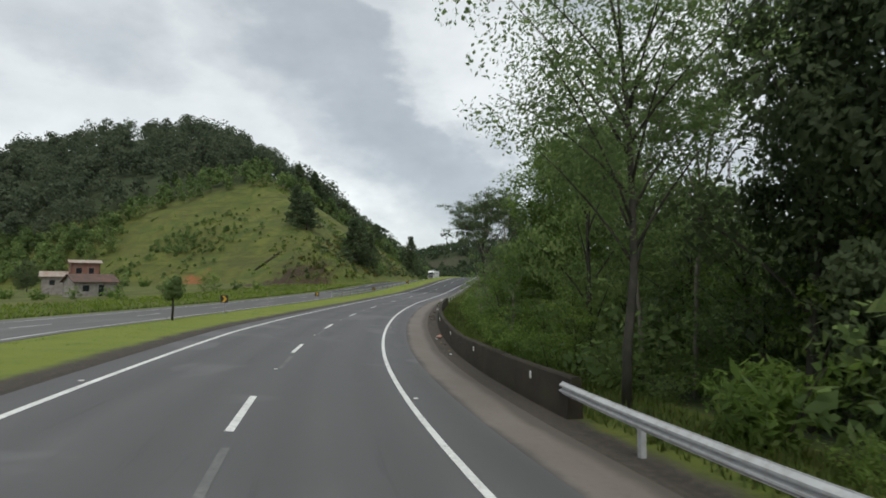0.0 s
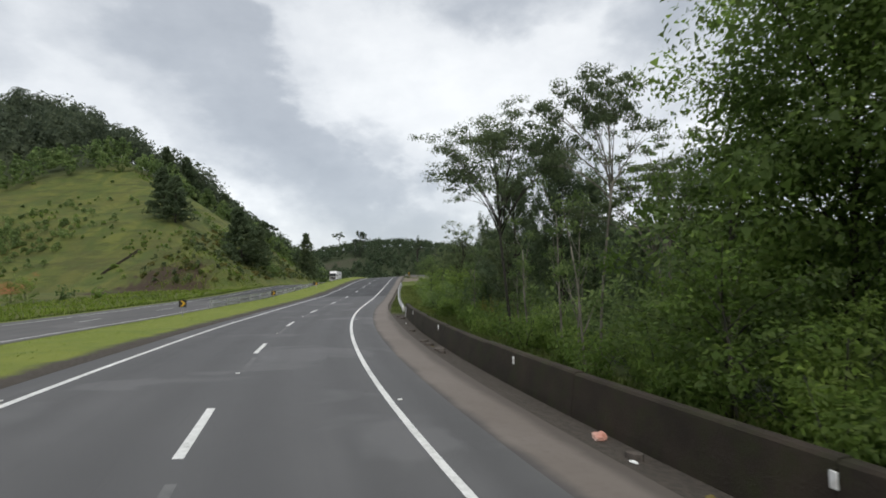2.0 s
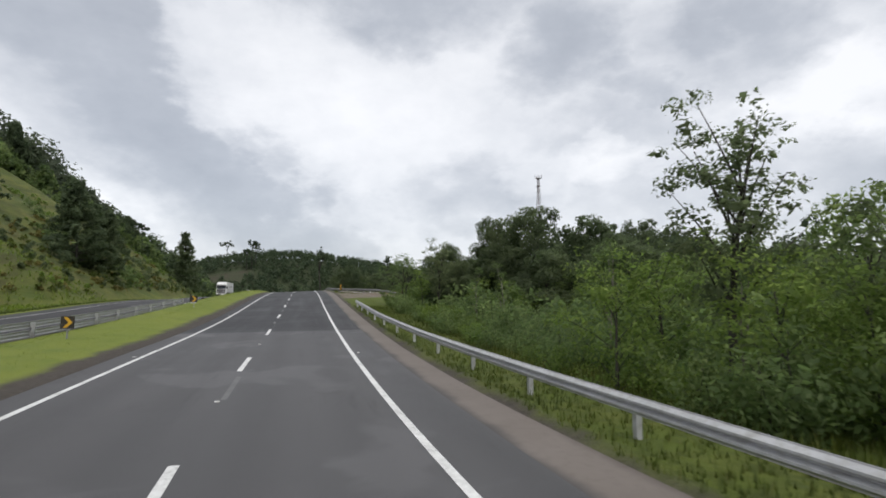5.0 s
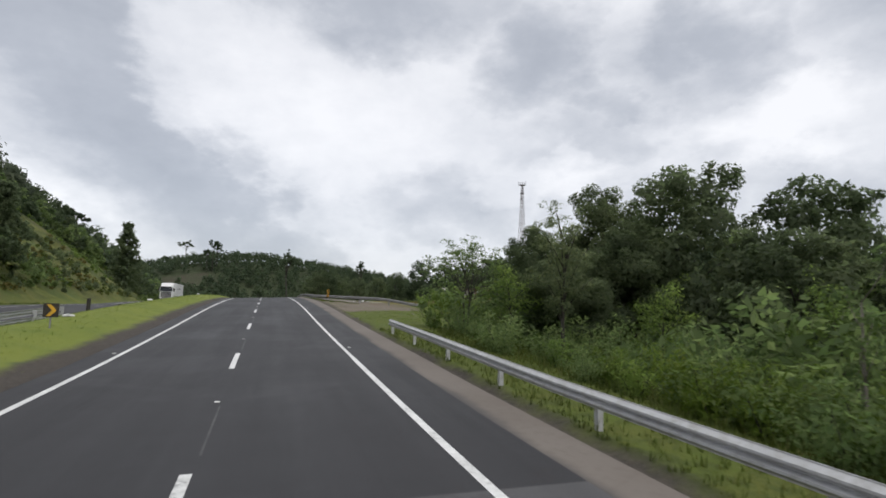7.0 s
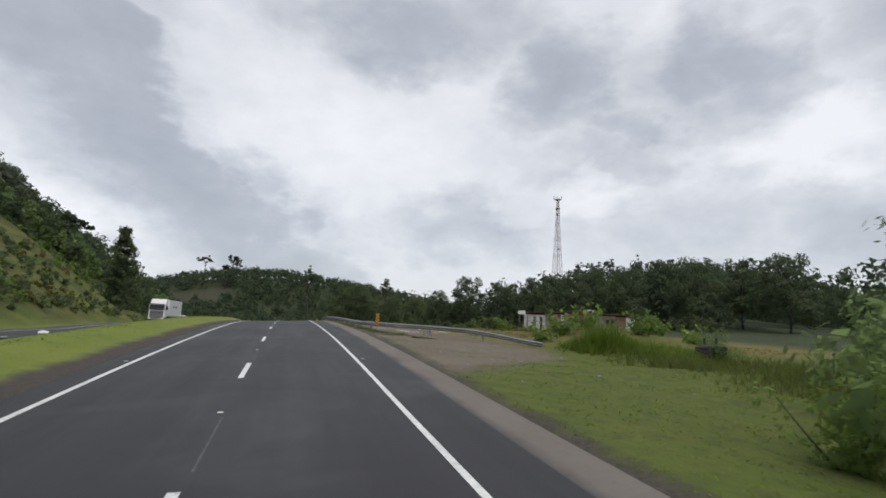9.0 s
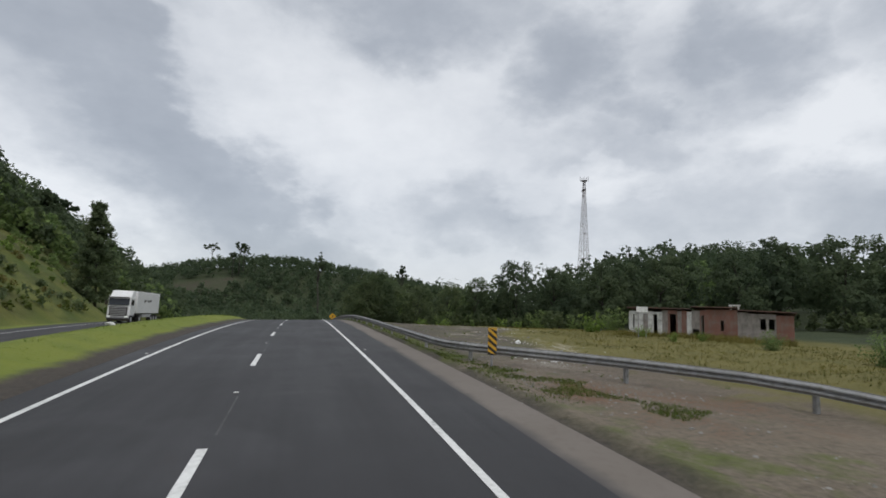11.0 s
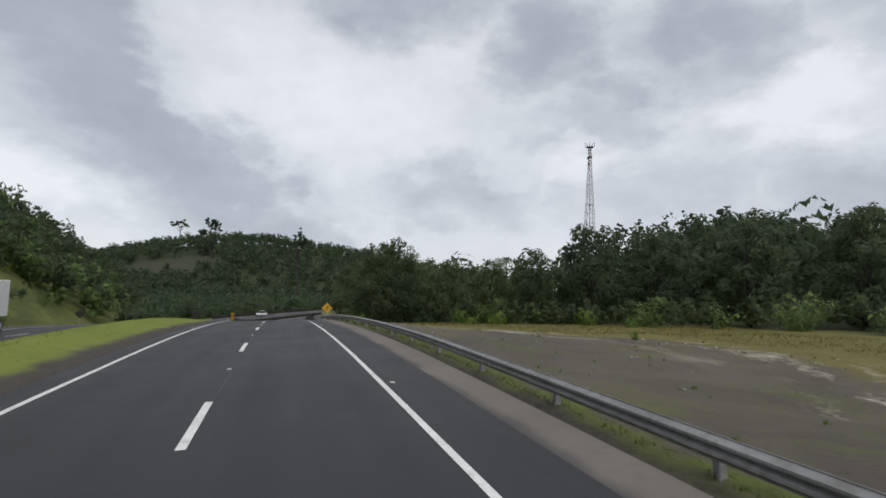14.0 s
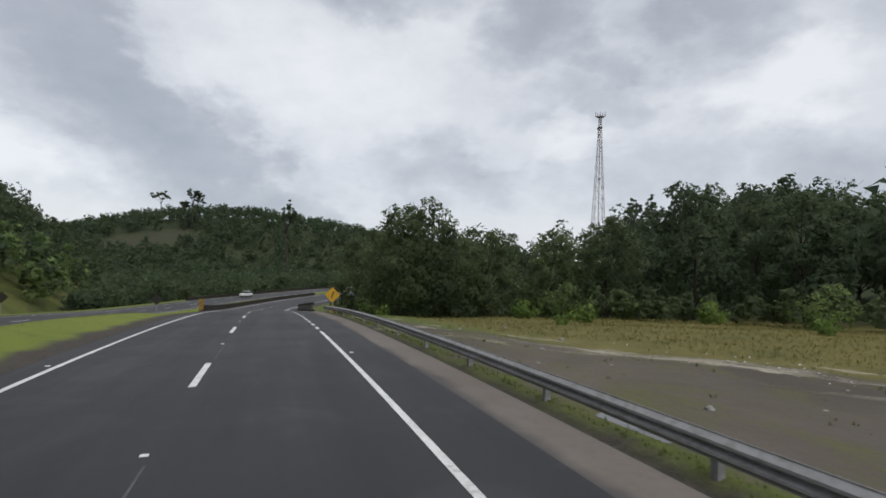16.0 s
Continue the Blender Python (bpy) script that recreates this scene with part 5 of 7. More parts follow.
# broken concrete slabs in the dirt at the foot of the barrier
rk = random.Random(12)
for s, off, a, b in [(41.5, 6.75, 0.34, 0.5), (42.6, 6.7, 0.3, 0.34), (39.8, 6.85, 0.36, 0.55), (39.0, 6.8, 0.22, 0.3), (47.5, 6.8, 0.3, 0.42), (55.6, 6.9, 0.36, 0.5), (56.4, 6.7, 0.3, 0.3), (26.2, 6.9, 0.2, 0.24), (23.4, 7.0, 0.16, 0.2)]:
    p = on_road(s, off)
    bm = bmesh.new()
    ring = [bm.verts.new((0.65 * a * math.cos(k * 0.9) * rk.uniform(0.75, 1.1), 0.7 * b * math.sin(k * 0.9) * rk.uniform(0.75, 1.1), 0.04)) for k in range(7)]
    top = bm.faces.new(ring)
    low = bmesh.ops.extrude_face_region(bm, geom=[top])
    for v in low["geom"]:
        if isinstance(v, bmesh.types.BMVert):
            v.co.z -= 0.12
    bmesh.ops.recalc_face_normals(bm, faces=bm.faces)
    slab = new("broken_slab", bm_mesh("broken_slab", bm, M["gutter_slab"]))
    slab.matrix_basis = pose(p.x, p.y, p.z + 0.02, rk.uniform(-5, 5), rk.uniform(-5, 5), heading(s) + rk.uniform(-30, 30))
    tagged(slab, "cracked brown concrete slab in the dirt by the barrier", "slab", "broken gutter slabs")
# worn asphalt repairs
for a, b, l, r in [(219.5, 225.5, -2.6, -0.5), (228, 231, -3.3, -1.2)]:
    part("asphalt_repair", strip("asphalt_repair", np.linspace(a, b, 5), [l, (l + r) / 2, r], 0.004, M["asphalt_patch"]), road, "darker asphalt repair")
# concrete drain on the slope
dr = empty("slope_drain", Matrix(), "narrow dark concrete drain running down the grassy slope", "drain")
for side in (-1, 1):
    pts = []
    for k in range(12):
        u = k / 11
        x, y = -13.8 + 6.8 * u + side * 0.3, 160 + 6 * u - side * 0.3
        pts.append((x, y, gz(x, y) + 0.12))
    v, f = tube(pts, [0.16] * 12, 5)
    part("drain_wall", mesh_of("drain_wall", v, f, M["concrete_dark"]), dr)


def log_pile(s, off):
    x, y = place(s, off)
    t = empty("log_pile", pose(float(x), float(y), gz(x, y), 0, 0, heading(s) + 65), "heap of dark old logs and boards on the grass", "log pile")
    rl = random.Random(8)
    for i in range(9):
        z = 0.12 + 0.24 * (i // 3)
        v, f = tube([(-1.4 + rl.random() * 0.3, 0.35 * (i % 3) - 0.3, z), (1.3 + rl.random() * 0.4, 0.35 * (i % 3) - 0.3 + rl.uniform(-0.2, 0.2), z + rl.uniform(-0.05, 0.12))], [0.13, 0.11], 8)
        part("log", mesh_of("log", v, f, M["bark"]), t)
    for k in (-1, 1):
        part("stake", box_mesh("stake", (0.1, 0.1, 1.2), M["bark"], (k * 1.0, 0.0, 0.55), None, 0.01), t)


log_pile(131.5, 23.5)


# broken pale rubble strewn over the yard, too small to pick apart
def rubble(name, seed, heaps, label, mat, big):
    rng = np.random.default_rng(seed)
    V, F = [], []
    for s0, o0, rs, ro, n in heaps:
        ss, oo = rng.normal(s0, rs, n), rng.normal(o0, ro, n)
        px, py = place(ss, oo)
        pz = height(px, py)
        for x, y, z in zip(px, py, pz):
            k = big * (0.25 + 0.75 * rng.random() ** 3)
            a, w = rng.random() * 3.14, k * (0.6 + 0.9 * rng.random())
            c, d = math.cos(a), math.sin(a)
            b = len(V)
            V += [(x + c * k, y + d * k, z - 0.01), (x - d * w, y + c * w, z + 0.1 * k), (x - c * k, y - d * k, z - 0.01), (x + d * w, y - c * w, z), (x + 0.2 * k, y, z + k * (0.5 + 0.5 * rng.random()))]
            F += [(b, b + 1, b + 4), (b + 1, b + 2, b + 4), (b + 2, b + 3, b + 4), (b + 3, b, b + 4)]
    return tagged(new(name, mesh_of(name, V, F, mat)), label, "rubble", kind="stuff")


rubble("rubble", 21, [(168.8, 16.5, 2.0, 0.8, 80), (159, 14.0, 2.2, 0.7, 80), (157, 15.5, 1.6, 0.6, 45), (152.2, 11.0, 1.2, 1.0, 120), (150, 13.6, 1.0, 0.8, 65), (148.4, 10.6, 0.8, 0.6, 60), (186, 21.5, 5, 1.2, 70), (195, 17.2, 4, 1.0, 70)], "pale broken plaster rubble strewn over the yard", M["plaster"], 0.06)
rubble("gravel", 22, [(143.5, 7.2, 2.5, 0.7, 260), (141.5, 8.6, 1.5, 1.0, 160), (142, 10.4, 1.6, 0.8, 160), (134, 8.6, 5, 1.4, 260), (150, 8.0, 4, 0.6, 120)], "grey gravel and stones on the bare verge", M["concrete"], 0.05)
bx, by = place(158.6, 13.6)
crumple("plastic_bucket", float(bx), float(by), (0.16, 0.14, 0.17), M["white"], "broken white plastic bucket lying on the yard", "litter", 77)


# rain puddle at the foot of the rail
M["water"] = material("puddle_water", (0.05, 0.048, 0.045), 0.06)
rp = random.Random(4)
x, y = place(189.5, 6.75)
t = empty("puddle", pose(float(x), float(y), gz(x, y) + 0.03, 0, 0, heading(188)), "small shallow rain puddle beside the guard rail", "puddle")
ring = [(math.cos(a * 0.3927) * (0.22 + 0.06 * rp.random()), math.sin(a * 0.3927) * (0.75 + 0.25 * rp.random()), 0.0) for a in range(16)]
part("water", mesh_of("water", ring, [tuple(range(16))], M["water"]), t)


# small roadside things of the far verge
for s, off in ((125.0, -10.9), (125.7, -11.0)):
    x, y = place(s, off)
    t = empty("marker_post", pose(float(x), float(y), gz(x, y), 0, 0, heading(s)), "short black marker post beside the far carriageway", "post", "black marker posts")
    part("post", box_mesh("post", (0.14, 0.12, 1.15), M["black"], (0, 0, 0.5), None, 0.02), t)
    part("cap", box_mesh("cap", (0.18, 0.15, 0.05), M["black"], (0, 0, 1.1), None, 0.01), t)
x, y = place(137.0, -11.0)
t = empty("drain_box", pose(float(x), float(y), gz(x, y), 0, 0, heading(138.6)), "low dark concrete drain box set in the median", "drain")
part("wall", box_mesh("wall", (1.5, 0.6, 0.45), M["concrete_dark"], (0, 0, 0.1), None, 0.03), t)
part("lid", box_mesh("lid", (1.6, 0.7, 0.07), M["concrete_dark"], (0, 0, 0.36), None, 0.02), t)


# ---- trees and shrubs ----
def leaf_cloud(rng, clumps, length, width, up=0.25, out=0.8, hollow=0.55, core=0.0, middle=None, sides=4, swell=(1.6, 2.1)):
    """Small faces of single leaves (or sprays of leaves) in and on ellipsoid clumps: rows of centre, radii, count.
    The share core of them are broader sprays within the clumps. Gives vertices, faces and shading normals that follow the clump."""
    P, D, B = [], [], []
    usual = sum(c[3] for c in clumps) / len(clumps)
    for cx, cy, cz, rx, ry, rz, n in clumps:
        n = max(int(n), 1)
        u = rng.normal(size=(n, 3))
        u /= np.linalg.norm(u, axis=1, keepdims=True) + 1e-9
        k = hollow + (1 - hollow) * rng.random((n, 1)) ** 0.6
        k[rng.random(n) < 0.2] *= 0.65
        big = rng.random(n) < (core if rx > 0.95 * usual else 0.3 * core)
        k[big] = 0.25 + 0.45 * rng.random((int(big.sum()), 1))
        P.append(np.array((cx, cy, cz)) + u * k * np.array((rx, ry, rz)))
        D.append(u)
        B.append(big)
    P, D, B = np.concatenate(P), np.concatenate(D), np.concatenate(B)[:, None]
    n = len(P)
    if middle is not None:
        far = P - np.asarray(middle)
        far /= np.linalg.norm(far, axis=1, keepdims=True) + 1e-9
        D = D * 0.65 + far * 0.5
        D /= np.linalg.norm(D, axis=1, keepdims=True) + 1e-9
    c = D * out + rng.normal(size=(n, 3)) * 0.5 + np.array((0, 0, up))
    c /= np.linalg.norm(c, axis=1, keepdims=True) + 1e-9
    a = np.cross(c, rng.normal(size=(n, 3)))
    a /= np.linalg.norm(a, axis=1, keepdims=True) + 1e-9
    b = np.cross(c, a)
    ln = length * np.where(B, swell[0], 1.0) * (0.6 + 0.8 * rng.random((n, 1)))
    wd = width * np.where(B, swell[1], 1.0) * (0.6 + 0.8 * rng.random((n, 1)))
    fold = c * wd * 0.12
    if sides == 4:
        V = np.stack([P - a * ln * 0.5, P - b * wd * 0.5 - fold, P + a * ln * 0.5, P + b * wd * 0.5 - fold], 1).reshape(-1, 3)
    else:
        V = np.stack([P - a * ln * 0.4 + b * wd * 0.5, P - a * ln * 0.4 - b * wd * 0.5, P + a * ln * 0.6], 1).reshape(-1, 3)
    N = D * 0.7 + c * 0.4 + np.array((0, 0, 0.4))
    N /= np.linalg.norm(N, axis=1, keepdims=True) + 1e-9
    return V, np.arange(sides * n).reshape(n, sides), np.repeat(N, sides, axis=0)


def quick_mesh(name, V, F, mat, N=None):
    """A mesh of like-sided faces from arrays, with shading normals where given."""
    me = bpy.data.meshes.new(name)
    me.vertices.add(len(V))
    me.vertices.foreach_set("co", np.asarray(V, dtype=np.float32).ravel())
    k = F.shape[1]
    me.loops.add(k * len(F))
    me.loops.foreach_set("vertex_index", np.asarray(F, dtype=np.int32).ravel())
    me.polygons.add(len(F))
    me.polygons.foreach_set("loop_start", np.arange(0, k * len(F), k, dtype=np.int32))
    me.polygons.foreach_set("loop_total", np.full(len(F), k, dtype=np.int32))
    me.materials.append(mat)
    me.update(calc_edges=True)
    if N is not None:
        me.normals_split_custom_set_from_vertices(np.asarray(N, dtype=np.float32).tolist())
    return me


def wood(name, tubes, mat):
    V, F = [], []
    for pts, radii, sides in tubes:
        v, f = tube(pts, radii, sides)
        F += [tuple(i + len(V) for i in face) for face in f]
        V += v
    return mesh_of(name, V, F, mat, True)


def bough(rng, start, way, length, bend=0.25, steps=4, rise=0.1):
    p, d, pts = Vector(start), Vector(way).normalized(), [Vector(start)]
    for _ in range(steps):
        d = (d + Vector(rng.normal(size=3)) * bend + Vector((0, 0, rise))).normalized()
        p = p + d * (length / steps)
        pts.append(p.copy())
    return pts


def as_tree(name, tubes, clumps, rng, bark, leaf, length, width, label, category="tree", group="", up=0.25, out=0.8, hollow=0.55, core=0.0, middle=None, sides=4):
    """A tree at the origin: an empty with a trunk mesh and a crown mesh."""
    t = empty(name, Matrix(), label, category, group)
    part("trunk", wood("trunk", tubes, bark), t)
    V, F, N = leaf_cloud(rng, clumps, length, width, up, out, hollow, core, middle, sides)
    part("crown", quick_mesh("crown", V, F, leaf, N), t)
    return t


def arc(a, b, lift, steps=5):
    """Points of a limb that leaves a steeply and bends out to b."""
    a, b = Vector(a), Vector(b)
    c = a + (b - a) * 0.35 + Vector((0, 0, lift))
    return [a * (1 - u) ** 2 + c * (2 * u * (1 - u)) + b * u * u for u in (i / steps for i in range(steps + 1))]


def shares(clumps, leaves):
    tot = sum(c[3] * c[4] for c in clumps)
    return [(*c[:6], leaves * c[3] * c[4] / tot) for c in clumps]


def broadleaf(seed, h=11.0, r=3.2, low=0.25, leaves=5000, leaf="leaf", label="dense green broadleaf tree at the edge of the wood", size=0.26, limbs=11, twigs=5, thin=0.5, fill=1.1, core=0.14, sides=4, girth=0.015):
    """A leafy tree: limbs that rise from the stem to an uneven ovoid crown, each with clumps of leaves."""
    rng = np.random.default_rng(seed)
    tubes, clumps = [], []
    stem = bough(rng, (0, 0, -0.3), (rng.normal() * 0.05, rng.normal() * 0.05, 1), h * 0.86, 0.05, 6)
    tubes.append((stem, list(np.linspace(girth * h, girth * h * 0.2, len(stem))), 7))
    for i in range(limbs):
        k = low + (0.96 - low) * (i / (limbs - 1))
        j = min(int(max(k - 0.14, 0.05) * 6), 5)
        base = stem[j].lerp(stem[j + 1], max(k - 0.14, 0.05) * 6 % 1)
        an = i * 2.4 + rng.random() * 0.7
        u = (k - low) / (1 - low)
        reach = r * (0.35 + 0.65 * math.sin(math.pi * (0.22 + 0.72 * u))) * (0.7 + 0.5 * rng.random())
        tip = (base.x + math.cos(an) * reach, base.y + math.sin(an) * reach, h * k + reach * 0.1)
        pts = arc(base, tip, 0.2 * reach, 4)
        tubes.append((pts, list(np.linspace(girth * h * 0.32, girth * h * 0.08, len(pts))), 5))
        # the bough's own mass of leaves, then the tufts at its twigs
        p, q = pts[3], reach * (0.42 + 0.12 * rng.random()) * fill
        clumps.append((p.x, p.y, p.z, q * 1.1, q * 1.1, q * 0.7, 1))
        for _ in range(twigs):
            p = pts[2 + int(rng.integers(3))] + Vector(rng.normal(size=3)) * 0.24 * r * 0.8
            q = r * (0.13 + 0.13 * rng.random())
            clumps.append((p.x, p.y, p.z, q * 1.25, q * 1.25, q * 0.75, 1))
    for _ in range(5):
        p = stem[-1] + Vector(rng.normal(size=3)) * 0.16 * r
        q = r * (0.16 + 0.12 * rng.random())
        clumps.append((p.x, p.y, p.z + h * 0.05, q, q, q * 0.9, 1))
    return as_tree("tree", tubes, shares(clumps, leaves), rng, M["bark"], M[leaf], size, size * thin, label, group="trees of the roadside wood", core=core, middle=(0, 0, h * (0.35 + 0.3 * low)), sides=sides)


def dome(seed, h=10.0, r=3.6, low=0.1, leaves=9000, leaf="leaf_dark", label="dark dense round-crowned tree behind the guard rail", size=0.2, thin=0.6, lumps=15, sides=4):
    """A round-headed tree: limbs that each carry one billow of leaves, with small tufts breaking the outline."""
    rng = np.random.default_rng(seed)
    tubes, clumps = [], []
    stem = bough(rng, (0, 0, -0.3), (rng.normal() * 0.06, rng.normal() * 0.06, 1), h * 0.7, 0.06, 6)
    tubes.append((stem, list(np.linspace(0.016 * h, 0.005 * h, len(stem))), 7))
    for i in range(lumps):
        u = (i + 0.5) / lumps
        an = i * 2.4 + rng.random() * 0.5
        z = h * (low + 0.12 + (0.80 - low) * u)
        d = r * 0.68 * math.sqrt(max(1 - ((u - 0.3) / 0.72) ** 2, 0.02)) * (0.8 + 0.35 * rng.random())
        q = r * (0.44 - 0.10 * u) * (0.8 + 0.4 * rng.random())
        c = Vector((d * math.cos(an), d * math.sin(an), z))
        base = stem[min(int(u * 5) + 1, 5)]
        pts = arc(base, c, 0.15 * r, 4)
        tubes.append((pts, list(np.linspace(0.006 * h, 0.002 * h, len(pts))), 5))
        clumps.append((c.x, c.y, c.z, q, q, q * 0.8, 1))
        for _ in range(3):
            v = Vector(rng.normal(size=3)).normalized()
            p = c + Vector((v.x * q, v.y * q, abs(v.z) * q * 0.8))
            k = q * (0.28 + 0.2 * rng.random())
            clumps.append((p.x, p.y, p.z, k, k, k * 0.8, 1))
    return as_tree("tree", tubes, shares(clumps, leaves), rng, M["bark"], M[leaf], size, size * thin, label, group="trees of the roadside wood", hollow=0.72, core=0.12, middle=(0, 0, h * 0.4), sides=sides)


def acacia(seed, h=10.0, r=3.2, fork=0.45, leaves=4000, size=0.24, flat=0.3, limbs=7, stems=1, leaf="leaf_dark", bark="bark_pale", label="slender tall tree with an open umbrella crown", thin=0.32, twigs=4, girth=0.011):
    """An open spreading tree: bare stems, limbs arching up to a flat domed crown, flat sprays at the tips."""
    rng = np.random.default_rng(seed)
    tubes, clumps = [], []
    for k in range(stems):
        foot = Vector((0.5 * k, 0.3 * k, -0.3))
        stem = bough(rng, foot, (0.05 - 0.1 * k, 0.04, 1), h * fork + 0.3, 0.04, 5, 0.0)
        top = stem[-1]
        tubes.append((stem, list(np.linspace(girth * h, girth * h * 0.7, len(stem))), 7))
        for i in range(limbs):
            an = i * 2.4 + k * 1.1 + rng.random() * 0.5
            d = r * math.sqrt((i + 0.6) / limbs) * (0.8 + 0.3 * rng.random())
            tip = Vector((math.cos(an) * d, math.sin(an) * d, h - flat * h * (d / r) ** 2 * (0.8 + 0.4 * rng.random())))
            start = stem[-2].lerp(top, 0.25 + 0.75 * rng.random())
            pts = arc(start, tip, (0.18 + 0.25 * rng.random()) * (tip.z - start.z), 5)
            tubes.append((pts, list(np.linspace(girth * h * 0.5, girth * h * 0.12, len(pts))), 5))
            for _ in range(twigs):
                a = pts[2 + int(rng.integers(3))]
                e = tip + Vector((rng.normal() * 0.26 * r, rng.normal() * 0.26 * r, rng.normal() * 0.05 * h))
                tw = arc(a, e, 0.12 * r, 4)
                tubes.append((tw, list(np.linspace(girth * h * 0.18, girth * h * 0.06, len(tw))), 4))
                for p in (tw[-1], tw[-2], tw[-1] + Vector(rng.normal(size=3)) * 0.10 * r):
                    q = r * (0.08 + 0.09 * rng.random())
                    clumps.append((p.x, p.y, p.z, q * 1.3, q * 1.3, q * 0.5, 1))
    return as_tree("tree", tubes, shares(clumps, leaves), rng, M[bark], M[leaf], size, size * thin, label, group="trees of the roadside wood", up=0.35, hollow=0.15, core=0.12)


def pine(seed, h=9.0, r=3.0, candles=3, label="dark green pine with upright candle shoots", low=0.08, size=0.26, needles=16, tall=0.34, fat=0.26, cone=0.72, tiers=15, arms=7, broad=0.17, sides=4, inner=2, lift=1.0):
    """A pine: whorls of boughs that turn up into needle-clad shoots."""
    rng = np.random.default_rng(seed)
    tubes, clumps = [], []
    stem = bough(rng, (0, 0, -0.3), (0, 0, 1), h, 0.025, 8)
    tubes.append((stem, list(np.linspace(0.015 * h, 0.003 * h, len(stem))), 7))
    for i in range(tiers):
        k = low + (0.97 - low) * i / (tiers - 1)
        j = min(int(k * 8), 7)
        base = stem[j].lerp(stem[j + 1], min(k * 8 - j, 1))
        for b in range(arms):
            an = b * 6.283 / arms + i * 0.6 + rng.normal() * 0.25
            reach = r * (1.0 - cone * k ** 1.2) * (0.55 + 0.6 * rng.random())
            pts = bough(rng, base, (math.cos(an), math.sin(an), (0.05 + 0.35 * k) * lift), reach, 0.10, 4, 0.14 * lift)
            tubes.append((pts, list(np.linspace(0.004 * h, 0.0015 * h, len(pts))), 4))
            for q in range(inner, 9):
                p = pts[min(q // 2, 3)].lerp(pts[min(q // 2, 3) + 1], q / 2 - min(q // 2, 3))
                w = fat * (0.75 + 0.06 * q + 0.3 * rng.random())
                clumps.append((p.x + rng.normal() * 0.06, p.y + rng.normal() * 0.06, p.z + fat * 0.3, w, w, w, needles))
            for j in range(candles):
                p = pts[-1 - j % 2]
                hh = tall * (0.6 + 0.6 * rng.random())
                clumps.append((p.x + rng.normal() * fat * 0.6, p.y + rng.normal() * fat * 0.6, p.z + hh, fat * 0.62, fat * 0.62, hh, needles * 1.3))
    clumps.append((stem[-1].x, stem[-1].y, h, fat, fat, tall * 1.6, needles * 2))
    return as_tree("pine_tree", tubes, clumps, rng, M["bark"], M["needle"], size, size * broad, label, "tree", "pines", up=0.2, out=0.5, hollow=0.2, sides=sides)


def sapling(seed, h=5.0, leaves=500, label="thin bare sapling with a few leaf tufts"):
    rng = np.random.default_rng(seed)
    tubes, clumps = [], []
    stem = bough(rng, (0, 0, -0.2), (rng.normal() * 0.08, rng.normal() * 0.08, 1), h * 0.9, 0.05, 6)
    tubes.append((stem, list(np.linspace(0.055, 0.02, len(stem))), 6))
    for i in range(7):
        an = i * 2.4
        pts = bough(rng, stem[2 + i % 5], (math.cos(an) * 0.6, math.sin(an) * 0.6, 1), h * (0.15 + 0.18 * rng.random()), 0.12, 3)
        tubes.append((pts, list(np.linspace(0.022, 0.008, len(pts))), 4))
        p = pts[-1]
        clumps.append((p.x, p.y, p.z, 0.45, 0.45, 0.3, leaves / 7))
    t = empty("sapling", Matrix(), label, "tree", "saplings of the roadside wood")
    trunk = part("trunk", wood("trunk", tubes[:1], M["bark_pale"]), t)
    for one in tubes[1:]:
        part("branch", wood("branch", [one], M["bark_pale"]), trunk)
    V, F, N = leaf_cloud(rng, clumps, 0.17, 0.07, 0.25, 0.8, 0.2)
    part("crown", quick_mesh("crown", V, F, M["leaf"], N), t)
    return t


def shrub(seed, h=2.0, r=1.3, leaves=1800, leaf="leaf_light", size=0.24, wide=0.42, label="bushy light green roadside shrub", name="shrub"):
    rng = np.random.default_rng(seed)
    tubes, clumps = [], []
    for i in range(9):
        an = i * 0.7 + rng.random() * 0.6
        sp = rng.random()
        pts = bough(rng, (0, 0, -0.15), (math.cos(an) * sp, math.sin(an) * sp, 0.9), h * (0.6 + 0.5 * rng.random()), 0.14, 4)
        tubes.append((pts, list(np.linspace(0.03, 0.008, len(pts))), 4))
        for p in pts[1:]:
            q = r * (0.22 + 0.25 * rng.random())
            clumps.append((p.x * (0.6 + 0.5 * r), p.y * (0.6 + 0.5 * r), max(p.z, 0.25), q, q, q * 0.7, 1))
    tot = sum(c[3] * c[4] for c in clumps)
    clumps = [(*c[:6], leaves * c[3] * c[4] / tot) for c in clumps]
    t = empty(name, Matrix(), label, "shrub", "shrubs of the verge")
    for one in tubes[:9:3]:
        part("stem", wood("stem", [one], M["bark"]), t)
    V, F, N = leaf_cloud(rng, clumps, size, size * wide, 0.3, core=0.15, middle=(0, 0, 0), swell=(1.2, 1.5))
    part("foliage", quick_mesh("foliage", V, F, M[leaf], N), t)
    return t


def stand(tree, x, y, turn=0.0, size=1.0, high=1.0, sink=0.05):
    """A copy of a tree on the ground."""
    m = pose(x, y, gz(x, y) - sink, 0, 0, turn) @ Matrix.Diagonal((size, size, size * high, 1))
    c = copy_thing(tree, m)
    return c


def at_road(s, off):
    x, y = place(s, off)
    return float(x), float(y)


def drop(tree):
    """Remove the pattern tree once its copies stand."""
    for o in (*tree.children_recursive, tree):
        bpy.data.objects.remove(o)


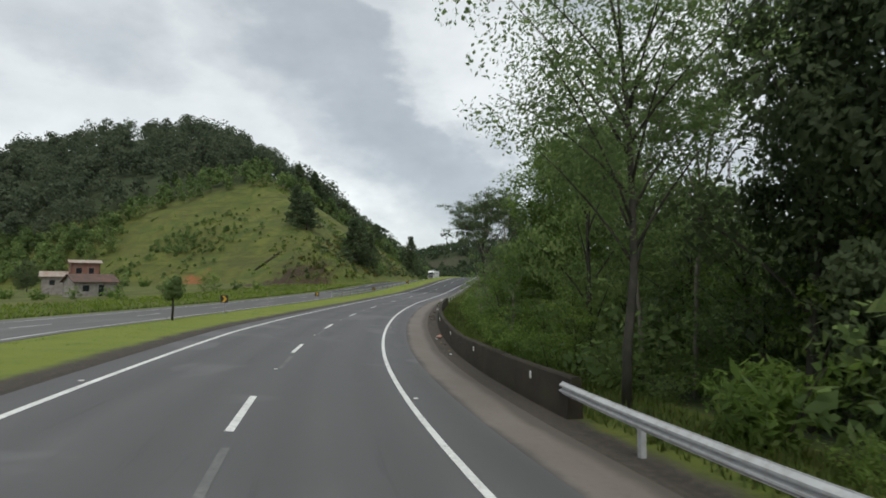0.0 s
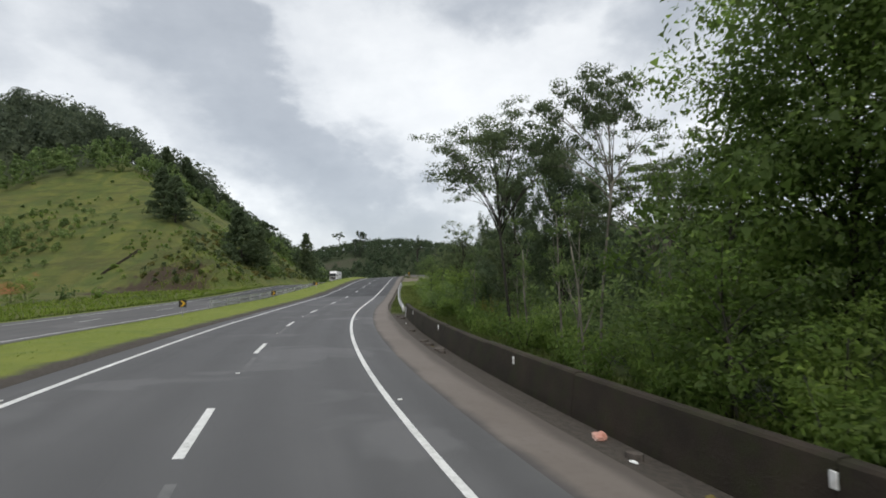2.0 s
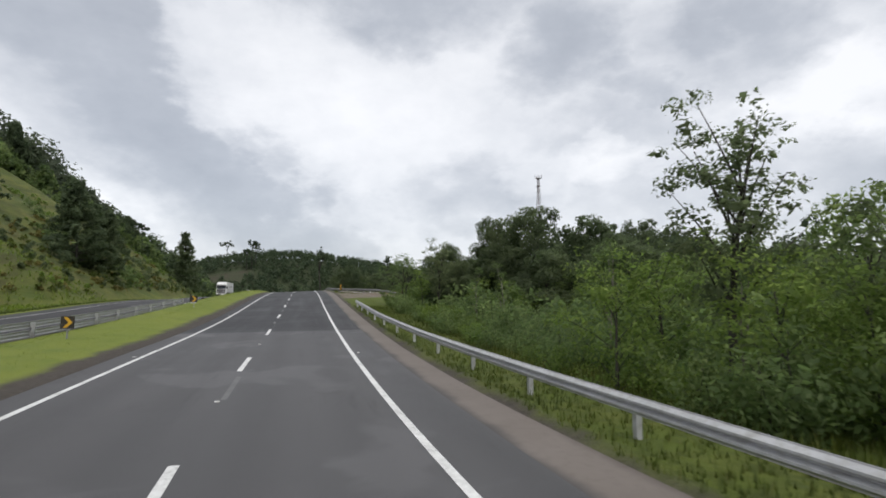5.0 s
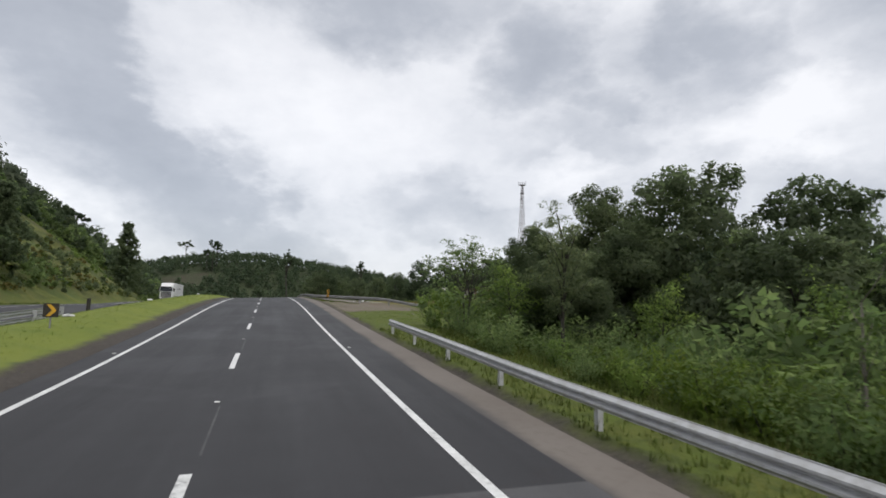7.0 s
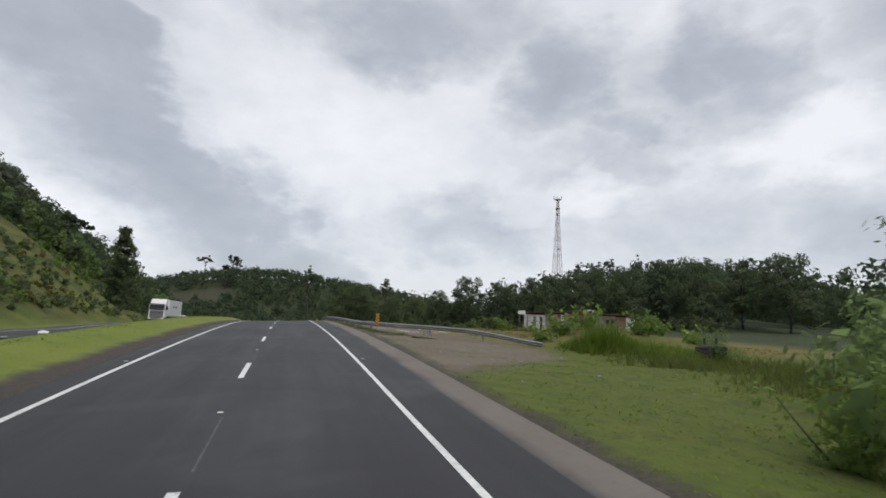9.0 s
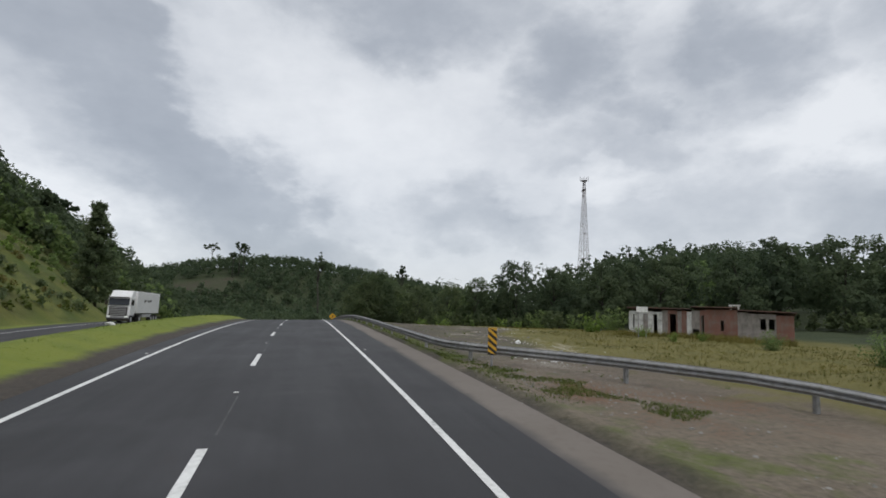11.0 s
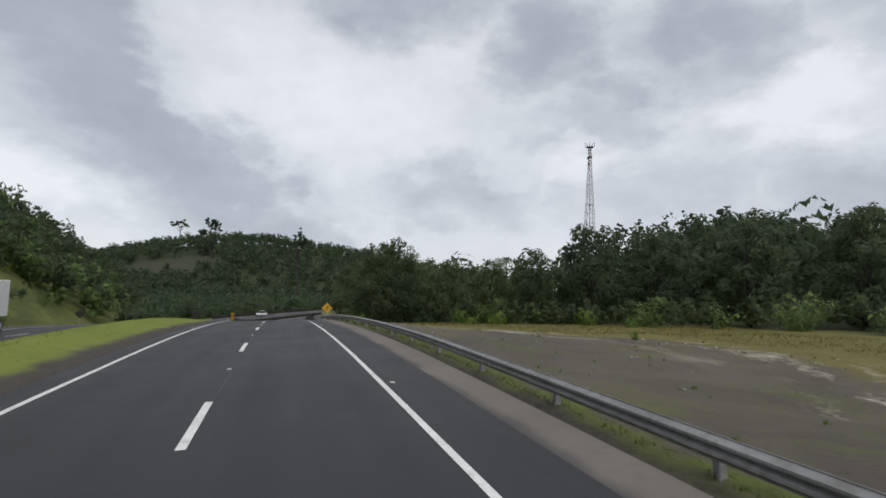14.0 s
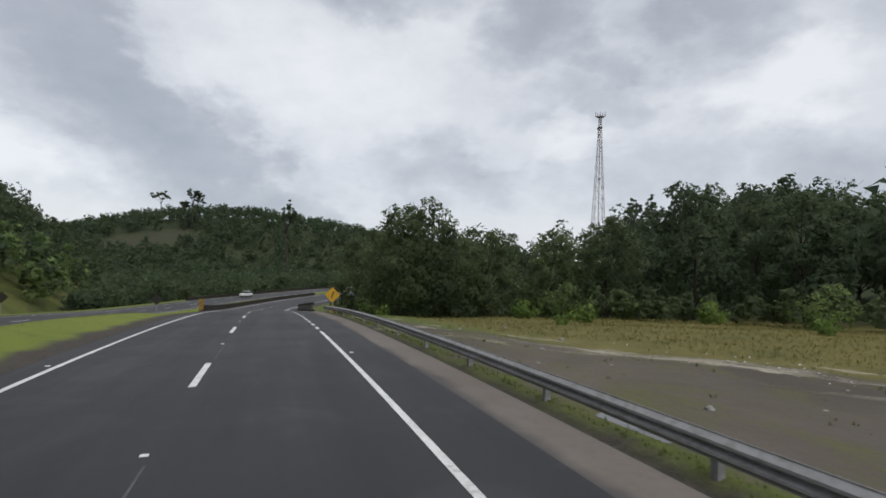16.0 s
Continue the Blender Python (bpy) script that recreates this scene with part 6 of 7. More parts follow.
R3 = np.random.default_rng(77)
FAR = "dense green tree standing deeper in the wood"
patterns = {
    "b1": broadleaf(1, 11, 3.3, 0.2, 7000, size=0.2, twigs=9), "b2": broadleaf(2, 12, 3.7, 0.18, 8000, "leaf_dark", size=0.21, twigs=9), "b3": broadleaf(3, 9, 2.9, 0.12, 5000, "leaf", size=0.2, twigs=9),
    "b4": dome(4, 12, 3.9, 0.04, 4600, "leaf_deep", "dark dense broadleaf tree deep in the wood", 0.36, 0.7, sides=3),
    "b6": dome(6, 10, 3.6, 0.04, 5200, "leaf", FAR, 0.28, 0.7, sides=3),
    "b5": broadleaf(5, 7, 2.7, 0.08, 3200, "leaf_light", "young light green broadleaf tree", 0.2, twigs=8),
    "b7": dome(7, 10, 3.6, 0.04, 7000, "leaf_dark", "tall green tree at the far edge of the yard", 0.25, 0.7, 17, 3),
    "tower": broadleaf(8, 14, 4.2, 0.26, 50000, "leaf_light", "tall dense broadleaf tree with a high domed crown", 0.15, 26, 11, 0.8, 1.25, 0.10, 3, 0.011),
    "big": broadleaf(15, 17, 3.9, 0.46, 23000, "leaf", "large roadside tree with a high airy crown", 0.14, 18, 10, fill=0.8, core=0.06, girth=0.0095),
    "u1": acacia(11, 10, 3.0, 0.58, 6000, 0.16, 0.25, 7, twigs=5), "u2": acacia(12, 10.5, 3.5, 0.56, 19000, 0.14, 0.30, 12, 1, bark="bark", girth=0.0075, twigs=9), "u3": acacia(13, 11, 3.4, 0.66, 11000, 0.17, 0.30, 10, 1, girth=0.0075, twigs=6),
    "p1": pine(21, 10.5, 5.4, 2, cone=0.84, needles=46, size=0.32, broad=0.2, fat=0.38, tall=0.85, tiers=11, arms=5, sides=3, inner=4), "p2": pine(22, 10, 5.2, 2, cone=0.80, needles=46, size=0.32, broad=0.2, fat=0.38, tall=0.85, tiers=11, arms=5, sides=3, inner=4),
    "e1": broadleaf(31, 8.5, 1.5, 0.45, 4200, "leaf_dark", "slim upright tree with a loose airy crown", 0.15, 15, 8, fill=0.7),
    "droop": acacia(33, 7.5, 3.4, 0.42, 4200, 0.2, 0.55, 9, 2, "leaf", "bark", "low leaning tree with drooping leafy branches", 0.36, 5),
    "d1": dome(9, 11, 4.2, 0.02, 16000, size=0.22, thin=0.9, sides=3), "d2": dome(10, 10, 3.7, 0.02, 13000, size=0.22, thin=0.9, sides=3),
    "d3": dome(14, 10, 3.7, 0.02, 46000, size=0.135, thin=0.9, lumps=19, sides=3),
    "s1": sapling(41), "s2": sapling(42, 6.5, 380), "s3": sapling(43, 4, 400),
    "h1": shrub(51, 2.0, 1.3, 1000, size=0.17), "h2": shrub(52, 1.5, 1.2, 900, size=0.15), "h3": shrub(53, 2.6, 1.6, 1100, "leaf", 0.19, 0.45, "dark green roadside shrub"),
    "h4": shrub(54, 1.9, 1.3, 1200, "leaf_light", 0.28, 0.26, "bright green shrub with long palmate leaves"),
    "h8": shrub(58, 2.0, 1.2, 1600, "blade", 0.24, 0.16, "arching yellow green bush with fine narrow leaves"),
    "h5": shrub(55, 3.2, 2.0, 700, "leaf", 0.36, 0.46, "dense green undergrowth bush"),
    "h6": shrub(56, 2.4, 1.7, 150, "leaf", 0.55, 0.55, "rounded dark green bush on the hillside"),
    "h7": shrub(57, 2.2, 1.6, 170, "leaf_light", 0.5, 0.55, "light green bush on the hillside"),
}
TALL = {"b1": 10.6, "b2": 11.6, "b3": 8.6, "b4": 11.6, "b6": 9.7, "b5": 6.8, "b7": 9.7, "tower": 13.6, "d1": 10.7, "d2": 9.7, "d3": 9.7, "droop": 7.7, "u1": 10.0, "u2": 10.7, "u3": 11.2}


def put_at(key, s, off, size=1.0, high=1.0, turn=None):
    x, y = at_road(s, off)
    return stand(patterns[key], x, y, R3.random() * 360 if turn is None else turn, size, high)


def stand_to(key, x, y, top, size=1.0):
    """A copy whose tip reaches the height top."""
    return stand(patterns[key], x, y, R3.random() * 360, size, (top - gz(x, y)) / TALL[key] / size)


# the trees that stand out, one by one
stand(patterns["big"], 9.6, 5.8, 20, 0.9, 0.92)
stand(patterns["b2"], 14.9, 5.2, 80, 1.05, 1.2)
stand_to("d3", 17.0, 3.6, 15.5, 1.15)
stand(patterns["b1"], 16.2, 8.2, 150, 0.8, 0.85)
stand(patterns["b1"], 17.5, 12.5, 200, 0.95, 0.8)
stand_to("u1", 15.6, 10.6, 11.5, 0.9)
stand_to("u1", 14.2, 11.6, 10.5, 0.8)
stand_to("tower", 18.0, 26.75, 13.0, 1.0)
stand_to("b1", 13.9, 15.3, 11.2, 0.85)
for x, y, k, hk in [(12.5, 14.0, 0.6, 0.8), (13.6, 26.4, 0.7, 0.85)]:
    stand(patterns["b5"], x, y, 47 * x, k, hk)
stand(patterns["b3"], 15.2, 28.0, 60, 0.85, 0.9)
stand_to("u2", 18.55, 43.2, 10.9, 1.15)
stand_to("u3", 16.2, 33.7, 9.7, 0.68)
stand_to("u1", 21.0, 34.5, 6.8, 1.15)
stand_to("u1", 26.4, 39.2, 8.8, 1.1)
for i, (x, y, k, hgt) in enumerate([(26.0, 53.6, 1.0, 1.06), (29.2, 52.0, 1.05, 1.16), (31.6, 51.4, 1.0, 1.14), (34.2, 48.6, 0.8, 0.98)]):
    stand(patterns["p1" if i % 2 else "p2"], x, y, 50 * i, k, hgt)
stand(patterns["e1"], 19.6, 45.2, 70, 0.9, 0.8)
stand(patterns["e1"], 25.6, 62.9, 0, 1.1, 0.9)
for x, y, k in [(24.4, 61.2, 0.62), (25.2, 58.2, 0.6), (23.6, 65.0, 0.55), (27.6, 66.0, 0.7), (28.4, 60.0, 0.65)]:
    stand(patterns["b5"], x, y, 37 * x, k, 0.95)
stand(patterns["e1"], 26.4, 58.8, 100, 0.9, 0.75)
stand(patterns["e1"], 38.7, 93.6, 40, 0.85, 0.95)
for key, x, y, top, k in [("d1", 50.0, 93.3, 11.2, 1.0), ("d2", 51.7, 87.3, 9.8, 1.0), ("droop", 40.2, 101.4, 6.7, 0.72), ("d3", 45.0, 100.5, 7.6, 0.76), ("d3", 50.4, 98.6, 10.4, 1.05), ("d3", 42.4, 96.4, 5.6, 0.7), ("d3", 46.5, 95.0, 7.5, 0.8), ("d2", 44.5, 86.0, 6.2, 0.8), ("d1", 46.0, 80.0, 6.8, 0.8), ("d2", 41.5, 76.0, 5.6, 0.75), ("b2", 20.8, 23.6, 11.5, 1.0), ("b1", 18.6, 18.6, 9.0, 0.9), ("b3", 24.0, 19.5, 9.5, 1.1), ("b5", 17.0, 30.5, 6.0, 0.8)]:
    stand_to(key, x, y, top, k)
for x, y, k, key in [(42.4, 100.0, 1.0, "h5"), (43.6, 98.2, 0.9, "h3"), (41.2, 103.0, 1.0, "h5"), (45.4, 102.6, 1.1, "h5"), (40.6, 104.6, 0.9, "h1"), (44.0, 104.8, 1.1, "h1"), (42.0, 97.4, 0.8, "h3"), (47.2, 103.6, 1.1, "h5")]:
    stand(patterns[key], x, y, 61 * x, k, 1.0)
for s, off, k in [(90.4, 10.2, 0.8), (91.6, 10.0, 0.7), (93.4, 10.6, 0.8), (88.4, 10.3, 0.75), (86.6, 10.8, 0.7), (95.6, 10.2, 0.6)]:
    put_at("h8", s, off, k)
put_at("h4", 2.5, 10.6, 1.2, 1.1)
put_at("h4", 4.2, 11.6, 0.9)
for s, off, key, k in [(34.5, 10.6, "s1", 1.0), (38.0, 11.3, "s2", 1.0), (38.4, 12.2, "s2", 0.9), (44, 12.1, "s1", 1.1), (47, 12.6, "s3", 1.0), (51, 13.2, "s2", 0.8), (54.5, 11.7, "s3", 1.1), (29, 11.5, "s1", 0.8), (88, 13.5, "s1", 0.8), (90, 12.3, "s3", 0.9), (70, 13.5, "s1", 0.8), (76, 13, "s2", 0.7), (23, 10.8, "s3", 1.0), (64, 13.2, "s1", 0.9)]:
    put_at(key, s, off, k)
for s, off, key, k in [(14, 10.2, "h1", 0.9), (17, 10.4, "h1", 1.0), (20, 10.0, "h4", 0.9), (22.5, 10.6, "h1", 1.1), (25, 10.0, "h1", 0.9), (26.5, 11.4, "h1", 1.3), (29, 10.4, "h4", 0.9), (31, 11.2, "h1", 1.2), (33, 10.2, "h2", 1.0), (36, 10.6, "h1", 1.0), (41, 11.0, "h1", 1.1), (47, 10.8, "h1", 1.0), (52, 11.2, "h4", 1.0), (27, 12.6, "b5", 0.45), (33, 13.2, "b5", 0.5), (22, 12.4, "b5", 0.45)]:
    put_at(key, s, off, k)
# the wood behind them, in loose rows
for off, gap, keys, big in [(16.5, 3.9, ("b5", "b3", "b5"), 0.7), (21, 6.0, ("b6", "b6", "b6"), 0.9), (29, 6.0, ("b6", "b6"), 1.05)]:
    s = -42.0
    while s < 101:
        o = off + R3.normal() * 1.2
        k = big * (0.85 + 0.3 * R3.random())
        if 29 < s < 62:
            k *= 0.42 if off < 28 else 0.6
        elif s > 56:
            k *= 0.68
        if off > 15 or s < 29 or s > 62:
            put_at(keys[int(R3.integers(len(keys)))], s, o, k, 0.95 + 0.2 * R3.random())
        s += gap * (0.75 + 0.5 * R3.random())
# undergrowth against the barrier and the rail
s = -22.0
while s < 110:
    for off, keys in ((10.6, ("h1", "h2", "h4", "h1") if 12 < s < 62 else ("h3", "h2")), (12.4, ("h1", "h3", "h1", "h4") if 12 < s < 62 else ("h3", "h5")), (16.0, ("h3", "h5"))):
        if off < 13 and -1 < s < 6:
            continue
        if off < 11 and R3.random() < (0.35 if s < 30 else 0.7):
            continue
        put_at(keys[int(R3.integers(len(keys)))], s + R3.random() * 2, off + R3.normal() * 0.5 + (1.0 if s > 60 else 0) + (1.5 if s > 98 else 0), 0.6 + 0.5 * R3.random())
    s += 2.3
for s, off, k, key in [(107, 12.5, 0.6, "b5"), (109, 10.8, 0.7, "h3"), (111, 12.2, 0.9, "h1"), (113, 13.4, 0.8, "h3"), (117, 17, 1.0, "h5"), (120, 20, 1.1, "h3"), (122, 24, 1.2, "h5"), (126, 28, 1.2, "h1"), (118, 28, 0.9, "h7"), (113, 24, 0.7, "b6"), (118, 34, 0.8, "b4"), (122, 42, 0.9, "b6"), (128, 50, 1.0, "b4")]:
    put_at(key, s, off, k)
# edge of the wood past the yard
for s, off, k, key in [(229, 12.5, 0.8, "b7"), (231, 15.5, 0.95, "b7"), (234, 19, 0.95, "b7"), (240, 14, 0.95, "b7"), (236, 24, 1.0, "b7"), (244, 21, 1.0, "b6"), (250, 27, 1.05, "b7"), (248, 12, 0.9, "b7"), (231, 29, 0.9, "b7"), (229, 34, 0.95, "b7"), (239, 33, 1.0, "b6"), (224, 40, 1.0, "b4")]:
    put_at(key, s, off, k * (1.2 if off < 28 else 1.1), 1.05)
for s, off, k, key in [(216, 44, 1.0, "b4"), (226, 50, 1.1, "b4"), (207, 48, 1.0, "b4"), (198, 52, 1.0, "b4"), (214, 56, 1.1, "b4"), (236, 42, 1.1, "b4"), (204, 60, 1.1, "b4"), (190, 58, 1.0, "b4"), (193, 68, 1.15, "b4"), (224, 62, 1.15, "b4"), (212, 70, 1.15, "b6"), (180, 64, 1.05, "b4"), (182, 75, 1.1, "b4"), (170, 72, 1.1, "b4"), (256, 16, 0.9, "b7"), (262, 22, 1.0, "b6"), (270, 16, 1.0, "b7"), (258, 34, 1.1, "b4"), (282, 17, 1.0, "b6"), (296, 16, 1.0, "b7"), (310, 16, 1.0, "b6"), (326, 16, 1.0, "b7")]:
    put_at(key, s, off, k * (0.98 if off < 28 else 0.95), 1.0)
for s, off, k, key in [(224, 22, 0.8, "h7"), (219, 25, 0.8, "h7"), (226, 27, 1.0, "h5"), (222, 31, 1.0, "h6"), (216, 34, 0.9, "h7"), (214, 20, 0.45, "h7"), (210, 38, 1.0, "h5"), (204, 41, 0.9, "h6"), (198, 44, 1.0, "h5"), (192, 46, 0.9, "h6"), (186, 50, 1.0, "h5"), (188, 20.2, 0.35, "h2"), (206, 33, 0.6, "h7"), (226, 10.5, 0.5, "h7"), (229, 9.5, 0.6, "h6"), (181, 31, 1.0, "h7")]:
    put_at(key, s, off, k)
s = 66.0
while s < 106:
    put_at(("h3", "h2", "h3")[int(R3.integers(3))], s, 9.6 + R3.random() * 1.6, 0.45 + 0.35 * R3.random())
    s += 1.5
# left side: the pines of the cutting, and trees by the house
big_pine = {"a": pine(61, 17, 6.0, 2, "tall dark pine on the grassy slope", 0.10, 0.6, 24, 0.7, 0.62, 0.88, 12, 6, 0.4, 3, 3, 0.2), "b": pine(62, 20, 6.2, 2, "tall dark conical pine beside the road", 0.08, 0.6, 24, 0.7, 0.62, 0.92, 13, 6, 0.4, 3, 3, 0.2)}
for key, x, y, hk, k in [("b", 47.4, 235, 0.95, 0.95), ("a", 16, 165.4, 0.86, 1.0), ("a", 20, 170, 0.75, 0.85), ("a", 0.5, 178, 0.8, 0.9), ("a", -2.5, 184, 0.9, 0.9), ("a", 4.5, 249, 0.95, 1.0), ("b", -2, 246, 0.8, 0.95), ("a", 9, 254, 0.85, 0.9), ("a", 23, 232, 0.5, 0.7), ("b", 36, 262, 0.6, 0.7), ("a", 27, 246, 0.55, 0.7), ("a", 40, 306, 0.75, 0.9), ("b", 31, 290, 0.7, 0.8), ("a", 18, 262, 0.75, 0.9)]:
    stand(big_pine[key], x, y, R3.random() * 360, k, hk)
for x, y, key, k in [(-62, 112, "b7", 0.7), (-70, 120, "b7", 0.8), (-55, 122, "b7", 0.7), (-46, 126, "b6", 0.6), (-80, 108, "b7", 0.7), (-88, 118, "b6", 0.8), (-25, 108, "h5", 1.0), (-22, 104, "h6", 1.1), (-30, 92, "h7", 0.9), (-34, 88, "h6", 0.8), (-38, 86, "h7", 0.9), (-44, 90, "h7", 1.0), (-17, 110, "b5", 0.55), (-20, 116, "b5", 0.5), (-50, 88, "h7", 1.1), (-56, 92, "h7", 1.2), (-64, 90, "h7", 1.2), (-72, 92, "h6", 1.2), (-14, 118, "h6", 1.0), (-27, 86, "h7", 0.7), (-20, 92, "h6", 0.6), (-10, 122, "h7", 0.8), (-33, 104, "h6", 1.1), (-45.5, 151, "h6", 1.5), (-38, 140, "h7", 1.3), (-30, 128, "h6", 1.1)]:
    stand(patterns[key], x, y, R3.random() * 360, k)
for s, off, k, key in [(138, 16.5, 0.6, "h7"), (139, 18.5, 0.8, "h7"), (140, 21, 0.85, "h7"), (137, 23, 0.8, "h7"), (139, 25.5, 0.8, "h7"), (138, 28, 0.7, "h7"), (126, 27, 0.6, "h1"), (146, 28.5, 0.9, "h1"), (150, 30, 0.8, "h3"), (130, 23, 0.6, "h1"), (134, 26, 0.7, "h3"), (165, 29, 0.5, "h2"), (172, 31, 0.6, "h1"), (158, 31, 0.6, "h3"), (168, 34, 0.5, "h1")]:
    put_at(key, s, off, k)
for t in (*patterns.values(), *big_pine.values()):
    drop(t)


# ---- far woods ----
def forest(name, seed, spots, label, leaf, per=60, size=1.1, tall=(7, 12), lumps=5, slim=(0.26, 0.46)):
    """Many trees seen only from afar, in one mesh: each an uneven dome of leafy lumps."""
    rng = np.random.default_rng(seed)
    x, y = spots[:, 0], spots[:, 1]
    z = height(x, y)
    clumps = []
    for i in range(len(x)):
        h = tall[0] + (tall[1] - tall[0]) * rng.random() ** 1.4
        w = h * rng.uniform(*slim)
        a0 = rng.random() * 6.283
        for j in range(lumps):
            u = j / (lumps - 1)
            an, d = a0 + j * 2.4, w * (0.62 - 0.55 * u) * (0.7 + 0.5 * rng.random())
            q = w * (0.62 - 0.2 * u) * (0.75 + 0.4 * rng.random())
            clumps.append((x[i] + d * math.cos(an), y[i] + d * math.sin(an), z[i] + h * (0.34 + 0.52 * u) + rng.normal() * 0.04 * h, q, q, q * 0.72, per / lumps))
    V, F, N = leaf_cloud(rng, clumps, size, size * 0.95, 0.35, 0.9, 0.84, sides=3)
    return tagged(new(name, quick_mesh(name, V, F, M[leaf], N)), label, "forest", kind="stuff")


def scatter(seed, x0, x1, y0, y1, gap, keep):
    rng = np.random.default_rng(seed)
    n = int((x1 - x0) * (y1 - y0) / gap ** 2)
    x, y = rng.uniform(x0, x1, n), rng.uniform(y0, y1, n)
    ok = keep(x, y)
    return np.stack([x[ok], y[ok]], 1)


def on_left_hill(x, y):
    line = np.interp(x, [-400, -110, -80, -62, -40, -12, 3, 18, 38, 60, 90, 110], [300, 196, 206, 226, 232, 226, 226, 240, 256, 268, 300, 345])
    return (inside(x, y) > 3) & (y > line) & (y < 470)


def on_right_hill(x, y):
    s, off = station(x, y)
    return (off > np.interp(s, [150, 180, 230, 300, 420], [85, 70, 48, 26, 18])) & (s > 120)


CLEAR = (142.0, 25.0, 548.0, 15.0)


def on_far_hill(x, y):
    s, off = station(x, y)
    return ((off > 16) | (off < -24)) & (inside(x, y) < 0) & ~((np.abs(x - CLEAR[0]) < CLEAR[1]) & (np.abs(y - CLEAR[2]) < CLEAR[3]))


forest("forest", 201, scatter(1, -300, 110, 190, 440, 8.2, lambda x, y: on_left_hill(x, y - 22) & (x < 28)), "dark tall forest with rounded crowns on the steep hill", "leaf_crest", 230, 1.15, (9, 18), 8, (0.34, 0.56))
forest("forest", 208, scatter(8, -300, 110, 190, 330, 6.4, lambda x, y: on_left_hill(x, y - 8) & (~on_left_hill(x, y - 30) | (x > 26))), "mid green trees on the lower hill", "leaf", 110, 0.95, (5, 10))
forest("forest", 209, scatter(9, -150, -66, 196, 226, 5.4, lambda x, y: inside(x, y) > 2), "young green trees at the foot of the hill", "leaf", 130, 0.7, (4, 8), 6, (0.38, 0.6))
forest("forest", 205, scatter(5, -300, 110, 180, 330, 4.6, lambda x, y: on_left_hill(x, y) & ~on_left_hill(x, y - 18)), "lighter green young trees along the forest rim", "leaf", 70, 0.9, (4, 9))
forest("forest", 211, scatter(19, 26, 112, 240, 420, 4.8, lambda x, y: on_left_hill(x, y)), "dark trees down the flank of the left hill", "leaf_deep", 80, 0.9, (6, 12))
forest("forest", 202, scatter(2, 95, 500, 90, 420, 5.6, on_right_hill), "dark dense forest on the hill behind the yard", "leaf_deep", 88, 0.95, (7, 14))
forest("forest", 203, scatter(3, -200, 440, 430, 670, 5.0, on_far_hill), "dark green forest on the far hill", "leaf_far", 36, 1.5, (4, 9), 5, (0.42, 0.66))
forest("forest", 204, scatter(4, 60, 200, 275, 430, 4.8, lambda x, y: (inside(x, y) < 8) & on_far_hill(x, y)), "green scrub and young trees in the valley", "leaf_far", 130, 0.72, (3, 7.5), 7, (0.42, 0.66))


def below_rim(x, y):
    return (inside(x, y) > 3) & (inside(x, y) < 85) & (y < np.interp(x, [-78, -40, 5, 20, 40, 60], [208, 234, 228, 250, 290, 312]))


rb = np.random.default_rng(31)
thicket = np.stack([rb.normal(-34, 11, 110), rb.normal(194, 9, 110)], 1)
thicket = thicket[below_rim(thicket[:, 0], thicket[:, 1])]
forest("bushes", 206, np.concatenate([thicket, scatter(6, -85, 60, 140, 300, 2.1, lambda x, y: below_rim(x, y) & (wob(x, y, 15.0, 0.7) + 0.3 * wob(x, y, 4.0, 2.0) > 0.40))]), "dark green bushes scattered over the grassy hillside", "leaf", 64, 0.42, (0.8, 2.6), 6, (0.5, 0.85))
forest("bushes", 212, scatter(22, -85, 60, 140, 300, 2.4, lambda x, y: below_rim(x, y) & (wob(x, y, 9.0, 3.1) + 0.4 * wob(x, y, 2.5, 1.0) > 0.36)), "low light green scrub tufts on the grassy hillside", "leaf_light", 30, 0.36, (0.3, 1.1), 5, (0.6, 1.0))
bank = np.array([at_road(rb.uniform(118, 222), -25 - 24 * rb.random() ** 1.3) for _ in range(620)])
bank = bank[inside(bank[:, 0], bank[:, 1]) > 2]
forest("bushes", 213, bank[::3], "dark scrub on the cutting beside the far carriageway", "leaf_dark", 44, 0.4, (0.5, 1.9), 6, (0.5, 0.9))
forest("bushes", 214, bank[1::3], "tawny dry scrub on the cutting beside the far carriageway", "blade_dry", 44, 0.34, (0.3, 1.0), 5, (0.7, 1.2))
forest("bushes", 215, bank[2::3], "olive green scrub on the cutting beside the far carriageway", "blade_wild", 44, 0.36, (0.4, 1.3), 5, (0.6, 1.1))
hedge = np.array([at_road(228 - 0.55 * k + rb.normal(), 29 + 0.36 * k + rb.normal() * 2) for k in range(100)])
forest("bushes", 207, hedge, "mixed green bushes at the foot of the wood", "leaf_dark", 70, 0.5, (1.5, 3.4))


def behind_the_wood(x, y):
    s, off = station(x, y)
    return (off > 34) & (off < 88) & (s > -45) & (s < 128)


forest("forest", 210, scatter(10, 20, 150, -80, 120, 5.6, behind_the_wood), "low green wood that goes on behind the roadside trees", "leaf_far", 110, 0.85, (3.5, 6.5))


# ---- trees that stand out on the ridges ----
def emergent(x, y, top, h, seed, r=4.0, label="lone tall tree with a flat crown on the ridge"):
    h = max(h, top - gz(x, y) + 0.3)
    t = acacia(seed, h, r, 0.66, 700, 1.3, 0.16, 6, 1, "leaf_deep", "bark", label, 0.55, 3, 0.014)
    t["group"] = "lone ridge trees"
    t.matrix_basis = pose(x, y, min(top - h, gz(x, y)), 0, 0, seed * 40)


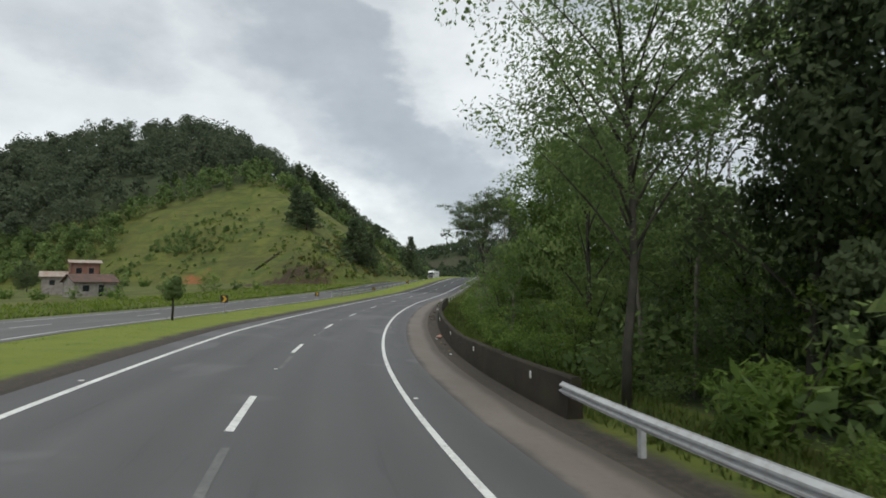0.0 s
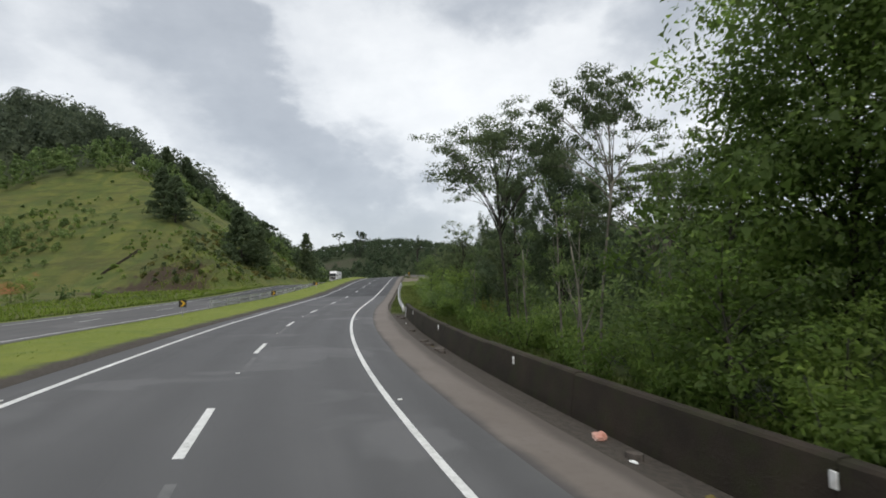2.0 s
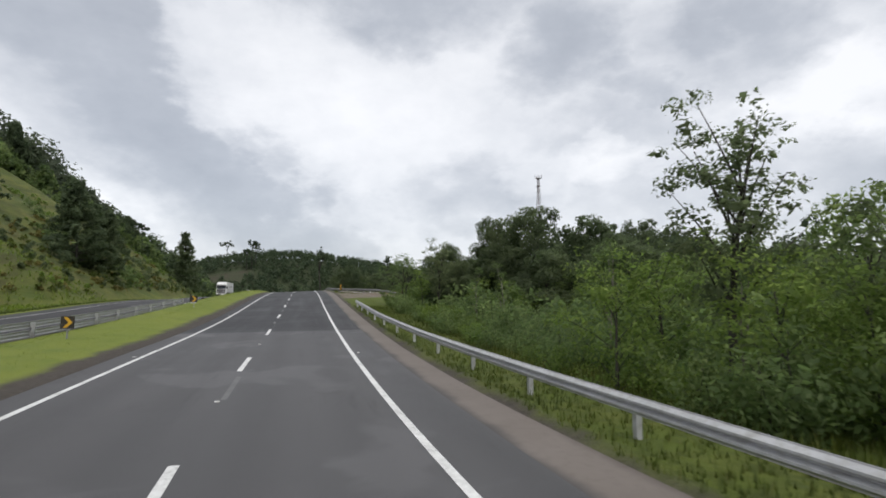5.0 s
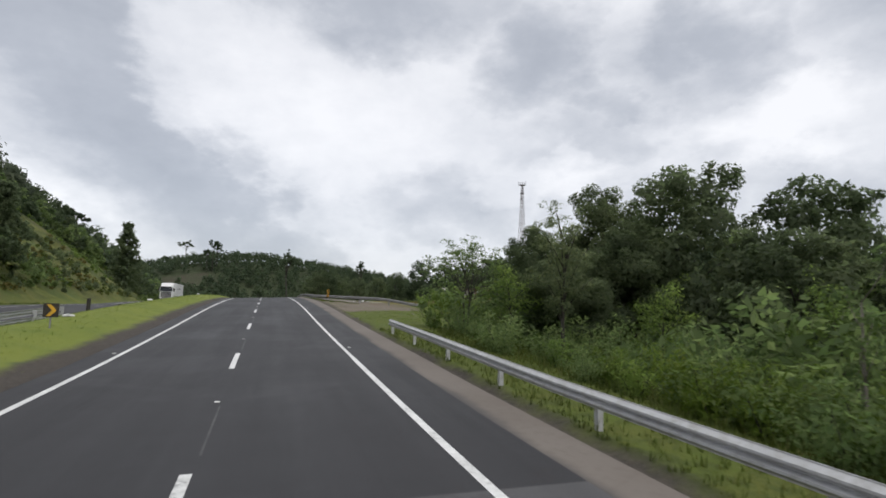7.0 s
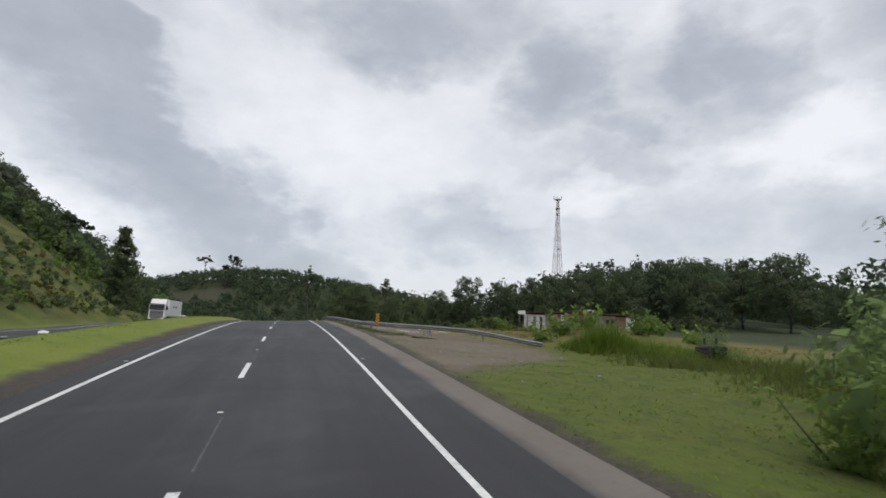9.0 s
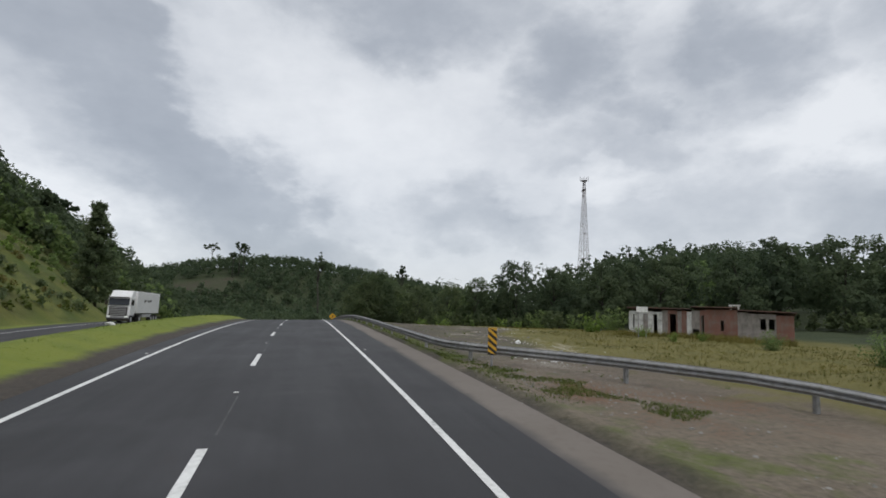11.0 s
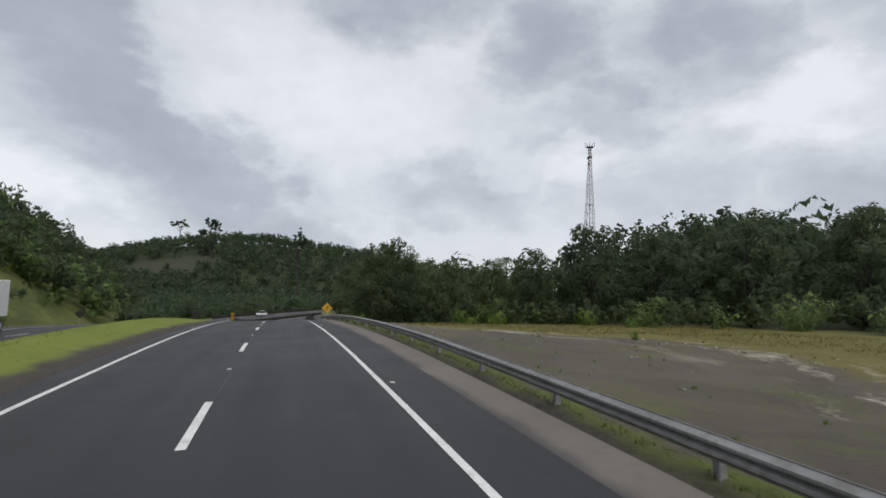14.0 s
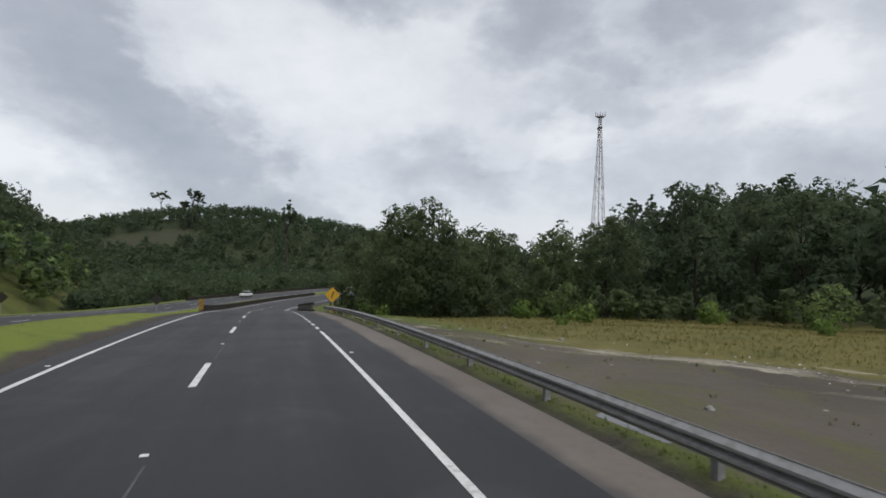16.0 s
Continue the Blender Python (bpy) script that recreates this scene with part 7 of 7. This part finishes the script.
emergent(165.1, 634.5, 62.0, 22, 71, 7.0)
emergent(168.9, 561.6, 57.0, 18, 72, 4.6)
emergent(172.5, 562.0, 54.0, 14, 73, 3.6)
emergent(163.5, 560.0, 49.0, 10, 82, 2.6)
emergent(187.6, 450.2, 39.5, 14, 74, 3.4)
emergent(297.1, 308.2, 43.0, 14, 75, 4.5)
emergent(353.4, 302.0, 54.0, 15, 76, 4.5)
emergent(423.5, 264.8, 59.5, 17, 77, 5.0)
emergent(330.0, 318.0, 49.0, 14, 78, 4.0)
emergent(207.2, 384.9, 31.5, 13, 80, 3.2)
emergent(40.3, 306.8, 34.3, 14, 81, 4.2)


def palm(x, y, top, h, seed):
    """A palm: a bare stem and a tuft of arching fronds with hanging leaflets."""
    rng = np.random.default_rng(seed)
    t = empty("palm_tree", pose(x, y, top - h), "dark palm with arching fronds above the wood", "tree")
    part("trunk", wood("trunk", [([(0, 0, -6.0), (0.1, 0, h * 0.5), (0, 0.1, h * 0.82)], [0.3, 0.26, 0.22], 7)], M["bark"]), t)
    for i in range(15):
        an, lift = i * 2.4, 0.2 + 0.9 * rng.random()
        d = Vector((math.cos(an), math.sin(an), 0))
        spine = [Vector((0, 0.1, h * 0.82)) + d * (3.4 * u) + Vector((0, 0, 2.6 * lift * u - 3.6 * u * u)) for u in np.linspace(0, 1, 9)]
        V = []
        for p, q in zip(spine, spine[1:]):
            for side in (-1, 1):
                o = Vector((-d.y, d.x, 0)) * side * 0.75 + Vector((0, 0, -0.35))
                V += [p, q, (p + q) / 2 + o]
        V = np.array([tuple(v) for v in V])
        part("frond", quick_mesh("frond", V, np.arange(len(V)).reshape(-1, 3), M["leaf_deep"]), t)


palm(251.9, 345.0, 28.5, 12, 79)


# ---- pruned small tree on the median ----
rng_m = np.random.default_rng(9)
mx, my = at_road(27.4, -9.3)
small = as_tree("tree", [([(0, 0, -0.2), (0.02, 0, 0.9), (0.0, 0.02, 1.7)], [0.07, 0.065, 0.05], 8)], [(0, 0, 1.9, 0.5, 0.5, 0.55, 800), (0.15, 0.1, 2.4, 0.34, 0.34, 0.4, 350), (-0.2, 0.0, 1.5, 0.36, 0.36, 0.35, 350), (0.25, -0.1, 1.6, 0.34, 0.34, 0.35, 300)], rng_m, M["black"], M["leaf"], 0.2, 0.08, "small pruned tree with a dark trunk on the median")
small.matrix_basis = pose(mx, my, gz(mx, my), 0, 0, 0)


# ---- grass ----
def grass(name, seed, spots, tall, label, mat, wide=0.02, blades=3, lean=0.5):
    """Tufts of single blades on the ground, in one mesh."""
    rng = np.random.default_rng(seed)
    x, y = np.repeat(spots[:, 0], blades), np.repeat(spots[:, 1], blades)
    z = np.repeat(height(spots[:, 0], spots[:, 1]), blades)
    n = len(x)
    an = rng.random(n) * 6.283
    h = tall * (0.5 + 0.8 * rng.random(n)) * np.repeat(0.6 + 0.7 * rng.random(len(spots)), blades)
    le = lean * h * rng.random(n)
    bx, by = x + rng.normal(size=n) * 0.04, y + rng.normal(size=n) * 0.04
    dx, dy = np.cos(an), np.sin(an)
    w = wide * (0.7 + 0.6 * rng.random(n))
    base = np.stack([bx, by, z - 0.02], 1)
    side = np.stack([-dy * w, dx * w, np.zeros(n)], 1)
    tip = base + np.stack([dx * le, dy * le, h], 1)
    V = np.stack([base + side * 1.3, base - side * 1.3, tip], 1).reshape(-1, 3)
    N = np.stack([rng.normal(size=n) * 0.25, rng.normal(size=n) * 0.25, np.ones(n)], 1)
    N /= np.linalg.norm(N, axis=1, keepdims=True)
    return tagged(new(name, quick_mesh(name, V, np.arange(3 * n).reshape(n, 3), M[mat], np.repeat(N, 3, axis=0))), label, "grass", kind="stuff")


def strew(seed, s0, s1, o0, o1, n, keep=None):
    rng = np.random.default_rng(seed)
    s, off = rng.uniform(s0, s1, n), rng.uniform(o0, o1, n)
    if keep is not None:
        ok = keep(s, off, rng)
        s, off = s[ok], off[ok]
    return np.stack(place(s, off), 1)


grass("grass", 1, strew(1, -2, 236, -10.6, -5.1, 22000, lambda s, o, r: (r.random(len(s)) < 1.25 - s / 300)), 0.04, "short bright green grass of the median", "blade", 0.012)
grass("grass", 2, strew(2, 98, 136, 6.3, 24, 21000, lambda s, o, r: (s < 117 + o + r.normal(size=len(s)) * 0.6) | (o > 14.5)), 0.05, "short green grass of the roadside lawn", "blade", 0.012, 3, 1.6)
grass("grass", 3, strew(3, 60, 110, 6.3, 10, 6000), 0.16, "uncut green grass under the guard rail", "blade_wild", 0.012)
grass("grass", 4, strew(4, -14, 60, 7.8, 11.5, 9000), 0.30, "tall green grass behind the barrier", "blade_wild", 0.016, 3, 1.0)
grass("grass", 5, strew(5, 140, 230, 6.3, 7.5, 9000, lambda s, o, r: r.random(len(s)) < 0.75), 0.07, "patchy grass at the foot of the guard rail", "blade_wild", 0.010)
grass("grass", 6, strew(6, 120, 228, 15, 36, 9000, lambda s, o, r: r.random(len(s)) < np.clip((o - yard_rim(s) + 1.0) / 4, 0.03, 1)), 0.07, "dry yellow green grass of the field", "blade_dry", 0.012, 4, 1.6)
grass("grass", 16, strew(16, 138, 228, 12, 40, 15000, lambda s, o, r: o > yard_rim(s) + 3.5 + 1.5 * np.sin(s * 0.5)), 0.18, "tall yellowing grass at the back of the field", "blade_dry", 0.012, 3, 1.4)
grass("grass", 17, strew(17, 141, 226, 7.4, 24, 1100, lambda s, o, r: (np.sin(s * 0.7 + 3 * np.sin(o * 0.6)) > 0.72) & (o < yard_rim(s) + 2)), 0.12, "ragged grass tufts on the bare yard", "blade_wild", 0.016, 6, 1.5)
grass("grass", 20, strew(20, 138.5, 149, 6.3, 10.5, 7000, lambda s, o, r: np.abs(o - 6.9 - (146 - s) * 0.32 + 0.5 * np.sin(s * 2.1)) < 0.55 + 0.3 * np.sin(s * 3.3)), 0.075, "patchy grass on the gravel verge", "blade_wild", 0.011, 4, 1.2)
grass("grass", 7, strew(7, 60, 112, 9.5, 13, 4500), 0.32, "rank green grass at the wood's edge", "blade_wild", 0.016)
grass("grass", 8, strew(8, -10, 150, -26, -21.0, 6000), 0.25, "rough grass of the far verge", "blade_wild", 0.02)
pl = strew(9, 48, 56, 11.8, 14.0, 26)
grass("pampas_grass", 9, pl, 1.7, "pale feathery pampas grass plumes", "blade_dry", 0.05, 4, 0.35)
grass("grass", 13, strew(13, -10, 150, -46, -25, 9000), 0.38, "tall weeds between the verge and the houses", "blade", 0.05, 3, 1.2)
grass("weeds", 14, strew(14, 142, 226, 7.0, 17.0, 1500, lambda s, o, r: (np.sin(s * 0.9 + 2.0 * np.sin(o * 0.8)) + np.sin(o * 1.7 + s * 0.31)) > 0.5), 0.045, "small weeds scattered over the bare yard", "blade_wild", 0.014, 4, 1.5)
rng = np.random.default_rng(15)
mound = np.concatenate([np.stack([rng.normal(x, r, n), rng.normal(y, r, n)], 1) for x, y, r, n in [(55.0, 120.6, 0.7, 420), (56.9, 119.6, 1.0, 620), (59.0, 118.0, 0.9, 380)]])
swell = 0.35 + 1.25 * np.exp(-((mound[:, 0] - 55.8) / 1.5) ** 2 - ((mound[:, 1] - 120.1) / 1.1) ** 2)
along = rng.uniform(-1, 13.6, 1300)
ahead = 0.4 + 3.2 * rng.random(1300) ** 1.5
front = np.stack([84.9 + 0.376 * along - 0.927 * ahead, 153.6 - 0.927 * along - 0.376 * ahead], 1)
grass("tall_grass", 19, front, 0.5, "rank brown green grass along the foot of the abandoned building", "blade_dry", 0.016, 4, 1.0)
over = np.concatenate([np.stack(place(rng.normal(a, ra, n), rng.normal(o, ro, n)), 1) for a, ra, o, ro, n in [(129.5, 1.6, 20.5, 1.8, 420), (126.5, 1.6, 24.5, 1.8, 520), (122.0, 1.8, 21.0, 1.6, 560), (118.5, 1.6, 19.0, 1.4, 420), (124.0, 2.2, 28.0, 2.5, 420)]])
grass("tall_grass", 18, over, 0.45, "rank tall green grass over low mounds beside the lawn", "blade_wild", 0.014, 6, 1.8)
grass("tall_grass", 15, mound, np.repeat(swell, 5), "tall arching green grass clump on the roadside lawn", "blade", 0.016, 5, 1.1)
